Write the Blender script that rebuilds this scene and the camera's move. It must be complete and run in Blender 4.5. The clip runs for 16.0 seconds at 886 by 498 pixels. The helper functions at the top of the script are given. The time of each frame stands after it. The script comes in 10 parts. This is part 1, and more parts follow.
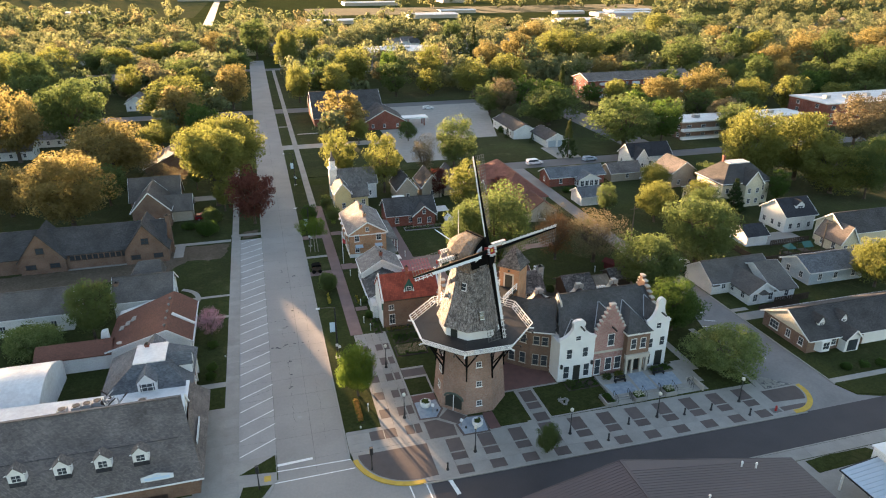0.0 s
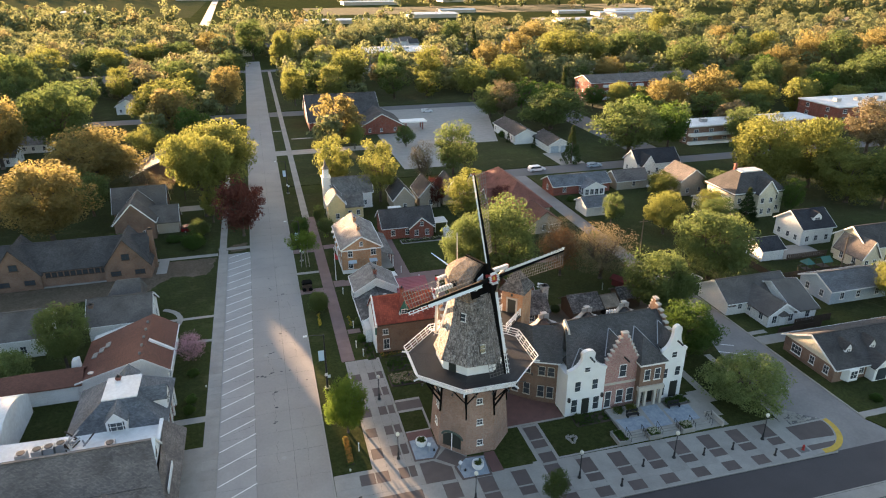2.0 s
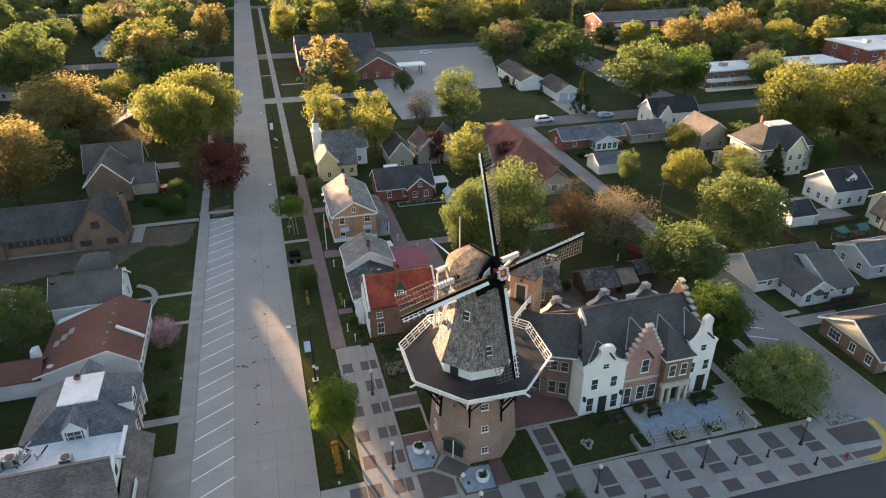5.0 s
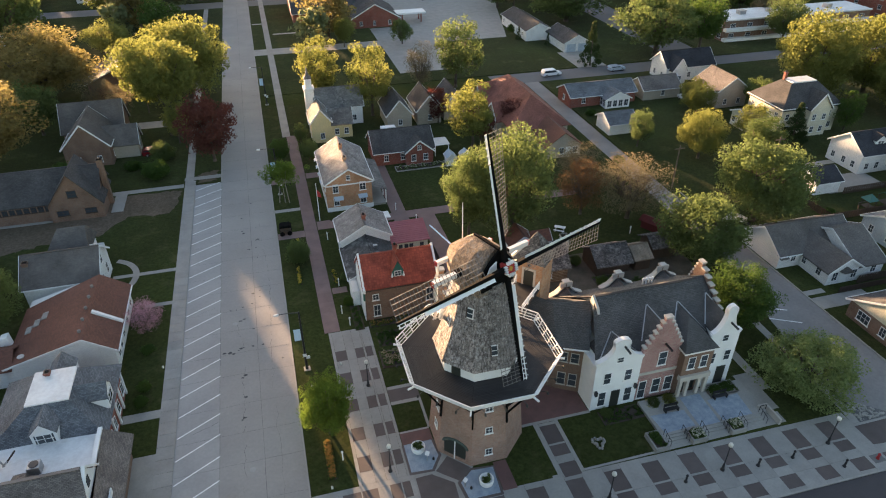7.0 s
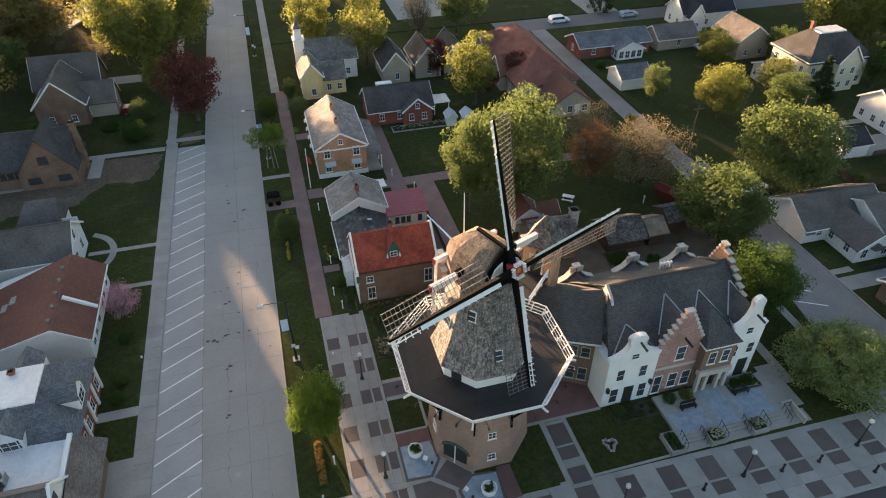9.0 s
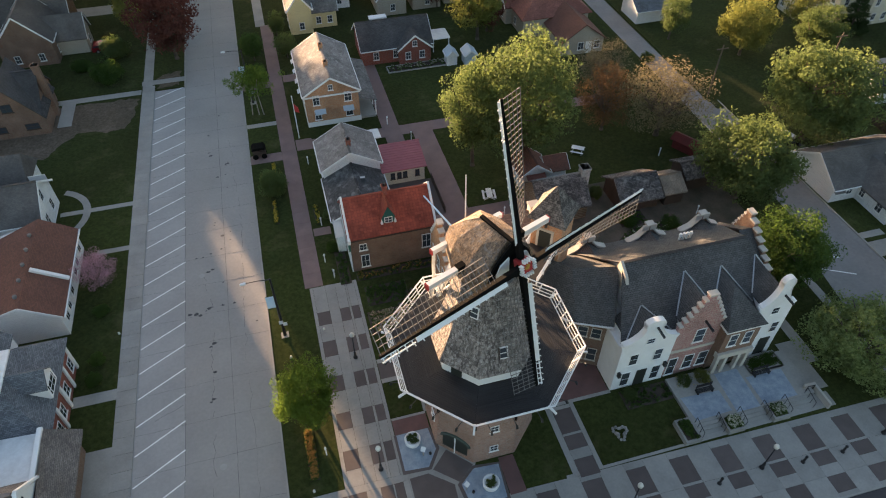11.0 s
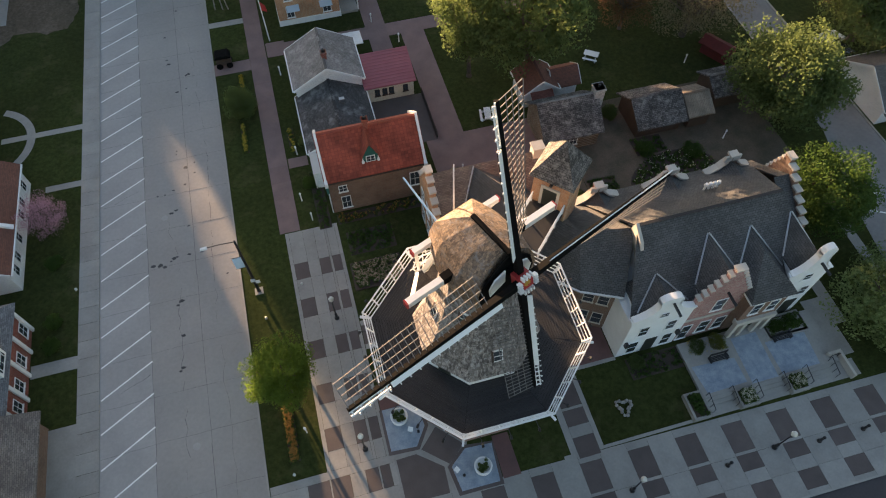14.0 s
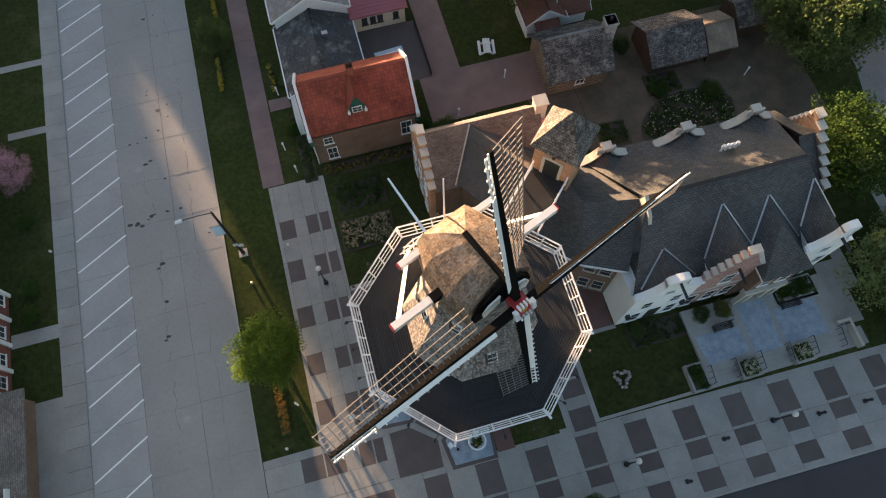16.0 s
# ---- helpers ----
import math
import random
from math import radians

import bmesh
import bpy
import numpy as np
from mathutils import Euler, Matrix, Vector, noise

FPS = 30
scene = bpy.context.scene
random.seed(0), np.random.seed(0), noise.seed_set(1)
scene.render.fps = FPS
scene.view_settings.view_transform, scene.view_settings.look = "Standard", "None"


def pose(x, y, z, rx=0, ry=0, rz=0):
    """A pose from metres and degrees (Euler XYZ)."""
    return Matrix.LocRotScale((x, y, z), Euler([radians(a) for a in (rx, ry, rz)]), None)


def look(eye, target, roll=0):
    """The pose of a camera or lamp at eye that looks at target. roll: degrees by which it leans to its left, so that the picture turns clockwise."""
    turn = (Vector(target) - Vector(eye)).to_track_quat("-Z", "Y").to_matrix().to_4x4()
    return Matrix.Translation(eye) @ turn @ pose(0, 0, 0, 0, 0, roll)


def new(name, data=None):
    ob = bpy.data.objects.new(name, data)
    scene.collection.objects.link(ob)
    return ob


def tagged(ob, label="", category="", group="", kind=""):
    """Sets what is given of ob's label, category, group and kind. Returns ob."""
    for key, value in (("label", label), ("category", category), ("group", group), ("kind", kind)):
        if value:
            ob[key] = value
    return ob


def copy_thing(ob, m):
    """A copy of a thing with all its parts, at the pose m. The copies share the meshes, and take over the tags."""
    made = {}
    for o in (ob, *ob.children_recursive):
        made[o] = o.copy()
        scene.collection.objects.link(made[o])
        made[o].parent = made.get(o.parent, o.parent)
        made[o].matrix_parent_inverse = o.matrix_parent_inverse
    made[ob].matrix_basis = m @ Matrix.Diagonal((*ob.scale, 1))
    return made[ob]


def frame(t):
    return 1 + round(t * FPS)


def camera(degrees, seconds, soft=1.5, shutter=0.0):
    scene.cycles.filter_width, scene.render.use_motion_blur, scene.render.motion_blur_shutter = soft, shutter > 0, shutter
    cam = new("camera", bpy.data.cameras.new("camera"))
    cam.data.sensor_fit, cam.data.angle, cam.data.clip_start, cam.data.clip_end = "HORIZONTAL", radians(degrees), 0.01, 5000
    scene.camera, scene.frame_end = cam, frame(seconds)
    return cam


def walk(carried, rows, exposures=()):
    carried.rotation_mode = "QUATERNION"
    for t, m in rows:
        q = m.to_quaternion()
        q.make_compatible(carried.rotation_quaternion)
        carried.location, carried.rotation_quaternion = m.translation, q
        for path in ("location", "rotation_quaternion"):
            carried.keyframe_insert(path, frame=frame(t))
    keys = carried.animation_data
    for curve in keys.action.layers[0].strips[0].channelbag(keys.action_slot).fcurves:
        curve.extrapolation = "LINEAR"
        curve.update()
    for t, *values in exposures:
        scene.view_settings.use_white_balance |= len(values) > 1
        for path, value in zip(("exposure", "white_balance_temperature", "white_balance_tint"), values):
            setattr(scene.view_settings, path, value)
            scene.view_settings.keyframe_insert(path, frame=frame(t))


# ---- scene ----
cam = camera(67.9, 16.0, soft=1.1)
METRES, EYE, TILT, LEAN, TURN = 68.0, 57.7, 0.0, -0.54, -15.4
ROWS = [
    (0.0, 0.0, 0.0, 0.0, -0.22, -23.21, 0.52),
    (0.5, 0.0013, 0.0307, -0.0, -0.22, -23.22, 0.52),
    (1.0, 0.0027, 0.0619, 0.0004, -0.22, -23.22, 0.53),
    (1.5, 0.0045, 0.0927, 0.0004, -0.22, -23.22, 0.53),
    (2.0, 0.0053, 0.1233, 0.0005, -0.23, -23.28, 0.53),
    (2.5, 0.0056, 0.1543, 0.0002, -0.22, -23.7, 0.53),
    (3.0, 0.006, 0.1854, 0.0003, -0.21, -24.48, 0.54),
    (3.5, 0.0064, 0.2161, 0.0002, -0.19, -25.4, 0.55),
    (4.0, 0.0065, 0.2472, 0.0003, -0.19, -26.4, 0.55),
    (6.5, 0.0062, 0.4017, 0.0016, -0.15, -32.02, 0.56),
    (7.0, 0.0064, 0.4326, 0.0014, -0.14, -33.18, 0.57),
    (7.5, 0.0065, 0.4637, 0.0011, -0.14, -34.37, 0.58),
    (8.0, 0.0069, 0.4947, 0.0001, -0.12, -35.56, 0.57),
    (8.5, 0.0078, 0.5261, -0.0002, -0.12, -36.86, 0.59),
    (9.0, 0.0085, 0.5575, -0.0007, -0.1, -38.25, 0.6),
    (11.5, 0.0127, 0.7111, -0.0061, -0.1, -46.95, 0.68),
    (12.0, 0.0158, 0.7426, -0.0069, -0.09, -48.95, 0.74),
    (12.5, 0.019, 0.7742, -0.0075, -0.08, -51.01, 0.78),
    (13.0, 0.0219, 0.8065, -0.0081, -0.09, -53.14, 0.79),
    (13.5, 0.025, 0.8385, -0.008, -0.09, -55.39, 0.83),
    (14.0, 0.0278, 0.8704, -0.0083, -0.09, -57.81, 0.83),
    (14.5, 0.0308, 0.9027, -0.0075, -0.11, -60.31, 0.86),
    (15.0, 0.0335, 0.9341, -0.0064, -0.11, -62.81, 0.93),
    (15.5, 0.0352, 0.9664, -0.0058, -0.14, -65.55, 0.92),
    (16.0, 0.0375, 0.9985, -0.0048, -0.16, -68.42, 0.94),
]
walk(cam, [(t, pose(0, 0, EYE, TILT, LEAN, TURN) @ pose(METRES * x, METRES * y, METRES * z, 90 + pitch, roll, yaw)) for t, x, y, z, yaw, pitch, roll in ROWS],
     [(0.0, 3.07, 7200, 19), (4.0, 3.0, 7200, 20), (7.5, 2.82, 7200, 19), (12.0, 2.62, 7100, 18), (16.0, 2.54, 7100, 18)])

# ---- world and sun: low evening sun, seventeen degrees west of the street's far end ----
SUN_AZ, SUN_EL = -17.0, 4.1
world = bpy.data.worlds.new("world")
scene.world = world
world.use_nodes = True
wn = world.node_tree.nodes
sky = wn.new("ShaderNodeTexSky")
sky.sky_type, sky.sun_disc = "NISHITA", False
sky.sun_elevation, sky.sun_rotation = radians(SUN_EL), radians(SUN_AZ)
sky.altitude, sky.air_density, sky.dust_density, sky.ozone_density = 250.0, 1.0, 1.7, 1.5
wn["Background"].inputs["Strength"].default_value = 0.11
world.node_tree.links.new(sky.outputs["Color"], wn["Background"].inputs["Color"])

sun_dir = Vector((math.sin(radians(SUN_AZ)) * math.cos(radians(SUN_EL)), math.cos(radians(SUN_AZ)) * math.cos(radians(SUN_EL)), math.sin(radians(SUN_EL))))
sun_data = bpy.data.lights.new("sun", "SUN")
sun_data.energy, sun_data.angle, sun_data.color = 5.5, radians(0.6), (1.0, 0.69, 0.41)
sun = new("sun", sun_data)
sun.matrix_world = look(tuple(sun_dir * 400), (0, 0, 0))

# ---- materials ----
def node_mat(name):
    m = bpy.data.materials.new(name)
    m.use_nodes = True
    nt = m.node_tree
    return m, nt.nodes, nt.links, nt.nodes["Principled BSDF"]


def rgb(c):
    return (c[0], c[1], c[2], 1.0)


def noise_node(nodes, links, vec, scale, detail=4.0, rough=0.6):
    n = nodes.new("ShaderNodeTexNoise")
    n.inputs["Scale"].default_value, n.inputs["Detail"].default_value, n.inputs["Roughness"].default_value = scale, detail, rough
    links.new(vec, n.inputs["Vector"])
    return n.outputs["Fac"]


def math_node(nodes, links, op, a, b=None):
    n = nodes.new("ShaderNodeMath")
    n.operation = op
    for i, v in enumerate((a, b)):
        if v is None:
            continue
        if isinstance(v, (int, float)):
            n.inputs[i].default_value = v
        else:
            links.new(v, n.inputs[i])
    return n.outputs[0]


def map_node(nodes, links, value, a, b, c, d):
    n = nodes.new("ShaderNodeMapRange")
    for k, v in zip(("From Min", "From Max", "To Min", "To Max"), (a, b, c, d)):
        n.inputs[k].default_value = v
    links.new(value, n.inputs["Value"])
    return n.outputs["Result"]


def mix_node(nodes, links, fac, a, b, mode="MIX"):
    n = nodes.new("ShaderNodeMix")
    n.data_type, n.blend_type = "RGBA", mode
    for k, v in ((0, fac), (6, a), (7, b)):
        if isinstance(v, (int, float)):
            n.inputs[k].default_value = v
        elif isinstance(v, tuple):
            n.inputs[k].default_value = rgb(v)
        else:
            links.new(v, n.inputs[k])
    return n.outputs[2]


def bump_node(nodes, links, height, strength, dist, bsdf):
    n = nodes.new("ShaderNodeBump")
    n.inputs["Strength"].default_value, n.inputs["Distance"].default_value = strength, dist
    links.new(height, n.inputs["Height"])
    links.new(n.outputs["Normal"], bsdf.inputs["Normal"])


def place(nodes):
    return nodes.new("ShaderNodeNewGeometry").outputs["Position"]


def surface_coords(nodes, links):
    """Metres along and up a sloping or upright face."""
    g = nodes.new("ShaderNodeNewGeometry")
    cr = nodes.new("ShaderNodeVectorMath")
    cr.operation = "CROSS_PRODUCT"
    links.new(g.outputs["True Normal"], cr.inputs[0])
    cr.inputs[1].default_value = (0, 0, 1)
    ln = nodes.new("ShaderNodeVectorMath")
    ln.operation = "LENGTH"
    links.new(cr.outputs[0], ln.inputs[0])
    nm = nodes.new("ShaderNodeVectorMath")
    nm.operation = "NORMALIZE"
    links.new(cr.outputs[0], nm.inputs[0])
    dt = nodes.new("ShaderNodeVectorMath")
    dt.operation = "DOT_PRODUCT"
    links.new(nm.outputs[0], dt.inputs[0])
    links.new(g.outputs["Position"], dt.inputs[1])
    sp = nodes.new("ShaderNodeSeparateXYZ")
    links.new(g.outputs["Position"], sp.inputs[0])
    up = math_node(nodes, links, "DIVIDE", sp.outputs["Z"], math_node(nodes, links, "MAXIMUM", ln.outputs["Value"], 0.05))
    cb = nodes.new("ShaderNodeCombineXYZ")
    links.new(dt.outputs["Value"], cb.inputs[0])
    links.new(up, cb.inputs[1])
    return cb.outputs[0], g.outputs["Position"], up


def plain(name, base, dark=None, rough=0.8, metal=0.0, big=0.4, fine=12.0, amount=1.0, bump=0.15, spec=0.4, per_object=0.0):
    """A surface that varies at two scales between two tones."""
    m, n, l, b = node_mat(name)
    dark = dark or tuple(c * 0.72 for c in base)
    pos = place(n)
    f1 = noise_node(n, l, pos, big, 5.0, 0.62)
    f2 = noise_node(n, l, pos, fine, 3.0, 0.6)
    f = math_node(n, l, "ADD", math_node(n, l, "MULTIPLY", f1, 0.65), math_node(n, l, "MULTIPLY", f2, 0.35))
    f = map_node(n, l, f, 0.5 - 0.17 / amount, 0.5 + 0.17 / amount, 0, 1)
    col = mix_node(n, l, f, dark, base)
    if per_object:
        r = n.new("ShaderNodeObjectInfo").outputs["Random"]
        k = map_node(n, l, r, 0, 1, 1 - per_object, 1 + per_object)
        vm = n.new("ShaderNodeVectorMath")
        vm.operation = "SCALE"
        l.new(col, vm.inputs[0])
        l.new(k, vm.inputs["Scale"])
        col = vm.outputs[0]
    l.new(col, b.inputs["Base Color"])
    b.inputs["Roughness"].default_value, b.inputs["Metallic"].default_value = rough, metal
    b.inputs["Specular IOR Level"].default_value = spec
    if bump:
        bump_node(n, l, f2, bump, 0.03, b)
    return m


def courses(name, c1, c2, joint, width, height, gap, rough=0.85, big=0.35, stain=0.35, bump=0.5, squash=0.5, worn=None, wobble=0.0):
    """Rows of shingles, bricks or boards that follow the face they lie on."""
    m, n, l, b = node_mat(name)
    uv, pos, up = surface_coords(n, l)
    t = n.new("ShaderNodeTexBrick")
    if wobble:
        wn_ = n.new("ShaderNodeTexNoise")
        wn_.inputs["Scale"].default_value, wn_.inputs["Detail"].default_value = 2.2, 4.0
        l.new(pos, wn_.inputs["Vector"])
        wv = n.new("ShaderNodeVectorMath")
        wv.operation = "MULTIPLY_ADD"
        l.new(wn_.outputs["Color"], wv.inputs[0])
        wv.inputs[1].default_value = (wobble * 2, wobble, 0)
        l.new(uv, wv.inputs[2])
        uv = wv.outputs[0]
    l.new(uv, t.inputs["Vector"])
    t.offset = squash
    for k, v in (("Color1", rgb(c1)), ("Color2", rgb(c2)), ("Mortar", rgb(joint))):
        t.inputs[k].default_value = v
    for k, v in (("Scale", 1.0), ("Mortar Size", gap), ("Mortar Smooth", 0.2), ("Bias", 0.0), ("Brick Width", width), ("Row Height", height)):
        t.inputs[k].default_value = v
    f = map_node(n, l, noise_node(n, l, pos, big, 6.0, 0.65), 0.33, 0.67, 1 - stain, 1 + stain * 0.6)
    vm = n.new("ShaderNodeVectorMath")
    vm.operation = "SCALE"
    l.new(t.outputs["Color"], vm.inputs[0])
    l.new(f, vm.inputs["Scale"])
    col = vm.outputs[0]
    if worn:
        w = map_node(n, l, noise_node(n, l, pos, big * 3.0, 8.0, 0.7), 0.52, 0.66, 0.0, 0.75)
        col = mix_node(n, l, w, col, worn)
    l.new(col, b.inputs["Base Color"])
    b.inputs["Roughness"].default_value = rough
    b.inputs["Specular IOR Level"].default_value = 0.25
    h = math_node(n, l, "SUBTRACT", noise_node(n, l, pos, 9.0, 3.0), t.outputs["Fac"])
    bump_node(n, l, h, bump, 0.03, b)
    return m


def foliage(name, c1, c2, glow=0.36, patch=0.35, trans=(0.27, 0.32, 0.075), leafy=0.4):
    m, n, l, b = node_mat(name)
    g = n.new("ShaderNodeNewGeometry")
    isl = g.outputs["Random Per Island"]
    f = noise_node(n, l, g.outputs["Position"], patch, 3.0)
    o = n.new("ShaderNodeObjectInfo").outputs["Random"]
    k = math_node(n, l, "ADD", math_node(n, l, "MULTIPLY", isl, leafy), math_node(n, l, "MULTIPLY", f, 0.7))
    k = math_node(n, l, "ADD", k, math_node(n, l, "MULTIPLY", o, 0.3))
    k = map_node(n, l, k, 0.3, 1.1, 0, 1)
    col = mix_node(n, l, k, c1, c2)
    l.new(col, b.inputs["Base Color"])
    b.inputs["Roughness"].default_value, b.inputs["Specular IOR Level"].default_value = 0.75, 0.1
    tr = n.new("ShaderNodeBsdfTranslucent")
    l.new(mix_node(n, l, 0.4, col, trans, "MIX"), tr.inputs["Color"])
    ms = n.new("ShaderNodeMixShader")
    ms.inputs[0].default_value = glow
    l.new(b.outputs[0], ms.inputs[1])
    l.new(tr.outputs[0], ms.inputs[2])
    l.new(ms.outputs[0], n["Material Output"].inputs["Surface"])
    return m


def glass_pane(name, tint):
    m, n, l, b = node_mat(name)
    f = noise_node(n, l, place(n), 0.6, 2.0)
    l.new(mix_node(n, l, f, tuple(c * 0.5 for c in tint), tint), b.inputs["Base Color"])
    b.inputs["Roughness"].default_value, b.inputs["Specular IOR Level"].default_value = 0.08, 0.9
    return m


M = {}
M["concrete_road"] = plain("concrete_road", (0.335, 0.316, 0.296), (0.24, 0.229, 0.217), 0.85, big=0.12, fine=3.0, amount=0.9)
M["concrete_bay"] = plain("concrete_bay", (0.365, 0.352, 0.34), (0.28, 0.272, 0.264), 0.85, big=0.2, fine=3.0)
M["asphalt"] = plain("asphalt", (0.072, 0.064, 0.066), (0.05, 0.045, 0.047), 0.8, big=0.15, fine=6.0)
M["side_concrete"] = plain("side_concrete", (0.25, 0.24, 0.232), (0.165, 0.16, 0.158), 0.85, big=0.16, fine=2.4)
M["garden_earth"] = plain("garden_earth", (0.13, 0.098, 0.074), (0.062, 0.055, 0.038), 0.95, big=0.45, fine=6.0, amount=1.3)
M["barn_red"] = plain("barn_red", (0.15, 0.024, 0.022), (0.09, 0.017, 0.016), 0.8, big=1.2, fine=9.0)
M["old_asphalt"] = plain("old_asphalt", (0.16, 0.155, 0.155), (0.11, 0.108, 0.11), 0.85, big=0.12, fine=3.0)
M["joint"] = plain("joint", (0.17, 0.165, 0.16), (0.13, 0.126, 0.123), 0.85, fine=5.0)
M["arch_paint"] = plain("arch_paint", (0.085, 0.12, 0.1), (0.06, 0.075, 0.065), 0.7, big=1.5)
M["tar"] = plain("tar", (0.05, 0.05, 0.055), None, 0.6, fine=8.0)
M["sidewalk"] = plain("sidewalk", (0.33, 0.315, 0.29), (0.24, 0.23, 0.215), 0.85, big=0.5, fine=5.0, per_object=0.07)
M["kerb"] = plain("kerb", (0.36, 0.345, 0.315), None, 0.85, big=0.6)
M["paver_dark"] = plain("paver_dark", (0.125, 0.098, 0.09), (0.092, 0.073, 0.068), 0.8, big=0.8, fine=14.0, per_object=0.12)
M["paver_red"] = plain("paver_red", (0.17, 0.085, 0.075), (0.11, 0.06, 0.055), 0.8, big=0.8, fine=14.0, per_object=0.1)
M["brick_walk"] = plain("brick_walk", (0.23, 0.15, 0.14), (0.155, 0.105, 0.1), 0.85, big=0.5, fine=9.0, per_object=0.06)
M["blue_stone"] = plain("blue_stone", (0.33, 0.38, 0.43), (0.2, 0.25, 0.31), 0.75, big=1.6, fine=11.0, amount=1.4)
M["paint_white"] = plain("paint_white", (0.8, 0.8, 0.79), (0.68, 0.68, 0.67), 0.55, big=0.6, fine=9.0, bump=0.04)
M["road_paint"] = plain("road_paint", (0.86, 0.86, 0.84), (0.68, 0.68, 0.66), 0.7, big=1.3, fine=7.0)
M["yellow_paint"] = plain("yellow_paint", (0.62, 0.4, 0.06), (0.45, 0.29, 0.05), 0.7, big=1.2, fine=7.0)
M["stucco"] = plain("stucco", (0.8, 0.81, 0.81), (0.66, 0.67, 0.67), 0.8, big=0.5, fine=10.0)
M["stone_trim"] = plain("stone_trim", (0.52, 0.48, 0.42), (0.4, 0.37, 0.33), 0.8, big=0.8)
M["black_metal"] = plain("black_metal", (0.02, 0.02, 0.022), None, 0.45, 0.0, fine=20.0, spec=0.5)
M["steel"] = plain("steel", (0.5, 0.5, 0.5), (0.3, 0.3, 0.3), 0.4, 0.8)
M["black_wood"] = plain("black_wood", (0.008, 0.0077, 0.0077), (0.005, 0.005, 0.005), 0.85, big=1.0, spec=0.05)
M["deck_wood"] = plain("deck_wood", (0.026, 0.025, 0.026), (0.016, 0.015, 0.016), 0.6, big=0.7, fine=8.0, per_object=0.22)
M["dark_wood"] = plain("dark_wood", (0.075, 0.048, 0.036), (0.04, 0.028, 0.022), 0.7, big=1.2)
M["lattice_wood"] = plain("lattice_wood", (0.2, 0.19, 0.182), (0.13, 0.12, 0.115), 0.7, big=1.0)
M["red_paint"] = plain("red_paint", (0.42, 0.03, 0.03), (0.3, 0.025, 0.025), 0.5)
M["gold"] = plain("gold", (0.75, 0.5, 0.1), None, 0.35, 0.6)
M["green_paint"] = plain("green_paint", (0.02, 0.13, 0.11), None, 0.5)
M["door_dark"] = plain("door_dark", (0.03, 0.035, 0.03), None, 0.5)
M["glass"] = glass_pane("glass", (0.06, 0.075, 0.09))
M["lamp_glass"] = plain("lamp_glass", (0.75, 0.72, 0.64), None, 0.3)
M["bark"] = plain("bark", (0.13, 0.1, 0.075), (0.07, 0.055, 0.045), 0.9, big=2.0, fine=16.0, bump=0.5)
M["bark_pale"] = plain("bark_pale", (0.34, 0.3, 0.26), (0.16, 0.13, 0.11), 0.9, big=2.5, fine=16.0)
M["soil"] = plain("soil", (0.075, 0.055, 0.042), (0.045, 0.034, 0.028), 0.95, big=0.8, fine=7.0, amount=1.3)
M["brick_mill"] = courses("brick_mill", (0.36, 0.215, 0.165), (0.25, 0.145, 0.112), (0.34, 0.28, 0.235), 0.22, 0.075, 0.008, stain=0.25, bump=0.25)
M["brick_pink"] = courses("brick_pink", (0.42, 0.215, 0.195), (0.27, 0.125, 0.115), (0.44, 0.36, 0.32), 0.22, 0.075, 0.009, stain=0.25, bump=0.25)
M["brick_brown"] = courses("brick_brown", (0.23, 0.135, 0.095), (0.17, 0.1, 0.07), (0.22, 0.17, 0.14), 0.22, 0.075, 0.008, stain=0.25, bump=0.25)
M["brick_orange"] = courses("brick_orange", (0.47, 0.24, 0.13), (0.37, 0.18, 0.1), (0.42, 0.31, 0.22), 0.22, 0.075, 0.009, stain=0.3, bump=0.25)
M["brick_red"] = courses("brick_red", (0.28, 0.08, 0.055), (0.2, 0.055, 0.04), (0.26, 0.16, 0.13), 0.22, 0.075, 0.008, stain=0.25, bump=0.25)
M["siding_white"] = courses("siding_white", (0.76, 0.76, 0.74), (0.72, 0.72, 0.71), (0.5, 0.5, 0.5), 4.0, 0.13, 0.012, 0.6, stain=0.08, bump=0.3)
M["siding_cream"] = courses("siding_cream", (0.66, 0.6, 0.46), (0.62, 0.56, 0.43), (0.42, 0.38, 0.3), 4.0, 0.13, 0.012, 0.6, stain=0.1, bump=0.3)
M["siding_yellow"] = courses("siding_yellow", (0.66, 0.56, 0.3), (0.62, 0.52, 0.28), (0.42, 0.36, 0.22), 4.0, 0.13, 0.012, 0.6, stain=0.1, bump=0.3)
M["siding_blue"] = courses("siding_blue", (0.42, 0.5, 0.56), (0.4, 0.47, 0.53), (0.28, 0.32, 0.36), 4.0, 0.13, 0.012, 0.6, stain=0.1, bump=0.3)
M["siding_tan"] = courses("siding_tan", (0.42, 0.37, 0.3), (0.39, 0.34, 0.28), (0.28, 0.24, 0.2), 4.0, 0.13, 0.012, 0.6, stain=0.1, bump=0.3)
M["log_wall"] = courses("log_wall", (0.2, 0.13, 0.085), (0.15, 0.1, 0.065), (0.3, 0.27, 0.22), 6.0, 0.28, 0.04, 0.9, stain=0.4, bump=0.6)
M["shingle_mill"] = courses("shingle_mill", (0.37, 0.325, 0.3), (0.105, 0.09, 0.084), (0.075, 0.066, 0.063), 0.13, 0.3, 0.01, 0.85, big=1.1, stain=0.55, bump=0.8, worn=(0.46, 0.45, 0.44), wobble=0.14)
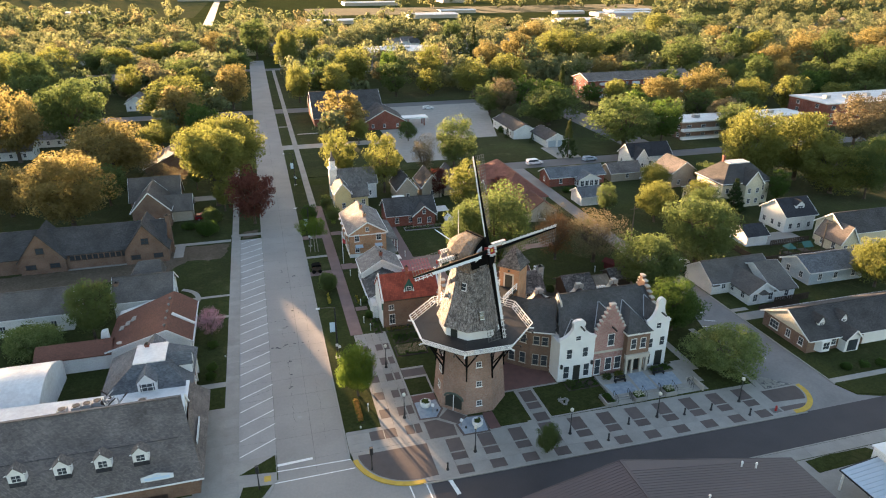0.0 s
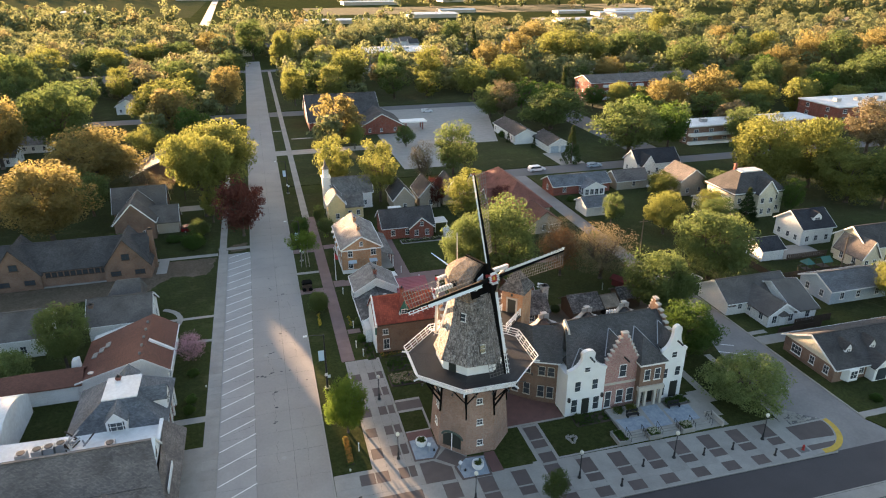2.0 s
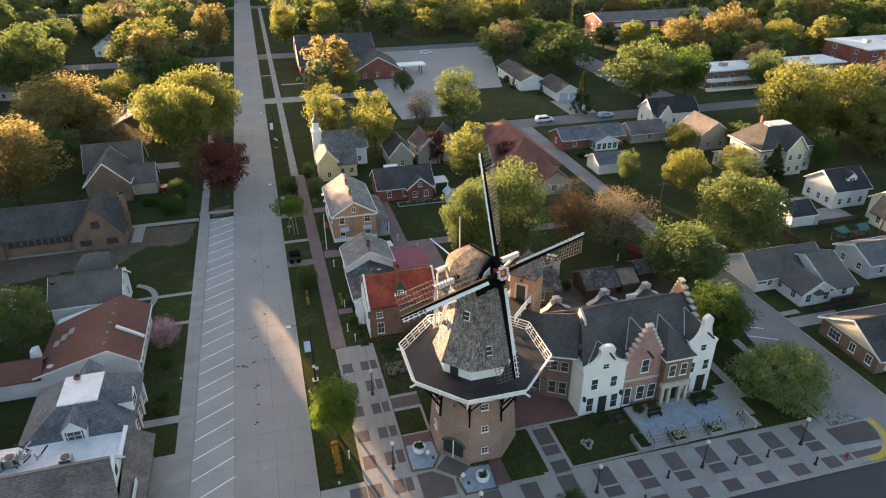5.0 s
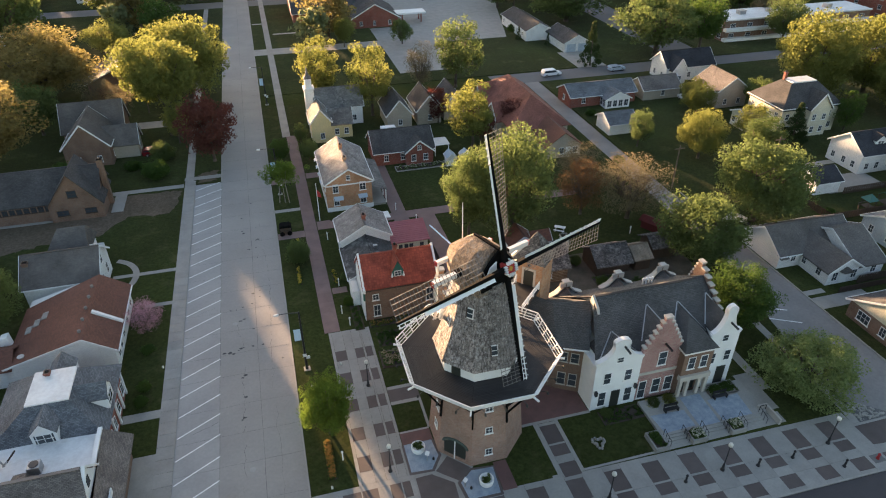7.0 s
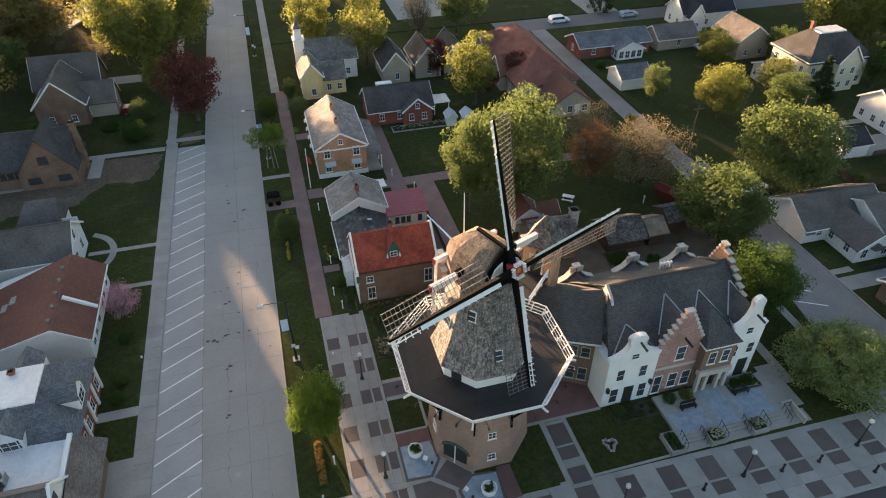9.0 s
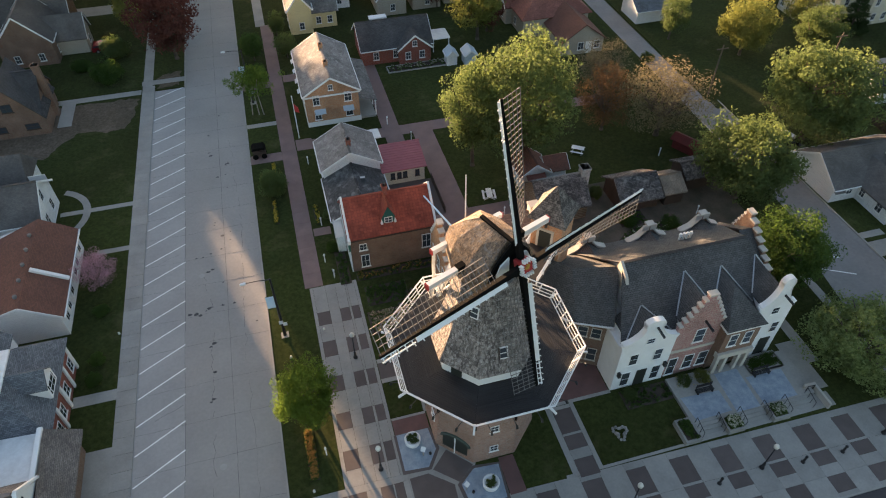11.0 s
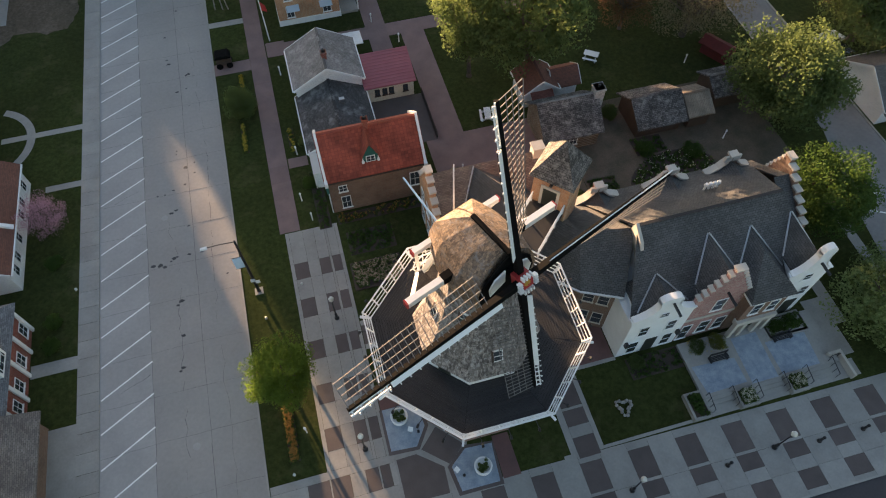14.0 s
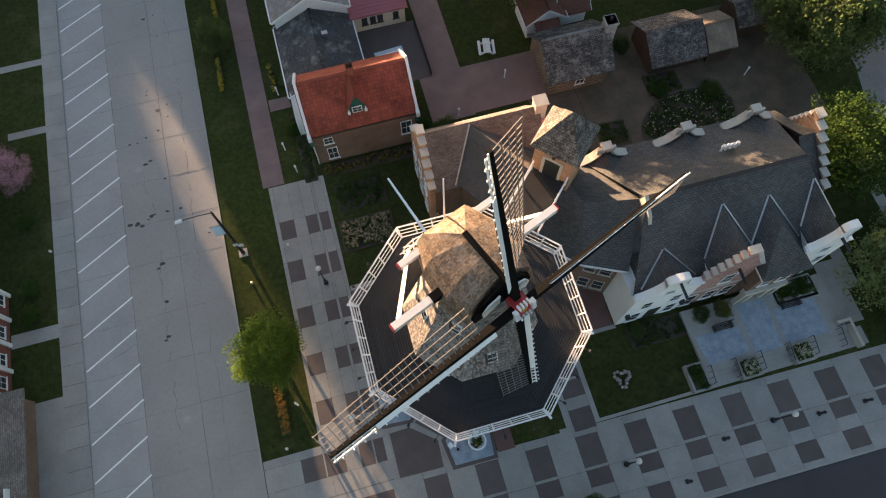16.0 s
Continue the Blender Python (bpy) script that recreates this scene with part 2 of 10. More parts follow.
M["shingle_cap"] = courses("shingle_cap", (0.36, 0.25, 0.17), (0.135, 0.1, 0.08), (0.085, 0.07, 0.06), 0.11, 0.2, 0.006, 0.85, big=0.7, stain=0.5, bump=0.9, worn=(0.27, 0.255, 0.25), wobble=0.16)
M["shingle_slate"] = courses("shingle_slate", (0.108, 0.106, 0.104), (0.074, 0.073, 0.073), (0.036, 0.036, 0.037), 0.32, 0.2, 0.016, 0.8, big=0.25, stain=0.25, bump=0.6)
M["shingle_grey"] = courses("shingle_grey", (0.2, 0.19, 0.18), (0.13, 0.125, 0.12), (0.08, 0.075, 0.07), 0.28, 0.17, 0.012, 0.9, big=0.3, stain=0.4, bump=0.5, worn=(0.27, 0.26, 0.245))
M["shingle_dark"] = courses("shingle_dark", (0.095, 0.09, 0.09), (0.065, 0.062, 0.062), (0.035, 0.034, 0.034), 0.3, 0.15, 0.012, 0.9, big=0.3, stain=0.3, bump=0.5)
M["shingle_brown"] = courses("shingle_brown", (0.215, 0.185, 0.168), (0.135, 0.116, 0.107), (0.075, 0.066, 0.062), 0.3, 0.15, 0.012, 0.9, big=0.3, stain=0.3, bump=0.5)
M["shingle_blue"] = courses("shingle_blue", (0.2, 0.21, 0.225), (0.115, 0.122, 0.135), (0.07, 0.075, 0.082), 0.3, 0.15, 0.012, 0.9, big=0.3, stain=0.3, bump=0.5)
M["shingle_black"] = courses("shingle_black", (0.05, 0.052, 0.06), (0.035, 0.036, 0.042), (0.02, 0.02, 0.024), 0.3, 0.15, 0.012, 0.9, big=0.3, stain=0.3, bump=0.5)
M["shingle_red"] = courses("shingle_red", (0.3, 0.115, 0.085), (0.22, 0.085, 0.065), (0.13, 0.055, 0.045), 0.3, 0.15, 0.012, 0.85, big=0.3, stain=0.3, bump=0.5)
M["shingle_drab"] = courses("shingle_drab", (0.15, 0.135, 0.125), (0.115, 0.104, 0.098), (0.07, 0.064, 0.06), 0.3, 0.15, 0.01, 0.9, big=0.3, stain=0.25, bump=0.4)
M["shingle_rust"] = courses("shingle_rust", (0.2, 0.088, 0.062), (0.15, 0.068, 0.05), (0.1, 0.048, 0.038), 0.3, 0.15, 0.01, 0.9, big=0.25, stain=0.15, bump=0.4)
M["shingle_tan"] = courses("shingle_tan", (0.28, 0.235, 0.185), (0.21, 0.175, 0.14), (0.12, 0.1, 0.08), 0.2, 3.0, 0.012, 0.9, big=0.5, stain=0.3, bump=0.4)
M["shingle_patchy"] = courses("shingle_patchy", (0.1, 0.096, 0.096), (0.066, 0.064, 0.064), (0.04, 0.039, 0.039), 0.3, 0.15, 0.012, 0.9, big=0.22, stain=0.3, bump=0.5, worn=(0.25, 0.245, 0.24), wobble=0.1)
M["shingle_worn"] = courses("shingle_worn", (0.27, 0.25, 0.24), (0.2, 0.185, 0.18), (0.13, 0.12, 0.115), 0.28, 0.17, 0.012, 0.9, big=0.35, stain=0.35, bump=0.5, worn=(0.36, 0.345, 0.33))
M["shingle_old"] = courses("shingle_old", (0.2, 0.185, 0.175), (0.075, 0.07, 0.068), (0.04, 0.038, 0.037), 0.26, 0.2, 0.02, 0.9, big=0.4, stain=0.5, bump=0.8, worn=(0.3, 0.28, 0.26), wobble=0.12)
M["clay_tile"] = courses("clay_tile", (0.34, 0.078, 0.048), (0.25, 0.056, 0.036), (0.2, 0.046, 0.03), 0.34, 0.34, 0.018, 0.75, big=0.5, stain=0.35, bump=0.5, squash=0.0)
M["metal_pink"] = plain("metal_pink", (0.4, 0.13, 0.145), (0.32, 0.1, 0.115), 0.5, big=0.3)
M["metal_brown"] = plain("metal_brown", (0.115, 0.085, 0.085), (0.085, 0.065, 0.065), 0.5, big=0.15)
M["metal_blue"] = plain("metal_blue", (0.42, 0.5, 0.57), (0.34, 0.42, 0.49), 0.45, big=0.3)
M["roof_white"] = plain("roof_white", (0.78, 0.78, 0.77), (0.6, 0.59, 0.58), 0.6, big=0.25, fine=2.0, amount=1.2)
M["car_white"] = plain("car_white", (0.75, 0.76, 0.78), (0.7, 0.7, 0.72), 0.25, bump=0)
M["car_dark"] = plain("car_dark", (0.03, 0.033, 0.04), None, 0.25, bump=0)
M["car_red"] = plain("car_red", (0.25, 0.02, 0.025), None, 0.25, bump=0)
M["rubber"] = plain("rubber", (0.02, 0.02, 0.02), None, 0.8)
M["stone_rock"] = plain("stone_rock", (0.4, 0.38, 0.35), (0.22, 0.21, 0.2), 0.9, big=3.0, fine=12.0, amount=1.3)
M["banner_blue"] = plain("banner_blue", (0.5, 0.66, 0.8), (0.4, 0.55, 0.7), 0.6)
M["sign_white"] = plain("sign_white", (0.75, 0.78, 0.8), None, 0.5)

M["leaf_green"] = foliage("leaf_green", (0.056, 0.086, 0.028), (0.122, 0.16, 0.06), 0.42, trans=(0.22, 0.3, 0.1))
M["leaf_fresh"] = foliage("leaf_fresh", (0.06, 0.105, 0.018), (0.13, 0.19, 0.034), 0.44, trans=(0.22, 0.34, 0.06))
M["leaf_dark"] = foliage("leaf_dark", (0.032, 0.066, 0.018), (0.08, 0.13, 0.034), 0.42, trans=(0.16, 0.28, 0.05))
M["leaf_yellow"] = foliage("leaf_yellow", (0.098, 0.12, 0.034), (0.2, 0.214, 0.066), 0.5, trans=(0.32, 0.345, 0.09))
M["leaf_orange"] = foliage("leaf_orange", (0.148, 0.124, 0.05), (0.26, 0.204, 0.082), 0.5, trans=(0.35, 0.32, 0.12))
M["leaf_purple"] = foliage("leaf_purple", (0.06, 0.025, 0.022), (0.13, 0.052, 0.04), 0.3, trans=(0.3, 0.06, 0.04))
M["leaf_brown"] = foliage("leaf_brown", (0.1, 0.056, 0.03), (0.17, 0.095, 0.048), 0.3, trans=(0.3, 0.16, 0.06))
M["leaf_tan"] = foliage("leaf_tan", (0.125, 0.108, 0.068), (0.2, 0.17, 0.105), 0.3, trans=(0.3, 0.25, 0.13))
# distant copies of the leaf tones, with haze mixed into the colour: paler and greyer
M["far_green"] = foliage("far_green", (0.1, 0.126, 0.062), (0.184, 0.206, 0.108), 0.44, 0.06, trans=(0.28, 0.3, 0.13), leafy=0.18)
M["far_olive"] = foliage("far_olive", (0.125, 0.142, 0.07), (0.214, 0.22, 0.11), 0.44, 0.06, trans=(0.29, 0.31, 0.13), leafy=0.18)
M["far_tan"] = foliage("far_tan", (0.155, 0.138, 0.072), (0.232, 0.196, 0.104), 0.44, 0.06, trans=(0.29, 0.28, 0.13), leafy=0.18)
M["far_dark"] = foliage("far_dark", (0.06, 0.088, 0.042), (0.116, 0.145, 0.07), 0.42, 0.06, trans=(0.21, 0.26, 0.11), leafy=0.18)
M["leaf_conifer"] = foliage("leaf_conifer", (0.018, 0.036, 0.014), (0.042, 0.07, 0.024), 0.15)
M["blossom"] = foliage("blossom", (0.36, 0.17, 0.23), (0.55, 0.33, 0.4), 0.4, trans=(0.6, 0.3, 0.35))
M["blossom_white"] = foliage("blossom_white", (0.045, 0.09, 0.022), (0.2, 0.25, 0.1), 0.38, leafy=0.9)
M["flower_white"] = foliage("flower_white", (0.5, 0.48, 0.36), (0.75, 0.73, 0.6), 0.3)
M["flower_mixed"] = foliage("flower_mixed", (0.3, 0.14, 0.07), (0.6, 0.5, 0.36), 0.2, 6.0, leafy=0.9)
M["flower_yellow"] = foliage("flower_yellow", (0.5, 0.34, 0.04), (0.65, 0.5, 0.1), 0.3)
M["flower_orange"] = foliage("flower_orange", (0.3, 0.16, 0.05), (0.5, 0.27, 0.09), 0.3)


def lawn_mat(name, base, dark, dry, sheen=0.1):
    m, n, l, b = node_mat(name)
    pos = place(n)
    f1 = map_node(n, l, noise_node(n, l, pos, 0.06, 5.0), 0.35, 0.65, 0, 1)
    f2 = map_node(n, l, noise_node(n, l, pos, 2.4, 8.0, 0.75), 0.34, 0.66, 0, 1)
    f3 = map_node(n, l, noise_node(n, l, pos, 0.25, 6.0, 0.7), 0.55, 0.72, 0, 0.65)
    col = mix_node(n, l, f1, dark, base)
    col = mix_node(n, l, math_node(n, l, "MULTIPLY", f2, 0.75), col, tuple(c * 0.42 for c in dark))
    col = mix_node(n, l, f3, col, dry)
    l.new(col, b.inputs["Base Color"])
    b.inputs["Roughness"].default_value, b.inputs["Specular IOR Level"].default_value = 1.0, 0.0
    b.inputs["Sheen Weight"].default_value, b.inputs["Sheen Roughness"].default_value = sheen, 0.4
    bump_node(n, l, noise_node(n, l, pos, 14.0, 4.0, 0.7), 0.6, 0.06, b)
    return m


M["lawn"] = lawn_mat("lawn", (0.058, 0.075, 0.023), (0.04, 0.048, 0.017), (0.098, 0.088, 0.042), 0.05)
M["bare_lawn"] = lawn_mat("bare_lawn", (0.19, 0.145, 0.112), (0.13, 0.105, 0.075), (0.22, 0.165, 0.13), 0.0)
M["land"] = lawn_mat("land", (0.075, 0.088, 0.032), (0.052, 0.064, 0.024), (0.11, 0.095, 0.055), 0.0)
M["field"] = lawn_mat("field", (0.12, 0.115, 0.06), (0.08, 0.095, 0.04), (0.15, 0.125, 0.08), 0.0)

# ---- tools ----
class Geo:
    """Collects corners and faces for one mesh."""

    def __init__(self):
        self.v, self.f = [], []

    def face(self, pts):
        i = len(self.v)
        self.v.extend(tuple(p) for p in pts)
        self.f.append(tuple(range(i, i + len(pts))))
        return self

    def hull8(self, p):
        """A box from its four lower and four upper corners, both counter-clockwise."""
        i = len(self.v)
        self.v.extend(tuple(q) for q in p)
        for f in ((3, 2, 1, 0), (4, 5, 6, 7), (0, 1, 5, 4), (1, 2, 6, 5), (2, 3, 7, 6), (3, 0, 4, 7)):
            self.f.append(tuple(i + k for k in f))
        return self

    def box(self, x0, x1, y0, y1, z0, z1):
        return self.hull8([(x0, y0, z0), (x1, y0, z0), (x1, y1, z0), (x0, y1, z0), (x0, y0, z1), (x1, y0, z1), (x1, y1, z1), (x0, y1, z1)])

    def beam(self, a, b, w, h=None, w2=None, h2=None, up=(0, 0, 1)):
        """A square bar from a to b, with its width across and its height along up."""
        a, b = Vector(a), Vector(b)
        h = w if h is None else h
        w2, h2 = (w if w2 is None else w2), (h if h2 is None else h2)
        d = (b - a).normalized()
        s = d.cross(Vector(up))
        if s.length < 1e-3:
            s = d.cross(Vector((1, 0, 0)))
        s.normalize()
        u = s.cross(d)
        lo = [a - s * w / 2 - u * h / 2, a + s * w / 2 - u * h / 2, b + s * w2 / 2 - u * h2 / 2, b - s * w2 / 2 - u * h2 / 2]
        hi = [a - s * w / 2 + u * h / 2, a + s * w / 2 + u * h / 2, b + s * w2 / 2 + u * h2 / 2, b - s * w2 / 2 + u * h2 / 2]
        return self.hull8(lo + hi)

    def prism(self, poly, z0, z1):
        """A counter-clockwise plan outline, raised."""
        n, i = len(poly), len(self.v)
        self.v.extend((x, y, z0) for x, y in poly)
        self.v.extend((x, y, z1) for x, y in poly)
        self.f.append(tuple(i + k for k in reversed(range(n))))
        self.f.append(tuple(i + n + k for k in range(n)))
        for k in range(n):
            j = (k + 1) % n
            self.f.append((i + k, i + j, i + n + j, i + n + k))
        return self

    def slab(self, poly, o, u, w, n, thick):
        """An outline in the plane (u, w) through o, given thickness backwards from n."""
        o, u, w, n = Vector(o), Vector(u), Vector(w), Vector(n)
        front = [o + u * a + w * b for a, b in poly]
        back = [p - n * thick for p in front]
        k, i = len(poly), len(self.v)
        self.v.extend(tuple(p) for p in front + back)
        self.f.append(tuple(i + q for q in range(k)))
        self.f.append(tuple(i + k + q for q in reversed(range(k))))
        for q in range(k):
            r = (q + 1) % k
            self.f.append((i + q, i + k + q, i + k + r, i + r))
        return self

    def lathe(self, profile, sides=16, c=(0, 0), turn=0.0):
        i = len(self.v)
        for r, z in profile:
            for k in range(sides):
                a = 2 * math.pi * k / sides + turn
                self.v.append((c[0] + r * math.cos(a), c[1] + r * math.sin(a), z))
        m = len(profile)
        for j in range(m - 1):
            for k in range(sides):
                q = (k + 1) % sides
                self.f.append((i + j * sides + k, i + j * sides + q, i + (j + 1) * sides + q, i + (j + 1) * sides + k))
        self.f.append(tuple(i + k for k in reversed(range(sides))))
        self.f.append(tuple(i + (m - 1) * sides + k for k in range(sides)))
        return self

    def tube(self, a, b, r0, r1, sides=6):
        a, b = Vector(a), Vector(b)
        d = (b - a).normalized()
        s = d.cross(Vector((0, 0, 1)))
        if s.length < 1e-3:
            s = Vector((1, 0, 0))
        s.normalize()
        u = s.cross(d)
        i = len(self.v)
        for p, r in ((a, r0), (b, r1)):
            for k in range(sides):
                t = 2 * math.pi * k / sides
                self.v.append(tuple(p + s * (r * math.cos(t)) + u * (r * math.sin(t))))
        for k in range(sides):
            q = (k + 1) % sides
            self.f.append((i + k, i + sides + k, i + sides + q, i + q))
        self.f.append(tuple(i + k for k in range(sides)))
        self.f.append(tuple(i + sides + k for k in reversed(range(sides))))
        return self

    def mesh(self, name, material, smooth=False):
        me = bpy.data.meshes.new(name)
        me.from_pydata(self.v, [], self.f)
        me.materials.append(material)
        if smooth:
            me.polygons.foreach_set("use_smooth", [True] * len(me.polygons))
        me.update()
        return me


def part(name, geo, material, parent, label="", at=None, smooth=False):
    me = geo if isinstance(geo, bpy.types.Mesh) else geo.mesh(name, material, smooth)
    ob = new(name, me)
    ob.parent = parent
    if at is not None:
        ob.matrix_local = at
    if label:
        tagged(ob, label)
    return ob


def thing(name, label, category, at=None, group="", kind=""):
    ob = new(name)
    ob.empty_display_size = 0.2
    if at is not None:
        ob.matrix_basis = at
    return tagged(ob, label, category, group, kind)


def structure(name, geo, material, label="", smooth=False):
    return tagged(new(name, geo.mesh(name, material, smooth)), label, "", "", "structure")


# ---- ground, blocks and roads ----
g = Geo()
xs = [-2600, -1200, -600, -300, -100, 0, 100, 300, 600, 1200, 2600]
ys = [-900, -300, -100, 0, 100, 200, 400, 700, 1100, 1800, 4200]
for i in range(len(xs) - 1):
    for j in range(len(ys) - 1):
        g.face([(xs[i], ys[j], 0), (xs[i + 1], ys[j], 0), (xs[i + 1], ys[j + 1], 0), (xs[i], ys[j + 1], 0)])
structure("ground", g, M["land"], "green and straw-coloured open land")


def lawn(poly, z=0.13, mat="lawn", name="lawn", label="short green lawn of a town block"):
    return structure(name, Geo().prism(poly, -0.3, z), M[mat], label)


def rect(x0, x1, y0, y1):
    return [(x0, y0), (x1, y0), (x1, y1), (x0, y1)]


lawn([(6.5, 69.0), (10.5, 66.0), (15.0, 64.0), (19.0, 62.4), (64.0, 62.4), (67.2, 66.0), (68.4, 68.2), (69.1, 76.0), (70.4, 84.0), (73.3, 95.0), (73.5, 110.0), (73.5, 184.0), (6.5, 184.0)])
lawn(rect(-230, -7.15, 66.0, 289.0))
lawn(rect(-7.15, -2.5, 147.1, 289.0))
lawn(rect(6.5, 122, 192.0, 289.0))
lawn([(84.0, 60.0), (250, 60.0), (250, 183), (77.8, 183), (77.8, 118), (79.1, 118), (79.1, 64.0), (80.3, 61.2)])
lawn(rect(135, 330, 191, 289))
lawn(rect(-230, -3.0, -60, 57.5))
lawn(rect(7.5, 260, -60, 53.6))
lawn(rect(-260, -7.15, 301, 420))
lawn(rect(6.5, 330, 301, 420))


def road(name, poly, mat, label, z=0.02):
    return structure(name, Geo().prism(poly, -0.2, z), M[mat], label)


road("road", rect(-2.42, 6.5, -60, 470), "concrete_road", "pale worn concrete street")
road("parking_strip", rect(-7.15, -2.42, 70.5, 147.0), "concrete_bay", "pale concrete strip of angled parking bays", 0.024)
road("pavement", [(-9.2, 61.0), (-5.4, 61.6), (-3.6, 63.6), (-2.6, 66.0), (-2.5, 70.55), (-7.15, 70.55), (-9.2, 70.55)], "sidewalk", "pale concrete street corner", 0.1)
lawn([(-7.0, 67.85), (-2.62, 67.3), (-2.62, 70.5)], 0.135)
lawn([(-7.3, 62.6), (-5.7, 62.3), (-4.3, 63.5), (-3.2, 65.2), (-6.6, 65.6)], 0.135)
road("tactile_pad", rect(-4.1, -3.3, 65.9, 66.9), "yellow_paint", "yellow tactile pad at the crossing", 0.106)
road("road", rect(-260, -2.42, 57.5, 66.0), "concrete_road", "pale concrete side street", 0.016)
road("road", [(6.5, 53.6), (15.4, 53.6), (15.4, 60.4), (12.3, 60.9), (10.2, 61.7), (8.6, 63.0), (7.4, 65.0), (6.5, 67.6)], "concrete_road", "pale worn concrete crossing", 0.0165)
road("road", [(15.4, 53.6), (330, 53.6), (330, 59.7), (72, 59.7), (15.4, 60.45)], "asphalt", "dark freshly laid asphalt street", 0.017)
road("road", [(68.5, 59.7), (83.5, 59.7), (80.2, 61.0), (79.0, 64.0), (79.0, 120), (73.5, 120), (73.3, 95), (70.5, 84), (69.2, 76), (68.9, 67), (73.7, 64.5), (71.5, 60.6)], "side_concrete", "grey worn side street", 0.019)
road("alley", rect(73.0, 77.5, 120, 184), "side_concrete", "narrow grey concrete alley", 0.016)
road("road", rect(66, 330, 184.0, 191.5), "old_asphalt", "grey residential street", 0.018)
road("road", rect(122, 134, 191.5, 420), "old_asphalt", "grey residential street")
road("road", rect(-260, 330, 290.0, 299.5), "old_asphalt", "grey cross street", 0.018)
road("road", rect(-260, 330, 421.0, 430.0), "old_asphalt", "grey cross street", 0.018)
road("parking_lot", [(44, 200), (62, 200), (62, 226), (84, 226), (101, 290), (54, 290), (54, 247), (44, 247)], "sidewalk", "pale concrete car park beside a church", 0.15)
road("driveway", rect(6.5, 45, 226.5, 232.5), "sidewalk", "pale concrete drive", 0.145)
road("driveway", rect(92.5, 101, 191.5, 206), "sidewalk", "pale concrete drive", 0.145)
road("road", [(-46, 640), (-36, 640), (-46, 1300), (-54, 2300), (-62, 2300), (-56, 1300)], "sidewalk", "pale straight country road")

# bare, worn ground on the western lawns
def bare(poly):
    rb = random.Random(len(poly) * 7)
    out = []
    for (xa, ya), (xb, yb) in zip(poly, poly[1:] + poly[:1]):
        n = max(1, int(math.hypot(xb - xa, yb - ya) / 0.7))
        out += [(xa + (xb - xa) * q / n + rb.uniform(-0.4, 0.4), ya + (yb - ya) * q / n + rb.uniform(-0.4, 0.4)) for q in range(n)]
    structure("bare_ground", Geo().prism(out, 0.0, 0.136), M["bare_lawn"], "worn brown lawn with thin grass")


bare([(-66, 126), (-40, 129), (-28, 132), (-21.8, 132), (-20.2, 135.2), (-17.7, 137.4), (-11.6, 136.8), (-9.7, 140), (-9.6, 145.6), (-22, 146), (-22.4, 139.2), (-66, 138.6)])
bare([(-6.6, 147.8), (-3.0, 148.0), (-3.0, 152.6), (-6.6, 151.6)])

# far fields
rng = random.Random(4)
for x0, x1, y0, y1, m in ((-900, -65, 900, 1500, "field"), (-30, 330, 760, 880, "land"), (80, 620, 900, 1060, "lawn"), (-1500, -70, 1600, 2600, "field"), (400, 1500, 1500, 2600, "field"),
                          (-30, 380, 1500, 2400, "field"), (330, 420, 420, 520, "lawn"), (-320, -80, 700, 860, "land"), (420, 600, 620, 690, "field"), (250, 420, 640, 720, "lawn"), (330, 520, 745, 790, "sidewalk"), (150, 330, 690, 750, "land")):
    structure("field", Geo().prism(rect(x0, x1, y0, y1), -0.2, 0.05), M[m], "open farm field in spring")


# street markings: angled bays
marks = tagged(new("parking_marks"), "white painted lines of angled parking bays", "road marking", "", "structure")
y = 71.25
while y < 145.5:
    gm = Geo()
    a, b = Vector((-7.0, y, 0.03)), Vector((-2.4, y + 2.68, 0.03))
    gm.beam(a, b, 0.14, 0.008)
    part("line", gm, M["road_paint"], marks)
    y += 3.192
for x0, y0, x1, y1, w in ((-2.45, 68.5, 1.95, 68.72, 0.42), (-2.5, 67.4, 6.6, 67.2, 0.16), (-3.0, 65.4, 6.9, 65.5, 0.16), (12.8, 60.7, 13.2, 54.5, 0.16), (14.8, 60.7, 15.2, 54.5, 0.16), (17.8, 60.3, 18.2, 57.7, 0.5),
                          (73.2, 88.9, 74.1, 88.3, 0.16), (72.3, 86.2, 74.2, 85.3, 0.16), (70.2, 84.6, 74.3, 82.4, 0.16), (73.0, 73.2, 74.1, 72.8, 0.16)):
    part("line", Geo().beam((x0, y0, 0.032), (x1, y1, 0.032), w, 0.008), M["road_paint"], marks)

# slab joints, tar repairs and cracks of the street
joints = tagged(new("street_joints"), "dark sealed joints and tar patches in the concrete", "road joint", "", "structure")
for x in (-2.42, 2.3):
    gm = Geo()
    for k in range(40):
        y0 = 66 + k * 5.8
        dx = rng.uniform(-0.04, 0.04)
        gm.beam((x + dx, y0, 0.026), (x + rng.uniform(-0.04, 0.04), y0 + 5.8, 0.026), rng.uniform(0.03, 0.055), 0.006)
    part("joint", gm, M["joint"], joints)
for k in range(34):
    y0 = 69 + k * 4.6 + rng.uniform(-0.6, 0.6)
    gm = Geo()
    x0, yy = -7.0, y0
    while x0 < 6.35:
        x1 = min(6.42, x0 + rng.uniform(1.2, 2.4))
        y1 = yy + rng.uniform(-0.1, 0.1)
        gm.beam((x0, yy, 0.027), (x1, y1, 0.027), rng.uniform(0.012, 0.03), 0.006)
        x0, yy = x1, y1
    part("joint", gm, M["joint"], joints)
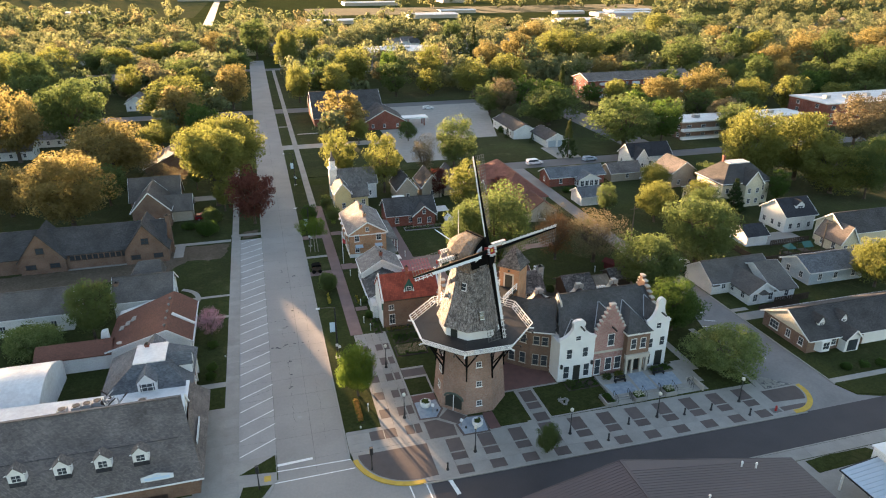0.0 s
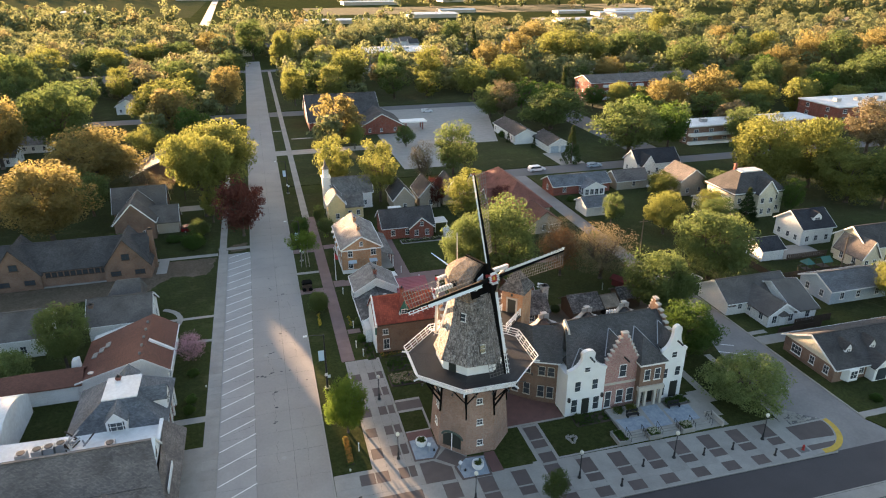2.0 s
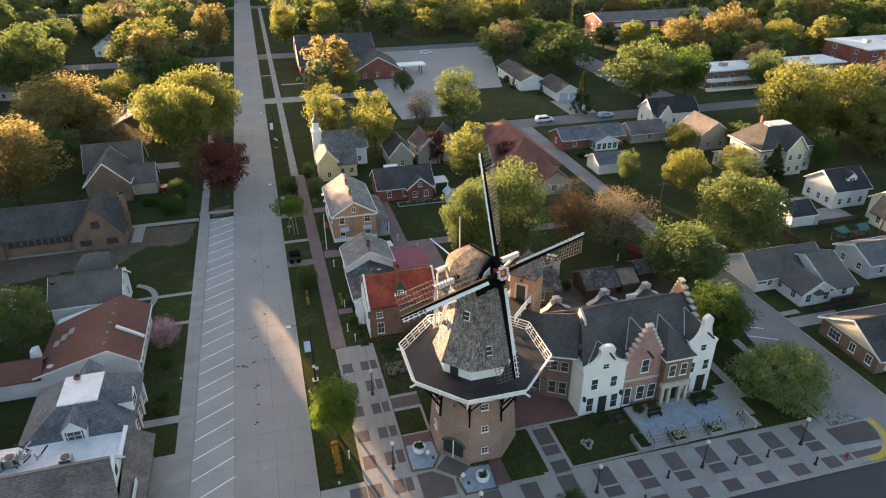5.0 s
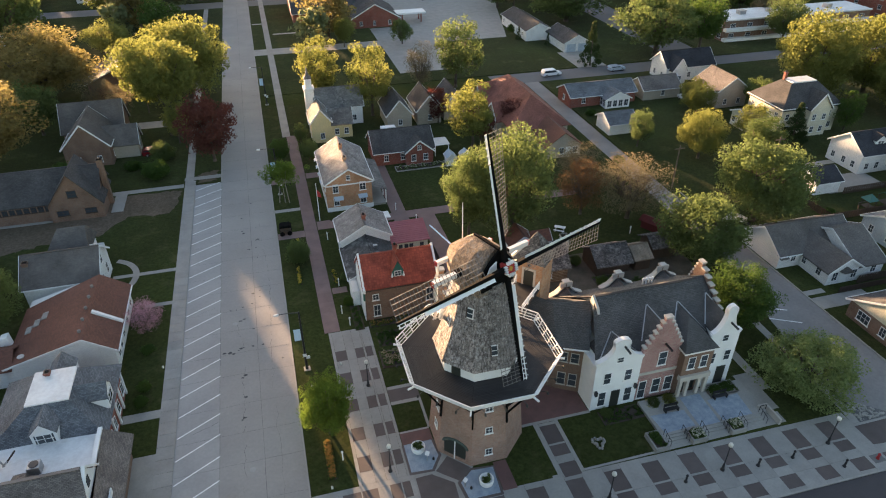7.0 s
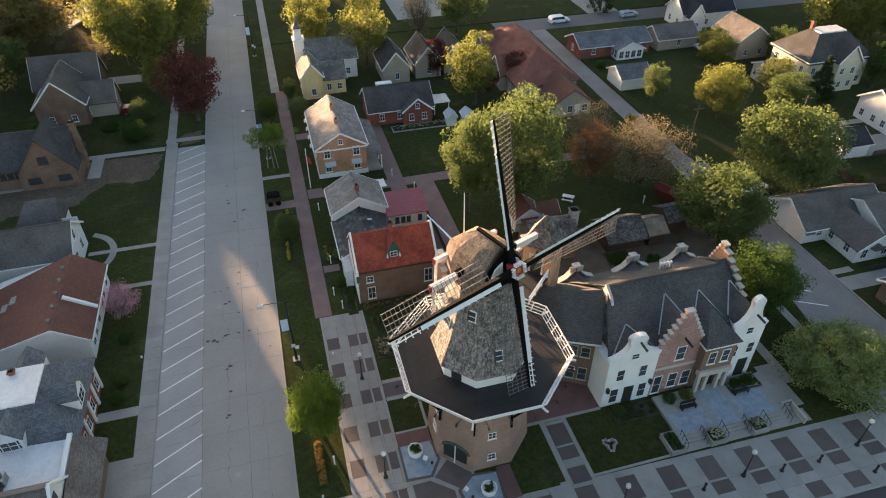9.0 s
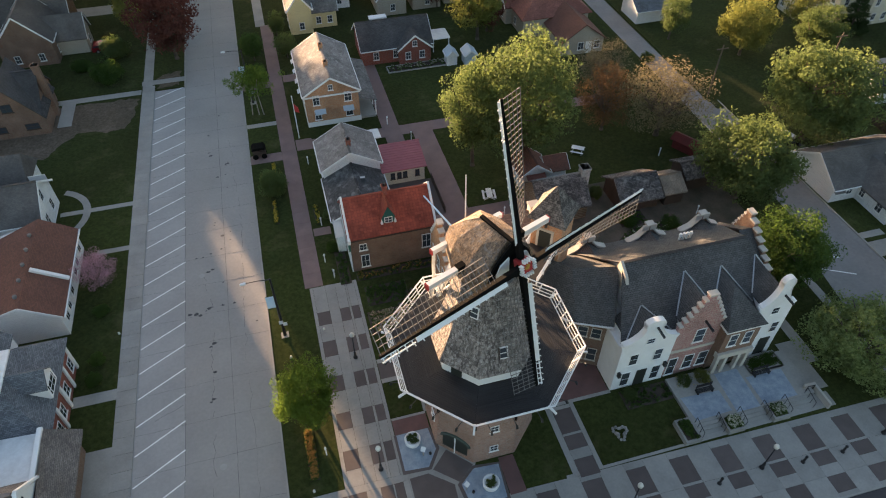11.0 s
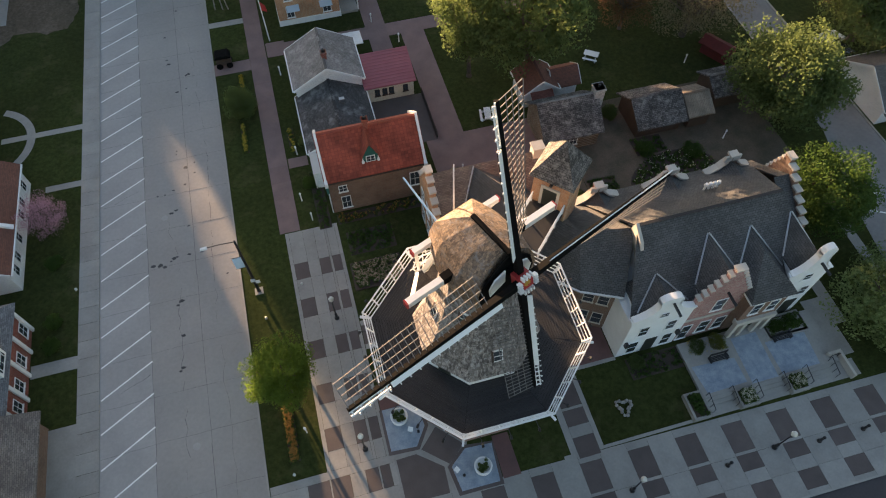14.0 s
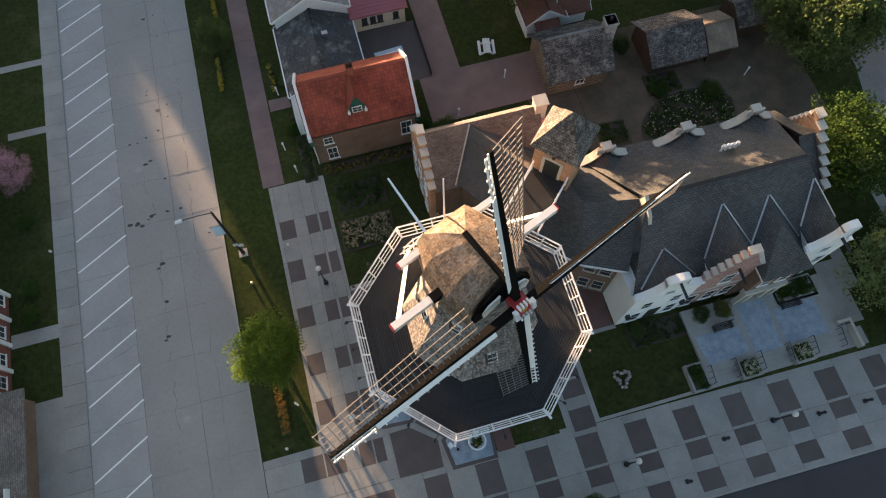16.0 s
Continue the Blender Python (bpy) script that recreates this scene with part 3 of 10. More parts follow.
PATCHES = ((-1.2, 97.1, 0.34), (-0.8, 96.8, 0.26), (-1.9, 97.2, 0.3), (-0.1, 97.3, 0.14), (0.2, 97.6, 0.3), (0.5, 97.7, 0.16), (1.7, 97.7, 0.22), (3.0, 97.7, 0.24), (1.9, 101.3, 0.14), (2.1, 109.4, 0.32), (1.2, 111.6, 0.12), (1.3, 112.1, 0.1),
           (3.1, 109.9, 0.12), (3.0, 108.4, 0.13), (1.9, 107.0, 0.16), (0.6, 106.5, 0.16), (-0.3, 106.1, 0.12), (-1.1, 106.1, 0.16), (1.9, 121.6, 0.26), (3.1, 124.2, 0.16), (3.0, 121.9, 0.12), (3.1, 118.9, 0.1), (0.6, 92.4, 0.26), (0.3, 92.0, 0.2),
           (5.3, 94.4, 0.14), (0.7, 103.7, 0.22), (0.2, 103.4, 0.26), (0.6, 88.6, 0.22), (0.3, 85.3, 0.3), (0.1, 85.0, 0.2), (3.4, 124.4, 0.3), (1.1, 126.8, 0.3), (0.9, 127.6, 0.2), (2.6, 137.0, 0.2), (0.9, 132.0, 0.24))
for k, (cx, cy, r) in enumerate(PATCHES):
    gm = Geo()
    n = rng.randint(7, 11)
    pts = [(cx + r * rng.uniform(0.5, 1.3) * math.cos(2 * math.pi * q / n), cy + r * rng.uniform(0.35, 0.8) * math.sin(2 * math.pi * q / n)) for q in range(n)]
    part("tar_patch", gm.prism(pts, 0.02, 0.0285 + k * 1e-5), M["tar"], joints)
# long wandering cracks
for k, (x0, y0, x1, y1) in enumerate(((4.0, 71, 3.9, 93), (3.9, 93, 4.6, 112), (4.6, 112, 3.8, 132), (0.2, 74, 0.4, 92), (0.4, 92, 0.9, 98), (-6.0, 84, -2.6, 85.4), (-5.6, 106.2, -3.0, 107.4), (0.6, 98, -0.4, 103), (2.3, 101, 4.1, 101.6))):
    gm = Geo()
    n = max(4, int(math.hypot(x1 - x0, y1 - y0) / 0.9))
    pts = [(x0 + (x1 - x0) * q / n + (rng.uniform(-0.2, 0.2) if 0 < q < n else 0), y0 + (y1 - y0) * q / n + (rng.uniform(-0.1, 0.1) if 0 < q < n else 0)) for q in range(n + 1)]
    for (xa, ya), (xb, yb) in zip(pts[:-1], pts[1:]):
        if rng.random() < 0.68:
            gm.beam((xa, ya, 0.0275), (xb, yb, 0.0275), rng.uniform(0.012, 0.03), 0.006)
    part("crack", gm, M["tar"] if k % 2 else M["joint"], joints)
for cx, cy in ((1.0, 77.6), (-0.5, 103.0)):
    part("manhole_cover", Geo().lathe([(0.33, 0.02), (0.33, 0.031)], 20, (cx, cy)), M["concrete_bay"], joints)

# kerbs and walks
kb = structure("kerb", Geo().box(6.43, 6.6, 67.4, 289, 0, 0.17), M["kerb"], "pale concrete kerb")
structure("kerb", Geo().prism([(14.5, 60.33), (25, 60.05), (70, 59.42), (70, 59.58), (25, 60.22), (14.5, 60.5)], 0, 0.16), M["kerb"], "pale concrete kerb")
structure("kerb", Geo().box(7.5, 260, 53.5, 53.68, 0, 0.16), M["kerb"], "pale concrete kerb")
structure("kerb", Geo().box(79.0, 79.18, 64, 120, 0, 0.16), M["kerb"], "pale concrete kerb")
structure("kerb", Geo().box(73.35, 73.55, 97, 118, 0, 0.16), M["kerb"], "pale concrete kerb")
structure("kerb", Geo().box(-2.5, -2.32, 147, 289, 0, 0.16), M["kerb"], "pale concrete kerb")

west_walk = tagged(new("pavement"), "pale concrete sidewalk slabs beside the parking bays", "sidewalk", "", "structure")
y = 57.7
while y < 288:
    x0, x1 = (-9.05, -7.13) if y < 147 else (-9.0, -7.5)
    gm = Geo().box(x0, x1, y + 0.012, y + 1.8, 0.0, 0.155)
    part("slab", gm, M["sidewalk"], west_walk)
    y += 1.82
east_walk = tagged(new("pavement"), "reddish brick sidewalk along the street", "sidewalk", "", "structure")
y = 97.5
while y < 165:
    part("brick_panel", Geo().box(11.02, 13.12, y + 0.008, y + 2.25, 0.0, 0.155), M["brick_walk"], east_walk)
    y += 2.26
for k, (x0, x1, y0, y1) in enumerate(((6.62, 11.0, 122.9, 124.9), (13.25, 15.6, 124.5, 127.2), (6.62, 11.0, 143, 145), (13.25, 15.4, 106.0, 107.4), (15.6, 62, 124.4, 126.8), (26.2, 28.8, 106, 146), (13.25, 26, 144, 146.2),
                       (30.4, 33.4, 100, 124.4), (28.9, 44, 100.2, 106.0))):
    part("brick_panel", Geo().box(x0, x1, y0, y1, 0.0, 0.14 + 0.0011 * k), M["brick_walk"], east_walk)
for x0, x1, y0, y1 in ((39.0, 44.0, 88.8, 100.15), (44.05, 68, 88.8, 106.2)):
    structure("bare_ground", Geo().prism(rect(x0, x1, y0, y1), 0.0, 0.137), M["garden_earth"], "dark trodden garden earth")
y = 165.0
while y < 420:
    part("slab", Geo().box(10.2, 11.9, y + 0.012, y + 2.4, 0.0, 0.155), M["sidewalk"], east_walk)
    y += 2.42
for k, (x0, x1, y0, y1) in enumerate(((-13.2, -9.05, 87.8, 89.1), (-12.8, -9.05, 109.8, 110.6), (-18, -9.05, 118.4, 119.2), (-22, -9.2, 146.4, 147.8), (-21, -19, 140, 147), (-45, -22, 139.0, 140.2),
                                  (-24, -9.0, 178, 182), (-9.2, -2.5, 149, 150.4), (-9.0, -2.5, 176.5, 180.5), (13, 22, 248, 249.3), (6.9, 11, 262, 263.2))):
    part("slab", Geo().box(x0, x1, y0, y1, 0.0, 0.15 + k * 0.0004), M["sidewalk"], west_walk)
part("slab", Geo().box(-12.4, -9.05, 57.7, 82.4, 0.0, 0.1551), M["sidewalk"], west_walk)
gm = Geo()
for k in range(14):
    a0, a1 = radians(-52 + 8.5 * k), radians(-52 + 8.5 * (k + 1))
    gm.hull8([(-20.0 + r * math.cos(a), 118.6 + r * math.sin(a), z) for z in (0.0, 0.153) for r, a in ((4.85, a0), (5.75, a0), (5.75, a1), (4.85, a1))])
part("slab", gm, M["sidewalk"], west_walk, "curved concrete garden path")
part("slab", Geo().box(6.62, 11.0, 132.0, 133.0, 0.0, 0.152), M["sidewalk"], west_walk)
right_walk = tagged(new("pavement"), "pale concrete sidewalk and drives of the side street", "sidewalk", "", "structure")
for k, (x0, x1, y0, y1) in enumerate(((79.2, 250, 64.2, 65.3), (79.2, 88, 84.0, 86.5), (95.0, 105, 64, 69), (79.2, 82.4, 87.2, 88.2), (105, 118, 112, 118), (101, 118, 122.5, 124), (60.6, 61.8, 73, 82))):
    part("slab", Geo().box(x0, x1, y0, y1, 0.0, 0.148 + 0.0007 * k), M["sidewalk"], right_walk)
for k in range(24):
    part("slab", Geo().box(7.6 + 8 * k, 15.58 + 8 * k, 51.6, 53.45, 0.0, 0.153), M["sidewalk"], right_walk)

# ---- the plaza round the mill: concrete slabs and dark brick panels ----
plaza = tagged(new("pavement"), "plaza of pale concrete slabs with dark brick panels", "plaza", "", "structure")
GAPW = 0.018


def cell(x0, x1, y0, y1, brick, z=0.15):
    gm = Geo().box(x0 + GAPW / 2, x1 - GAPW / 2, y0 + GAPW / 2, y1 - GAPW / 2, 0.0, z + (0.004 if brick else 0.0))
    part("brick_panel" if brick else "slab", gm, M["paver_dark"] if brick else M["sidewalk"], plaza)


cols = []
for k in range(-1, 10):
    s = 23.55 + 4.355 * k
    cols.append((s, s + 1.97))
def lean(x):
    """The plaza's rows follow the cross street, a little off square."""
    return -0.0162 * (x - 25.0)


def lean_cell(x0, x1, y0, y1, brick):
    a, b, g = lean(x0), lean(x1), GAPW / 2
    gm = Geo().prism([(x0 + g, y0 + a + g), (x1 - g, y0 + b + g), (x1 - g, y1 + b - g), (x0 + g, y1 + a - g)], 0.0, 0.154 if brick else 0.15)
    part("brick_panel" if brick else "slab", gm, M["paver_dark"] if brick else M["sidewalk"], plaza)


ycuts = [60.22, 60.68, 62.24, 63.32, 64.64, 64.9, 67.42, 68.1]
for k, (a, b) in enumerate(cols):
    nxt = a + 4.355
    for j in range(7):
        lean_cell(a, b, ycuts[j], ycuts[j + 1], j in (1, 3, 5))
    if k < len(cols) - 1:
        for y0, y1 in ((60.22, 62.3), (62.3, 64.64), (64.64, 68.1)):
            lean_cell(b, nxt, y0, y1, False)
rows = [(74.05, 76.05), (78.35, 80.2), (82.75, 84.65), (87.25, 89.3), (91.6, 93.5)]
edges = [72.4]
for y0, y1 in rows:
    edges += [y0, y1]
edges.append(97.4)
for j in range(len(edges) - 1):
    br = j % 2 == 1
    for x0, x1, b in ((11.5, 11.87, False), (11.87, 13.27, True), (13.27, 14.42, False), (14.42, 15.5, True), (15.5, 15.75, False), (15.75, 16.6, True), (16.6, 16.95, False)):
        cell(x0, x1, edges[j], edges[j + 1], br and b)
# corner between the streets
for x0, x1, y0, y1, b in ((6.65, 9.72, 69.8, 71.7, False), (9.72, 11.55, 69.8, 71.7, True), (11.55, 11.7, 69.8, 71.7, False), (11.7, 13.3, 69.8, 71.7, True), (13.3, 14.6, 69.8, 71.7, False), (14.6, 15.72, 69.8, 71.7, True), (15.72, 15.88, 69.8, 71.7, False), (15.88, 16.7, 69.8, 71.7, True),
                          (6.65, 17.2, 71.7, 72.4, False), (6.65, 12.0, 68.2, 69.8, False), (12.0, 17.2, 68.2, 69.8, False), (16.7, 17.2, 69.8, 71.7, False)):
    cell(x0, x1, y0, y1, b)
cc = Vector((14.2, 68.0))


def corner_arc(r, a0, a1, n=16):
    return [(cc.x + r * math.cos(radians(a0 + (a1 - a0) * k / n)), cc.y + r * math.sin(radians(a0 + (a1 - a0) * k / n))) for k in range(n + 1)]


part("slab", Geo().prism(corner_arc(7.35, 183, 274) + [(19.18, 60.32), (19.18, 68.18), (6.75, 68.18)], 0, 0.146), M["sidewalk"], plaza)
part("brick_panel", Geo().prism([(7.6, 67.47)] + corner_arc(6.66, 189, 270) + [(14.9, 61.3), (16.68, 61.4), (16.64, 67.47)], 0, 0.155), M["paver_dark"], plaza, "large dark brick corner pad")
gm = Geo()
outer, inner = corner_arc(7.5, 190, 275), corner_arc(6.88, 190, 275)
for k in range(16):
    gm.hull8([(x, y, z) for z in (0.0, 0.162) for x, y in (inner[k], outer[k], outer[k + 1], inner[k + 1])])
part("kerb_ramp", gm, M["yellow_paint"], plaza, "yellow painted curved kerb ramp")
gm = Geo()
cc2 = Vector((68.85, 64.7))


def east_arc(r, a0, a1, n=14):
    return [(cc2.x + r * math.cos(radians(a0 + (a1 - a0) * k / n)), cc2.y + r * math.sin(radians(a0 + (a1 - a0) * k / n))) for k in range(n + 1)]


outer, inner = east_arc(5.04, -97, 9), east_arc(4.3, -97, 9)
for k in range(14):
    gm.hull8([(x, y, z) for z in (0.0, 0.162) for x, y in (outer[k], outer[k + 1], inner[k + 1], inner[k])])
part("kerb_ramp", gm, M["yellow_paint"], plaza, "yellow painted curved kerb ramp")
part("slab", Geo().prism([(64.74, 59.62)] + east_arc(4.95, -94, 8) + [(73.2, 65.62), (67.0, 65.62), (67.0, 67.45), (64.74, 67.45)], 0, 0.149), M["sidewalk"], plaza)
part("brick_panel", Geo().prism([(66.95, 62.6), (72.05, 62.2)] + east_arc(4.05, -35, 6, 6)[1:] + [(72.6, 65.3), (66.9, 65.3)], 0, 0.157), M["paver_dark"], plaza, "dark brick corner pad")
part("brick_panel", Geo().prism([(66.9, 60.5), (70.5, 60.55), (71.35, 61.35), (66.9, 61.45)], 0, 0.157), M["paver_dark"], plaza)
part("brick_panel", Geo().prism([(65.15, 60.45), (66.6, 60.45), (66.55, 61.5), (65.15, 61.5)], 0, 0.157), M["joint"], plaza, "dark pad under a hydrant")
part("slab", Geo().prism([(66.95, 65.64), (67.95, 65.64), (68.35, 68.2), (68.6, 84.0), (67.5, 84.0), (67.3, 68.4)], 0, 0.1495), M["sidewalk"], plaza, "concrete path along the side street")
part("rubble_base", Geo().prism([(68.0, 65.66), (72.9, 65.66), (69.5, 68.5), (68.4, 68.4)], 0, 0.12), M["old_asphalt"], plaza, "broken stone fill at the street corner")
rr = random.Random(9)
gm = Geo()
for k in range(170):
    u, v = rr.random(), rr.random()
    y = 65.8 + 2.5 * u
    x0, x1 = 68.1 + 0.12 * (y - 65.7), 72.6 - 1.2 * (y - 65.7)
    x, q = x0 + (x1 - x0) * v, rr.uniform(0.06, 0.17)
    gm.hull8([(x + sx * q * rr.uniform(0.6, 1.1), y + sy * q * rr.uniform(0.6, 1.1), z) for z in (0.1, 0.12 + q * 0.8) for sx, sy in ((-1, -1), (1, -1), (1, 1), (-1, 1))])
tagged(part("rubble", gm, M["kerb"], plaza), "broken pale stones", "", "", "stuff")

# pads before the mill's door
part("brick_panel", Geo().prism([(17.35, 68.12), (21.05, 68.0), (21.15, 70.2), (19.1, 71.85), (17.35, 71.8)], 0, 0.156), M["paver_dark"], plaza)
part("brick_panel", Geo().prism([(19.62, 72.1), (21.65, 70.3), (23.3, 71.6), (21.3, 73.7)], 0, 0.156), M["paver_dark"], plaza)
part("slab", Geo().prism([(17.0, 68.0), (21.6, 68.0), (23.6, 71.7), (20.7, 74.6), (17.0, 72.9)], 0, 0.148), M["sidewalk"], plaza)
for out, inn in (([(16.85, 72.3), (19.5, 72.15), (20.75, 74.0), (20.45, 76.4), (16.85, 76.4)], [(17.1, 72.62), (19.32, 72.45), (20.42, 74.05), (20.2, 76.35), (17.1, 76.35)]),
                 ([(21.4, 70.1), (21.75, 67.55), (25.62, 67.5), (25.75, 71.2), (23.2, 71.5)], [(21.75, 70.02), (22.05, 67.85), (25.35, 67.8), (25.6, 71.05), (23.25, 71.2)])):
    part("brick_panel", Geo().prism(out, 0, 0.1535), M["paver_dark"], plaza, "dark brick border of a stone pad")
    part("stone_pad", Geo().prism(inn, 0, 0.158), M["blue_stone"], plaza, "pale blue stone pad")
part("brick_panel", Geo().prism([(17.0, 76.4), (20.4, 76.4), (20.4, 78.0), (17.0, 78.0)], 0, 0.152), M["paver_red"], plaza)
part("brick_panel", Geo().prism([(25.7, 67.9), (27.25, 67.9), (27.2, 71.6), (25.76, 71.6)], 0, 0.152), M["paver_red"], plaza)
for p in (rect(17.0, 20.6, 82.5, 83.0), rect(17.0, 20.6, 85.0, 85.5), rect(17.0, 20.4, 78.0, 78.25), rect(20.3, 20.6, 78.2, 82.5)):
    part("slab", Geo().prism(p, 0, 0.153), M["sidewalk"], plaza)
part("brick_panel", Geo().prism(rect(17.0, 20.6, 83.0, 85.0), 0, 0.154), M["paver_dark"], plaza)
# path to the court and the court itself
for y0, y1, b in ((67.7, 69.5, True), (69.5, 70.5, False), (70.5, 71.95, True), (71.95, 72.2, False), (72.2, 74.8, True), (74.8, 75.2, False)):
    cell(32.45, 34.4, y0, y1, b)
cell(31.85, 32.45, 67.9, 75.3, False)
cell(34.4, 34.85, 68.0, 75.3, False)
part("slab", Geo().box(28.0, 39.0, 75.25, 75.6, 0, 0.151), M["sidewalk"], plaza)
part("brick_court", Geo().prism([(28.0, 75.6), (38.9, 75.6), (38.9, 79.0), (36.0, 81.0), (33.0, 84.0), (28.0, 84.0)], 0, 0.15), M["paver_red"], plaza, "dark red brick court between mill and hall")
part("slab", Geo().box(31.2, 45.0, 67.98, 68.25, 0, 0.1505), M["sidewalk"], plaza)

# entrance terrace
part("terrace", Geo().box(44.9, 58.6, 69.6, 75.0, 0, 0.5), M["sidewalk"], plaza, "raised concrete entrance terrace")
part("stone_pad", Geo().prism([(45.2, 72.6), (45.5, 69.9), (49.4, 70.0), (49.4, 72.4)], 0.3, 0.506), M["blue_stone"], plaza)
part("stone_pad", Geo().prism([(49.8, 69.7), (52.4, 69.7), (52.6, 74.2), (50.0, 74.2)], 0.3, 0.507), M["blue_stone"], plaza)
part("stone_pad", Geo().prism([(52.9, 69.8), (56.7, 69.8), (57.0, 73.0), (52.9, 73.0)], 0.3, 0.506), M["blue_stone"], plaza)
for k in range(3):
    for x0, x1 in ((45.0, 47.7), (49.7, 52.6), (54.7, 57.6)):
        part("step", Geo().box(x0, x1, 69.6 - 0.35 * (k + 1), 69.6 - 0.35 * k - 0.004, 0.1, 0.42 - 0.12 * k), M["kerb"], plaza)
part("slab", Geo().box(44.6, 60.0, 67.99, 69.6, 0, 0.1508), M["sidewalk"], plaza)
part("slab", Geo().box(58.6, 60.6, 70.0, 76.0, 0, 0.151), M["sidewalk"], plaza)

# south-east corner: concrete apron with a lawn island
structure("pavement", Geo().prism([(57.8, 40), (80, 40), (80, 51.5), (57.8, 51.5)], -0.1, 0.145), M["sidewalk"], "pale concrete apron")
structure("lawn", Geo().prism([(62.0, 51.2), (62.1, 49.0), (70.9, 49.3), (72.2, 50.6), (71.5, 51.3), (65.6, 51.45)], 0.0, 0.165), M["lawn"], "small lawn island")

# ---- the windmill ----
CX, CY = 25.4, 76.6
GROUND = 0.15


def octo(ap, z, c=(CX, CY)):
    r = ap / math.cos(radians(22.5))
    return [(c[0] + r * math.cos(radians(22.5 + 45 * k)), c[1] + r * math.sin(radians(22.5 + 45 * k)), z) for k in range(8)]


def loft(rings):
    gm = Geo()
    n = len(rings[0])
    for r in rings:
        gm.v.extend(r)
    for j in range(len(rings) - 1):
        for k in range(n):
            q = (k + 1) % n
            gm.f.append((j * n + k, j * n + q, (j + 1) * n + q, (j + 1) * n + k))
    gm.f.append(tuple(reversed(range(n))))
    gm.f.append(tuple((len(rings) - 1) * n + k for k in range(n)))
    return gm


def lattice_frame(xs_, zs_, y0, y1):
    """One window frame with its glazing bars; every second cell in both directions stays open."""
    gm = Geo()
    nx, nz = len(xs_), len(zs_)
    gm.v.extend([(x, y, z) for y in (y0, y1) for z in zs_ for x in xs_])
    at = lambda i, j, b: b * nx * nz + j * nx + i
    solid = lambda i, j: 0 <= i < nx - 1 and 0 <= j < nz - 1 and not (i % 2 and j % 2)
    for i in range(nx - 1):
        for j in range(nz - 1):
            if not solid(i, j):
                continue
            gm.f.append((at(i, j, 0), at(i + 1, j, 0), at(i + 1, j + 1, 0), at(i, j + 1, 0)))
            gm.f.append((at(i, j, 1), at(i, j + 1, 1), at(i + 1, j + 1, 1), at(i + 1, j, 1)))
            for di, dj, a, b in ((-1, 0, (i, j + 1), (i, j)), (1, 0, (i + 1, j), (i + 1, j + 1)), (0, -1, (i, j), (i + 1, j)), (0, 1, (i + 1, j + 1), (i, j + 1))):
                if not solid(i + di, j + dj):
                    gm.f.append((at(*a, 0), at(*a, 1), at(*b, 1), at(*b, 0)))
    return gm


_window_meshes = {}


def window_meshes(w, h, frame_mat, cols=2, rows=2):
    key = (round(w, 2), round(h, 2), frame_mat, cols, rows)
    if key not in _window_meshes:
        t = min(0.075, w * 0.085)
        xs_, zs_ = [-w / 2], [0.0]
        for k in range(cols):
            xs_ += [-w / 2 + w * k / cols + (t if k == 0 else 0.02), -w / 2 + w * (k + 1) / cols - (t if k == cols - 1 else 0.02)]
        for k in range(rows):
            zs_ += [h * k / rows + (t if k == 0 else 0.02), h * (k + 1) / rows - (t if k == rows - 1 else 0.02)]
        f = lattice_frame(xs_ + [w / 2], zs_ + [h], -0.06, 0.03)
        p = Geo().box(-w / 2 + t * 0.6, w / 2 - t * 0.6, -0.045, 0.02, t * 0.6, h - t * 0.6)
        sill = Geo().box(-w / 2 - 0.08, w / 2 + 0.08, -0.12, 0.02, -0.09, -0.003)
        _window_meshes[key] = (f.mesh("window", M[frame_mat]), p.mesh("pane", M["glass"]), sill.mesh("sill", M[frame_mat]))
    return _window_meshes[key]


def window(parent, x, y, z, w, h, face, frame_mat="paint_white", cols=2, rows=2, tilt=0.0):
    """A framed window on a wall that faces the given heading (degrees, 0 to -y, 90 to +x)."""
    fm, pm, sm = window_meshes(w, h, frame_mat, cols, rows)
    ob = part("window", fm, None, parent, at=pose(x, y, z, tilt, 0, face))
    part("pane", pm, None, ob)
    part("sill", sm, None, ob)
    return ob


mill = thing("windmill", "tall Dutch windmill with brick base, shingled smock and white gallery", "windmill")
base_ap = lambda z: 4.87 - 0.078 * z
smock_ap = lambda z: 2.42 + 2.15 * ((21.4 - z) / 8.8) ** 1.75 if z < 21.4 else 2.42
part("base", loft([octo(base_ap(z), z) for z in (0.0, 3.0, 6.0, 9.0, 11.6)]), M["brick_mill"], mill, "tapering eight-sided brick tower base")
gm = loft([octo(4.08, 11.5), octo(4.12, 13.3)])
part("skirt", gm, M["paint_white"], mill, "white boarded skirt")
zs = [13.0, 13.3, 13.7, 14.3, 15.2, 16.4, 17.8, 19.4, 21.0, 21.6]
part("smock", loft([octo(smock_ap(z), z) for z in zs]), M["shingle_mill"], mill, "weathered grey shingled smock")
# corner boards of the smock
DECK = 11.65
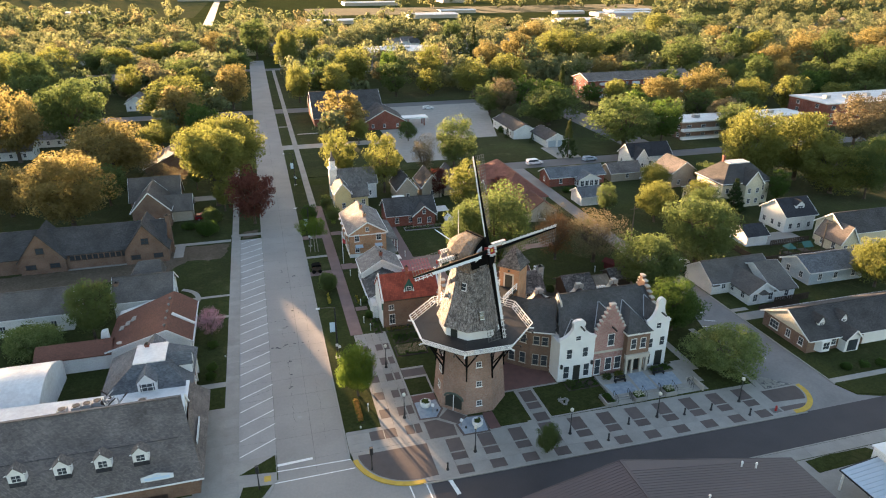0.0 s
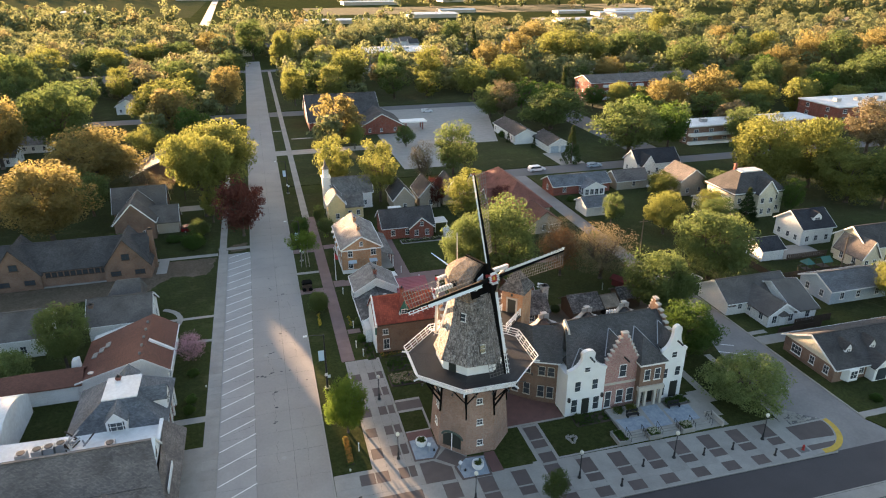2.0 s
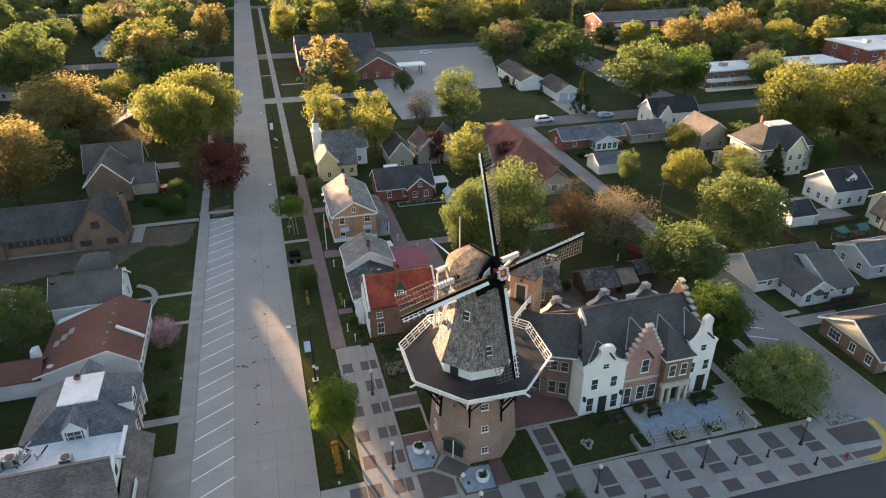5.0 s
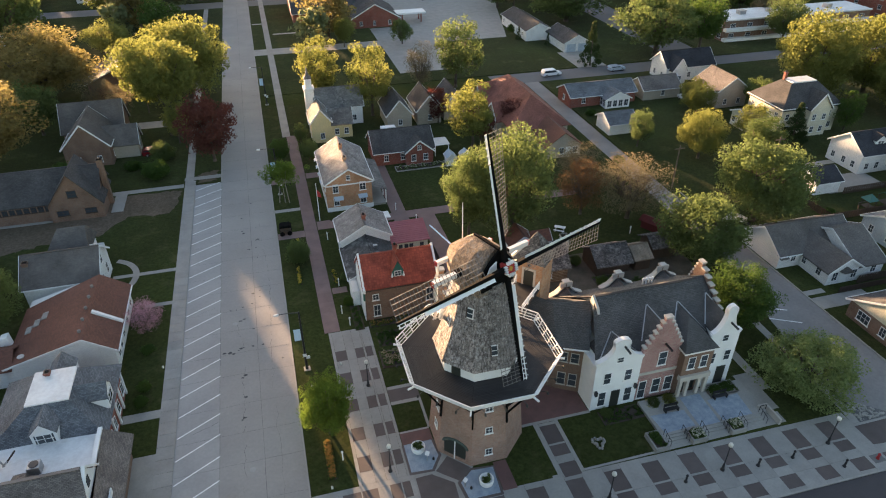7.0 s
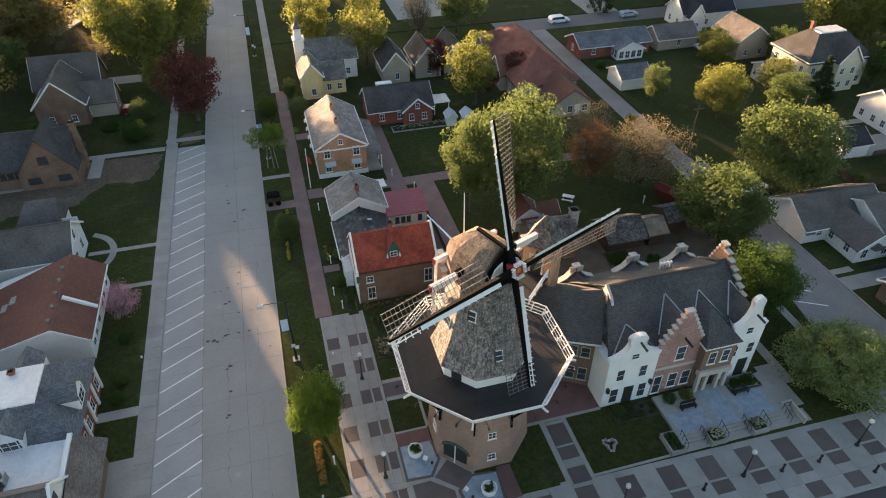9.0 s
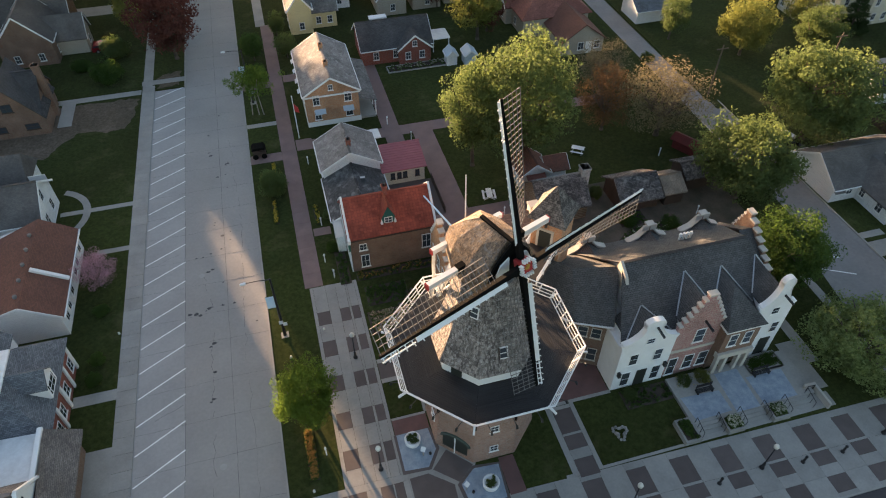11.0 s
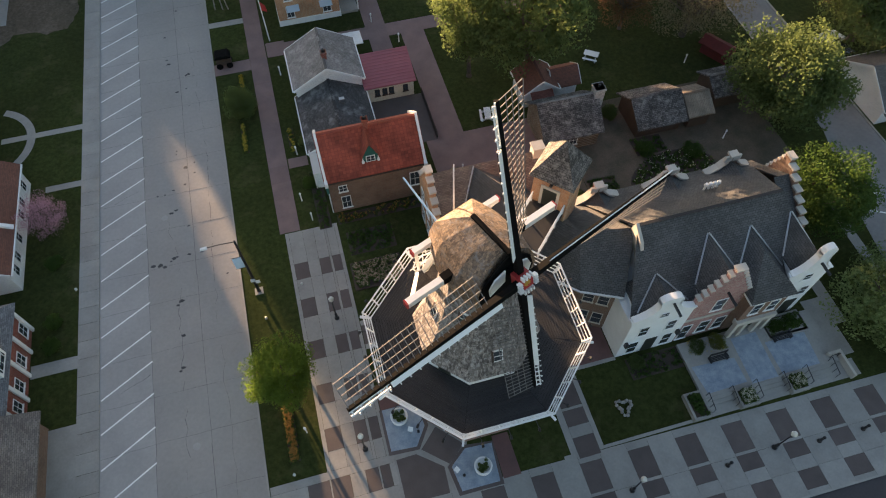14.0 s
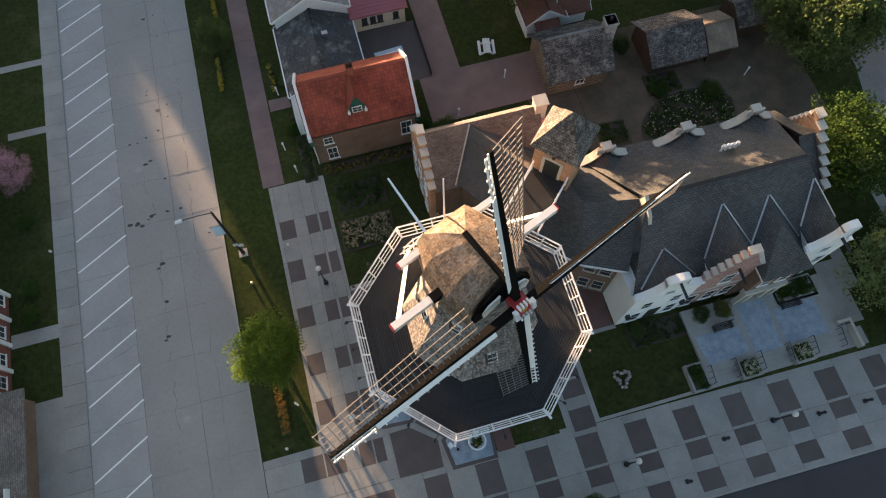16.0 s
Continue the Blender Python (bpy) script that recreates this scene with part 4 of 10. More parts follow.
# gallery deck: planks parallel to the outer edge, facet by facet
for k in range(8):
    a = radians(45 * k)
    ca, sa = math.cos(a), math.sin(a)
    n_planks = 18
    r0, r1 = 4.05, 7.42
    step = (r1 - r0) / n_planks
    for j in range(n_planks):
        ri, ro = r0 + j * step + 0.012, r0 + (j + 1) * step - 0.012
        t = math.tan(radians(22.5))
        pts = [(ri, -ri * t + 0.01), (ro, -ro * t + 0.01), (ro, ro * t - 0.01), (ri, ri * t - 0.01)]
        w = [(CX + ca * u - sa * v, CY + sa * u + ca * v) for u, v in pts]
        part("deck_plank", Geo().prism(w, DECK - 0.06, DECK), M["deck_wood"], mill)
ring = lambda a0, a1, z0, z1: [octo(a0, z0), octo(a1, z0), octo(a1, z1), octo(a0, z1)]


def ring_geo(a0, a1, z0, z1):
    gm = Geo()
    rs = ring(a0, a1, z0, z1)
    for r in rs:
        gm.v.extend(r)
    for j in range(4):
        for k in range(8):
            q = (k + 1) % 8
            gm.f.append((j * 8 + k, j * 8 + q, ((j + 1) % 4) * 8 + q, ((j + 1) % 4) * 8 + k))
    return gm


part("deck_frame", ring_geo(3.8, 7.38, DECK - 0.3, DECK - 0.065), M["black_wood"], mill, "dark timber gallery frame")
part("deck_edge", ring_geo(7.42, 7.5, DECK - 0.16, DECK + 0.03), M["paint_white"], mill, "white gallery edge board")
# railing, leaning outward
EDGE = 7.42
lean = lambda h: EDGE + 0.06 + 0.58 * h
corner = [Vector(p) for p in octo(EDGE + 0.1, 0)]


def rail_pt(k, f, h):
    ring_h = octo(lean(h), DECK + h)
    return Vector(ring_h[k]).lerp(Vector(ring_h[(k + 1) % 8]), f)


for k in range(8):
    a, b = corner[k], corner[(k + 1) % 8]
    d = (a - Vector((CX, CY, 0))).normalized()
    for j in range(5):
        part("rail_post", Geo().beam(rail_pt(k, j / 5, -0.12), rail_pt(k, j / 5, 0.86), 0.09, 0.09), M["paint_white"], mill)
    for h, w, t_ in ((0.26, 0.05, 0.09), (0.52, 0.05, 0.09), (0.82, 0.11, 0.08)):
        part("rail", Geo().beam(rail_pt(k, 0, h), rail_pt(k, 1, h), w, t_), M["paint_white"], mill)
    part("rail_end", Geo().beam(a - d * 0.15 + Vector((0, 0, DECK + 0.02)), a + d * 0.75 + Vector((0, 0, DECK + 0.02)), 0.16, 0.16), M["paint_white"], mill)
    # struts under the gallery at each corner
    foot = Vector(octo(base_ap(6.6) + 0.05, 6.6)[k])
    top = a - d * 0.7 + Vector((0, 0, DECK - 0.3))
    part("strut", Geo().beam(foot, top, 0.2, 0.2), M["black_wood"], mill)
    up = Vector(octo(base_ap(11.0) + 0.08, 11.2)[k])
    part("strut", Geo().beam(Vector(octo(base_ap(5.4) + 0.08, 5.4)[k]), up, 0.18, 0.18), M["black_wood"], mill)
    for s, q in ((1, (k + 1) % 8), (-1, (k - 1) % 8)):
        e = a.lerp(corner[q], 0.3) - d * 0.5 + Vector((0, 0, DECK - 0.3))
        part("strut", Geo().beam(foot + Vector((0, 0, 1.0)), e, 0.14, 0.14), M["black_wood"], mill)
    # small floodlights on arms outside the rail
    for f in (0.17, 0.5, 0.83):
        p = a.lerp(b, f)
        o = ((a + b) / 2 - Vector((CX, CY, 0))).normalized()
        e = p + o * 0.95 + Vector((0, 0, DECK + 0.25))
        gl = Geo().beam(p + Vector((0, 0, DECK - 0.1)), e, 0.05, 0.05)
        gl.beam(e, e + o * 0.12 - Vector((0, 0, 0.26)), 0.16, 0.16)
        part("gallery_lamp", gl, M["black_metal"], mill)

# windows of the base (south and west facets), of the smock, and doors in the skirt
for z in (1.2, 4.2, 7.2):
    window(mill, CX - 0.05, CY - base_ap(z + 0.45), z + 0.08, 0.82, 0.86, 0, tilt=-4)
for z in (2.6, 5.25, 7.95):
    window(mill, CX - base_ap(z) - 0.0, CY - 0.6, z, 0.95, 0.95, -90)
    window(mill, CX + base_ap(z) + 0.0, CY - 0.4, z, 0.95, 0.95, 90)
s8 = math.sqrt(0.5)
for face, off, z, sx, sy in ((0, 0.35, 14.4, 0, -1), (-45, 0.35, 18.2, -s8, -s8), (-90, 0.2, 16.2, -1, 0), (90, 0.0, 15.4, 1, 0)):
    slope = math.degrees(math.atan2(smock_ap(z) - smock_ap(z + 1.0), 1.0))
    ap = smock_ap(z + 0.1) + 0.03
    tx, ty = math.cos(radians(face)), math.sin(radians(face))
    ob = part("smock_window", Geo().box(-0.37, 0.37, -0.1, 0.15, -0.02, 1.1), M["paint_white"], mill, "small white-framed window in the shingles", at=pose(CX + sx * ap + tx * off, CY + sy * ap + ty * off, z, -slope, 0, face))
    part("pane", Geo().box(-0.29, 0.29, -0.13, -0.1, 0.12, 1.02), M["glass"], ob)
    part("sash_bar", Geo().box(-0.29, 0.29, -0.145, -0.125, 0.54, 0.6), M["paint_white"], ob)
    part("side_board", Geo().box(-0.43, -0.3, -0.12, 0.1, -0.02, 1.1), M["dark_wood"], ob)
for face in (-45, 135, 45):
    a = radians(face - 90)
    dx, dy = math.cos(a), math.sin(a)
    tx, ty = math.cos(radians(face)), math.sin(radians(face))
    gd = Geo().box(-0.5, 0.5, -0.05, 0.1, 0, 1.75)
    part("gallery_door", gd, M["door_dark"], mill, "dark gallery door", at=pose(CX + dx * 4.1 - tx * 0.35, CY + dy * 4.1 - ty * 0.35, DECK, 0, 0, face))

# the arched double door, south-west facet
dm = pose(CX - s8 * base_ap(1.2), CY - s8 * base_ap(1.2), GROUND, -2, 0, -45)
outline = lambda w, h, rise, n=9: [(-w / 2, 0), (w / 2, 0)] + [(w / 2 - w * k / n, h + rise * math.sin(math.pi * k / n)) for k in range(0, n + 1)]
gd = Geo().slab(outline(2.6, 2.0, 0.6), (0, -0.06, 0), (1, 0, 0), (0, 0, 1), (0, -1, 0), 0.3)
door = part("door", gd, M["door_dark"], mill, "dark green arched double door", at=dm)
part("door_post", Geo().box(-0.05, 0.05, -0.13, 0, 0, 2.65), M["paint_white"], door)
for k in range(11):
    a0, a1 = math.pi * k / 11, math.pi * (k + 1) / 11
    q = [(1.3 * math.cos(a), 2.0 + 0.6 * math.sin(a)) for a in (a0, a1)]
    r = [(1.58 * math.cos(a), 2.0 + 0.86 * math.sin(a)) for a in (a0, a1)]
    part("arch_board", Geo().slab([q[0], r[0], r[1], q[1]], (0, -0.12, 0), (1, 0, 0), (0, 0, 1), (0, -1, 0), 0.2), M["arch_paint"], door)

# ---- cap, sails and winding gear, turned toward the south-east ----
AX = Vector((0.377, -0.926, 0)).normalized()
SD = Vector((AX.y * -1, AX.x, 0))  # to the mill's left hand, east
HUB = Vector((26.856, 73.358, 24.121))
CAPC = Vector((25.42, 76.6, 0))


def cap_pt(f, s, z):
    return tuple(CAPC + AX * f + SD * s + Vector((0, 0, z)))


# rings from eaves to ridge: (front, back, half width, height)
prof = [(2.2, 2.55, 2.5, 20.9), (2.25, 2.75, 2.72, 21.5), (2.25, 2.95, 2.8, 22.4), (2.1, 2.98, 2.55, 23.3), (2.05, 2.9, 2.12, 24.0), (1.95, 2.1, 1.2, 24.75), (1.9, 1.05, 0.1, 25.45)]
rings = []
for f, b, w, z in prof:
    rings.append([cap_pt(f, -w * 0.86, z), cap_pt(f, w * 0.86, z), cap_pt(f * 0.3, w, z), cap_pt(-b * 0.5, w * 0.93, z), cap_pt(-b, w * 0.7, z), cap_pt(-b, -w * 0.7, z), cap_pt(-b * 0.5, -w * 0.93, z), cap_pt(f * 0.3, -w, z)])
cap = part("cap", loft(rings), M["shingle_cap"], mill, "rounded weathered wooden shingle cap")
gb = Geo()
gb.slab([(-1.9, 21.4), (1.9, 21.4), (2.1, 22.4), (1.75, 23.7), (1.05, 24.6), (0.0, 25.45), (-1.05, 24.6), (-1.75, 23.7), (-2.1, 22.4)], CAPC + AX * 2.36, SD, (0, 0, 1), AX, 0.14)
part("front_board", gb, M["black_wood"], cap, "black boarded front of the cap")
part("ridge_board", Geo().beam(cap_pt(2.3, 0, 25.5), cap_pt(-1.1, 0, 25.48), 0.3, 0.16), M["black_wood"], cap)
for s in (-1, 1):
    gw = Geo().slab([(s * 0.42, 23.2), (s * 1.5, 22.5), (s * 1.62, 23.3), (s * 1.25, 24.1), (s * 0.5, 24.5)][::s], CAPC + AX * 2.62, SD, (0, 0, 1), AX, 0.1)
    part("baard", gw, M["paint_white"], cap, "white board beside the shaft")
part("spire", Geo().tube((24.45, 79.55, 22.4), (24.5, 79.9, 27.6), 0.06, 0.04, 8), M["paint_white"], mill, "slim white pole")
# long cross beam, short cross beam, tail and braces
up23 = 22.85
for s in (-1, 1):
    part("beam_collar", Geo().beam(cap_pt(0.1, s * 2.3, up23 + 0.1), cap_pt(0.1, s * 3.2, up23 + 0.05), 0.5, 0.62), M["black_wood"], cap)
part("cross_beam", Geo().beam(cap_pt(0.1, -5.8, up23), cap_pt(0.1, -2.6, up23), 0.42, 0.5), M["paint_white"], mill, "white timber cross beam with red ends")
part("cross_beam", Geo().beam(cap_pt(0.1, 2.6, up23), cap_pt(0.1, 5.8, up23), 0.42, 0.5), M["paint_white"], mill, "white timber cross beam with red ends")
for s in (-1, 1):
    part("beam_end", Geo().beam(cap_pt(0.1, s * 5.8, up23), cap_pt(0.1, s * 5.9, up23), 0.43, 0.51), M["red_paint"], mill)
    part("cross_beam", Geo().beam(cap_pt(-2.6, s * 1.6, 22.7), cap_pt(-2.6, s * 3.4, 22.7), 0.36, 0.42), M["paint_white"], mill)
    part("beam_end", Geo().beam(cap_pt(-2.6, s * 3.4, 22.7), cap_pt(-2.6, s * 3.5, 22.7), 0.37, 0.43), M["red_paint"], mill)
    part("brace", Geo().beam(cap_pt(0.1, s * 5.5, up23 - 0.2), cap_pt(-6.3, s * 0.8, 12.4), 0.24, 0.24), M["paint_white"], mill, "long white timber brace")
    part("brace", Geo().beam(cap_pt(-2.6, s * 3.2, 22.5), cap_pt(-6.5, s * 0.5, 12.6), 0.22, 0.22), M["paint_white"], mill, "long white timber brace")
part("tail_pole", Geo().beam(cap_pt(-2.7, 0, 22.6), cap_pt(-6.4, 0, 12.0), 0.4, 0.4), M["paint_white"], mill, "white tail pole down to the gallery")
part("flag_pole", Geo().tube((23.4, 78.2, 23.7), (21.95, 82.6, 24.0), 0.09, 0.06, 8), M["banner_blue"], mill, "pale blue and white slanting pole")
gwh = Geo()
c = Vector(cap_pt(-6.6, 0, 12.9))
for k in range(8):
    a0, a1 = 2 * math.pi * k / 8, 2 * math.pi * (k + 1) / 8
    p = lambda a: c + SD * (1.0 * math.cos(a)) + Vector((0, 0, 1.0 * math.sin(a)))
    gwh.beam(p(a0), p(a1), 0.08, 0.08)
    gwh.beam(c, c + (p(a0) - c) * 1.25, 0.07, 0.07)
part("winch_wheel", gwh, M["paint_white"], mill, "white spoked winding wheel")

UE = Vector((0.92, 0.385, 0.02)).normalized()
VN = Vector((-0.115, 0.215, 0.967)).normalized()
NF = UE.cross(VN).normalized()
VN = NF.cross(UE).normalized()
part("shaft", Geo().tube(HUB - NF * 3.0, HUB + NF * 0.2, 0.4, 0.4, 12), M["black_wood"], mill)
gh = Geo()
gh.beam(HUB - NF * 0.6, HUB + NF * 0.3, 0.9, 0.9, up=tuple(VN))
hub = part("hub", gh, M["red_paint"], mill, "red iron hub with striped clamps")
star = Geo()
for k in range(6):
    a = math.pi * k / 6
    e = UE * (0.24 * math.cos(a)) + VN * (0.24 * math.sin(a))
    star.beam(HUB + NF * 0.31 - e, HUB + NF * 0.31 + e, 0.05, 0.03, up=tuple(NF))
part("star", star, M["gold"], hub, "gold star")
# roll of the cross so that it meets the tips
for q in range(4):
    a = radians(90 * q)
    R = UE * math.cos(a) + VN * math.sin(a)      # along the arm
    T = UE * math.sin(a) - VN * math.cos(a)      # toward the lattice side
    dep = -0.36 if q % 2 else 0.03
    O = HUB + NF * dep
    L = 12.25
    sail = part("sail", Geo().beam(O, O + R * L, 0.42, 0.46, 0.2, 0.2, up=tuple(NF)), M["black_wood"], mill, "black sail stock with lattice and white leading board")
    # narrow striped clamp bands round the hub
    for u in (-0.32, -0.11, 0.11, 0.32):
        c = HUB + NF * 0.34 + R * 0.44 + T * u
        part("clamp", Geo().beam(c, c + R * 0.26, 0.1, 0.3, up=tuple(NF)), M["paint_white"], sail, "white painted clamp stripe")
    # leading board, pitched with the sail
    pt = radians(30)
    LD = T * math.cos(pt) - NF * math.sin(pt)
    LN = NF * math.cos(pt) + T * math.sin(pt)
    gl = Geo().beam(O + R * 1.9 - LD * 0.4, O + R * 9.6 - LD * 0.34, 0.42, 0.05, 0.36, 0.05, up=tuple(LN))
    part("leading_board", gl, M["paint_white"], sail, "white leading board")
    part("board_back", Geo().beam(O + R * 1.9 - LD * 0.4 - LN * 0.05, O + R * 9.6 - LD * 0.34 - LN * 0.05, 0.42, 0.04, 0.36, 0.04, up=tuple(LN)), M["black_wood"], sail, "black back of the leading board")
    for off in (0.16, 0.44):
        part("leading_rail", Geo().beam(O + R * 9.7 - LD * off, O + R * 12.25 - LD * off, 0.09, 0.07, up=tuple(LN)), M["paint_white"], sail)
    for j in range(5):
        part("leading_rung", Geo().beam(O + R * (9.9 + 0.55 * j) - LD * 0.12, O + R * (9.9 + 0.55 * j) - LD * 0.52, 0.08, 0.06, up=tuple(LN)), M["paint_white"], sail)
    # lattice, slightly twisted back toward the hub
    nb = 25
    wide = 1.95

    def lat(r, s):
        tw = math.radians(34 - 20 * (r - 2.6) / 9.6)
        return O + R * r + T * (0.1 + s * math.cos(tw)) - NF * (s * math.sin(tw))

    for j in range(nb):
        r = 2.7 + (12.15 - 2.7) * j / (nb - 1)
        part("sail_bar", Geo().beam(lat(r, -0.05), lat(r, wide), 0.04, 0.04, up=tuple(NF)), M["lattice_wood"], sail)
    for s in (0.55, 1.02, 1.5, wide):
        part("sail_rail", Geo().beam(lat(2.65, s) + NF * 0.04, lat(12.2, s) + NF * 0.04, 0.035, 0.035, up=tuple(NF)), M["lattice_wood"], sail)
    for j in range(14):
        p = O + R * (3.2 + 0.66 * j) - LD * 0.66
        part("sail_peg", Geo().beam(p, p + LD * 0.12, 0.07, 0.06, up=tuple(LN)), M["paint_white"], sail)

# ---- houses ----
def roof_gable(x0, x1, y0, y1, ze, zr, axis, over=0.45, rake=0.35, th=0.2, gm=None):
    gm = gm or Geo()
    if axis == "x":
        c, hw = (y0 + y1) / 2, (y1 - y0) / 2
        P = lambda along, across, z: (along, c + across, z)
        a0, a1 = x0 - rake, x1 + rake
    else:
        c, hw = (x0 + x1) / 2, (x1 - x0) / 2
        P = lambda along, across, z: (c - across, along, z)
        a0, a1 = y0 - rake, y1 + rake
    k = (zr - ze) / hw
    e = hw + over
    for s in (-1, 1):
        lo, hi = ze - k * over, zr
        q = [P(a0, s * e, lo), P(a1, s * e, lo), P(a1, 0, hi), P(a0, 0, hi)]
        if s > 0:
            q = [q[1], q[0], q[3], q[2]]
        gm.hull8(q + [(x, y, z + th) for x, y, z in q])
    return gm


def roof_hip(x0, x1, y0, y1, ze, zr, over=0.5, th=0.18, flat=0.0):
    gm = Geo()
    w = min(x1 - x0, y1 - y0) / 2
    k = (zr - ze) / w
    run = w - flat
    zt = ze + k * run
    a, b, c, d = x0 - over, x1 + over, y0 - over, y1 + over
    lo = ze - k * over
    ins = run
    e = 0.02 if flat == 0 else 0.0
    bot = [(a, c, lo), (b, c, lo), (b, d, lo), (a, d, lo)]
    mid = [(x, y, z + th) for x, y, z in bot]
    top = [(x0 + ins - e, y0 + ins - e, zt + th), (x1 - ins + e, y0 + ins - e, zt + th), (x1 - ins + e, y1 - ins + e, zt + th), (x0 + ins - e, y1 - ins + e, zt + th)]
    gm.v.extend(bot + mid + top)
    gm.f += [(3, 2, 1, 0), (8, 9, 10, 11)]
    for i in range(4):
        j = (i + 1) % 4
        gm.f += [(i, j, 4 + j, 4 + i), (4 + i, 4 + j, 8 + j, 8 + i)]
    return gm


def walls_gable(x0, x1, y0, y1, z0, ze, zr, axis):
    gm = Geo()
    if axis == "x":
        c = (y0 + y1) / 2
        gm.slab([(y0, z0), (y1, z0), (y1, ze), (c, zr), (y0, ze)], (x1, 0, 0), (0, 1, 0), (0, 0, 1), (1, 0, 0), x1 - x0)
    else:
        c = (x0 + x1) / 2
        gm.slab([(x0, z0), (x1, z0), (x1, ze), (c, zr), (x0, ze)], (0, y0, 0), (1, 0, 0), (0, 0, 1), (0, -1, 0), y1 - y0)
    return gm


def rakes(x0, x1, y0, y1, ze, zr, axis, over=0.45, rake=0.35):
    """Light boards along the gable edges."""
    out = []
    if axis == "x":
        c, hw = (y0 + y1) / 2, (y1 - y0) / 2 + over
        k = (zr - ze) / ((y1 - y0) / 2)
        for xx in (x0 - rake - 0.03, x1 + rake + 0.03):
            for s in (-1, 1):
                out.append(Geo().beam((xx, c + s * hw, ze - k * over + 0.08), (xx, c, zr + 0.08), 0.06, 0.26))
    else:
        c, hw = (x0 + x1) / 2, (x1 - x0) / 2 + over
        k = (zr - ze) / ((x1 - x0) / 2)
        for yy in (y0 - rake - 0.03, y1 + rake + 0.03):
            for s in (-1, 1):
                out.append(Geo().beam((c + s * hw, yy, ze - k * over + 0.08), (c, yy, zr + 0.08), 0.06, 0.26))
    return out


def wall_windows(h, x0, x1, y0, y1, eave, z0, sides, floors, w=0.95, hh=1.35, frame="paint_white", first=0.95):
    for side, n in sides.items():
        for fl in range(floors):
            z = z0 + first + fl * 2.75
            if z + hh > eave + 0.2:
                continue
            for k in range(n):
                t = (k + 0.5) / n + (0.03 if (k + fl) % 3 == 0 else -0.02)
                if side == "S":
                    window(h, x0 + (x1 - x0) * t, y0, z, w, hh, 0, frame)
                elif side == "N":
                    window(h, x0 + (x1 - x0) * t, y1, z, w, hh, 180, frame)
                elif side == "E":
                    window(h, x1, y0 + (y1 - y0) * t, z, w, hh, 90, frame)
                else:
                    window(h, x0, y0 + (y1 - y0) * t, z, w, hh, -90, frame)


def chimney(h, x, y, z0, z1, mat="brick_red", w=0.7):
    g2 = Geo().box(x - w / 2, x + w / 2, y - w / 2, y + w / 2, z0, z1)
    g2.box(x - w / 2 - 0.08, x + w / 2 + 0.08, y - w / 2 - 0.08, y + w / 2 + 0.08, z1 - 0.25, z1)
    ob = part("chimney", g2, M[mat], h)
    part("flue", Geo().lathe([(0.16, z1), (0.14, z1 + 0.3)], 8, (x, y)), M["black_metal"], ob)


def dormer(h, x, y, z, w, ht, depth, face, wall="paint_white", roof="shingle_dark", pitch=0.42):
    """A small gabled dormer with a window; y runs back into the roof."""
    at = pose(x, y, z, 0, 0, face)
    gm = Geo().slab([(-w / 2, 0), (w / 2, 0), (w / 2, ht), (0, ht + w * pitch), (-w / 2, ht)], (0, 0, 0), (1, 0, 0), (0, 0, 1), (0, -1, 0), depth)
    d = part("dormer", gm, M[wall], h, "small gabled dormer with a window", at=at)
    part("roof", roof_gable(-w / 2, w / 2, 0, depth, ht, ht + w * pitch, "y", 0.15, 0.14, 0.1), M[roof], d)
    fm, pm, sm = window_meshes(w * 0.62, ht * 0.78, "paint_white")
    part("window", fm, None, d, at=pose(0, 0, ht * 0.12))
    part("pane", pm, None, d, at=pose(0, 0, ht * 0.12))
    return d


def front_door(h, x, y, face, z=0.2, mat="door_dark"):
    gm = Geo().box(-0.6, 0.6, -0.05, 0.05, 0, 2.2)
    d = part("door", gm, M["paint_white"], h, at=pose(x, y, z, 0, 0, face))
    part("leaf", Geo().box(-0.48, 0.48, -0.08, 0, 0.02, 2.08), M[mat], d)


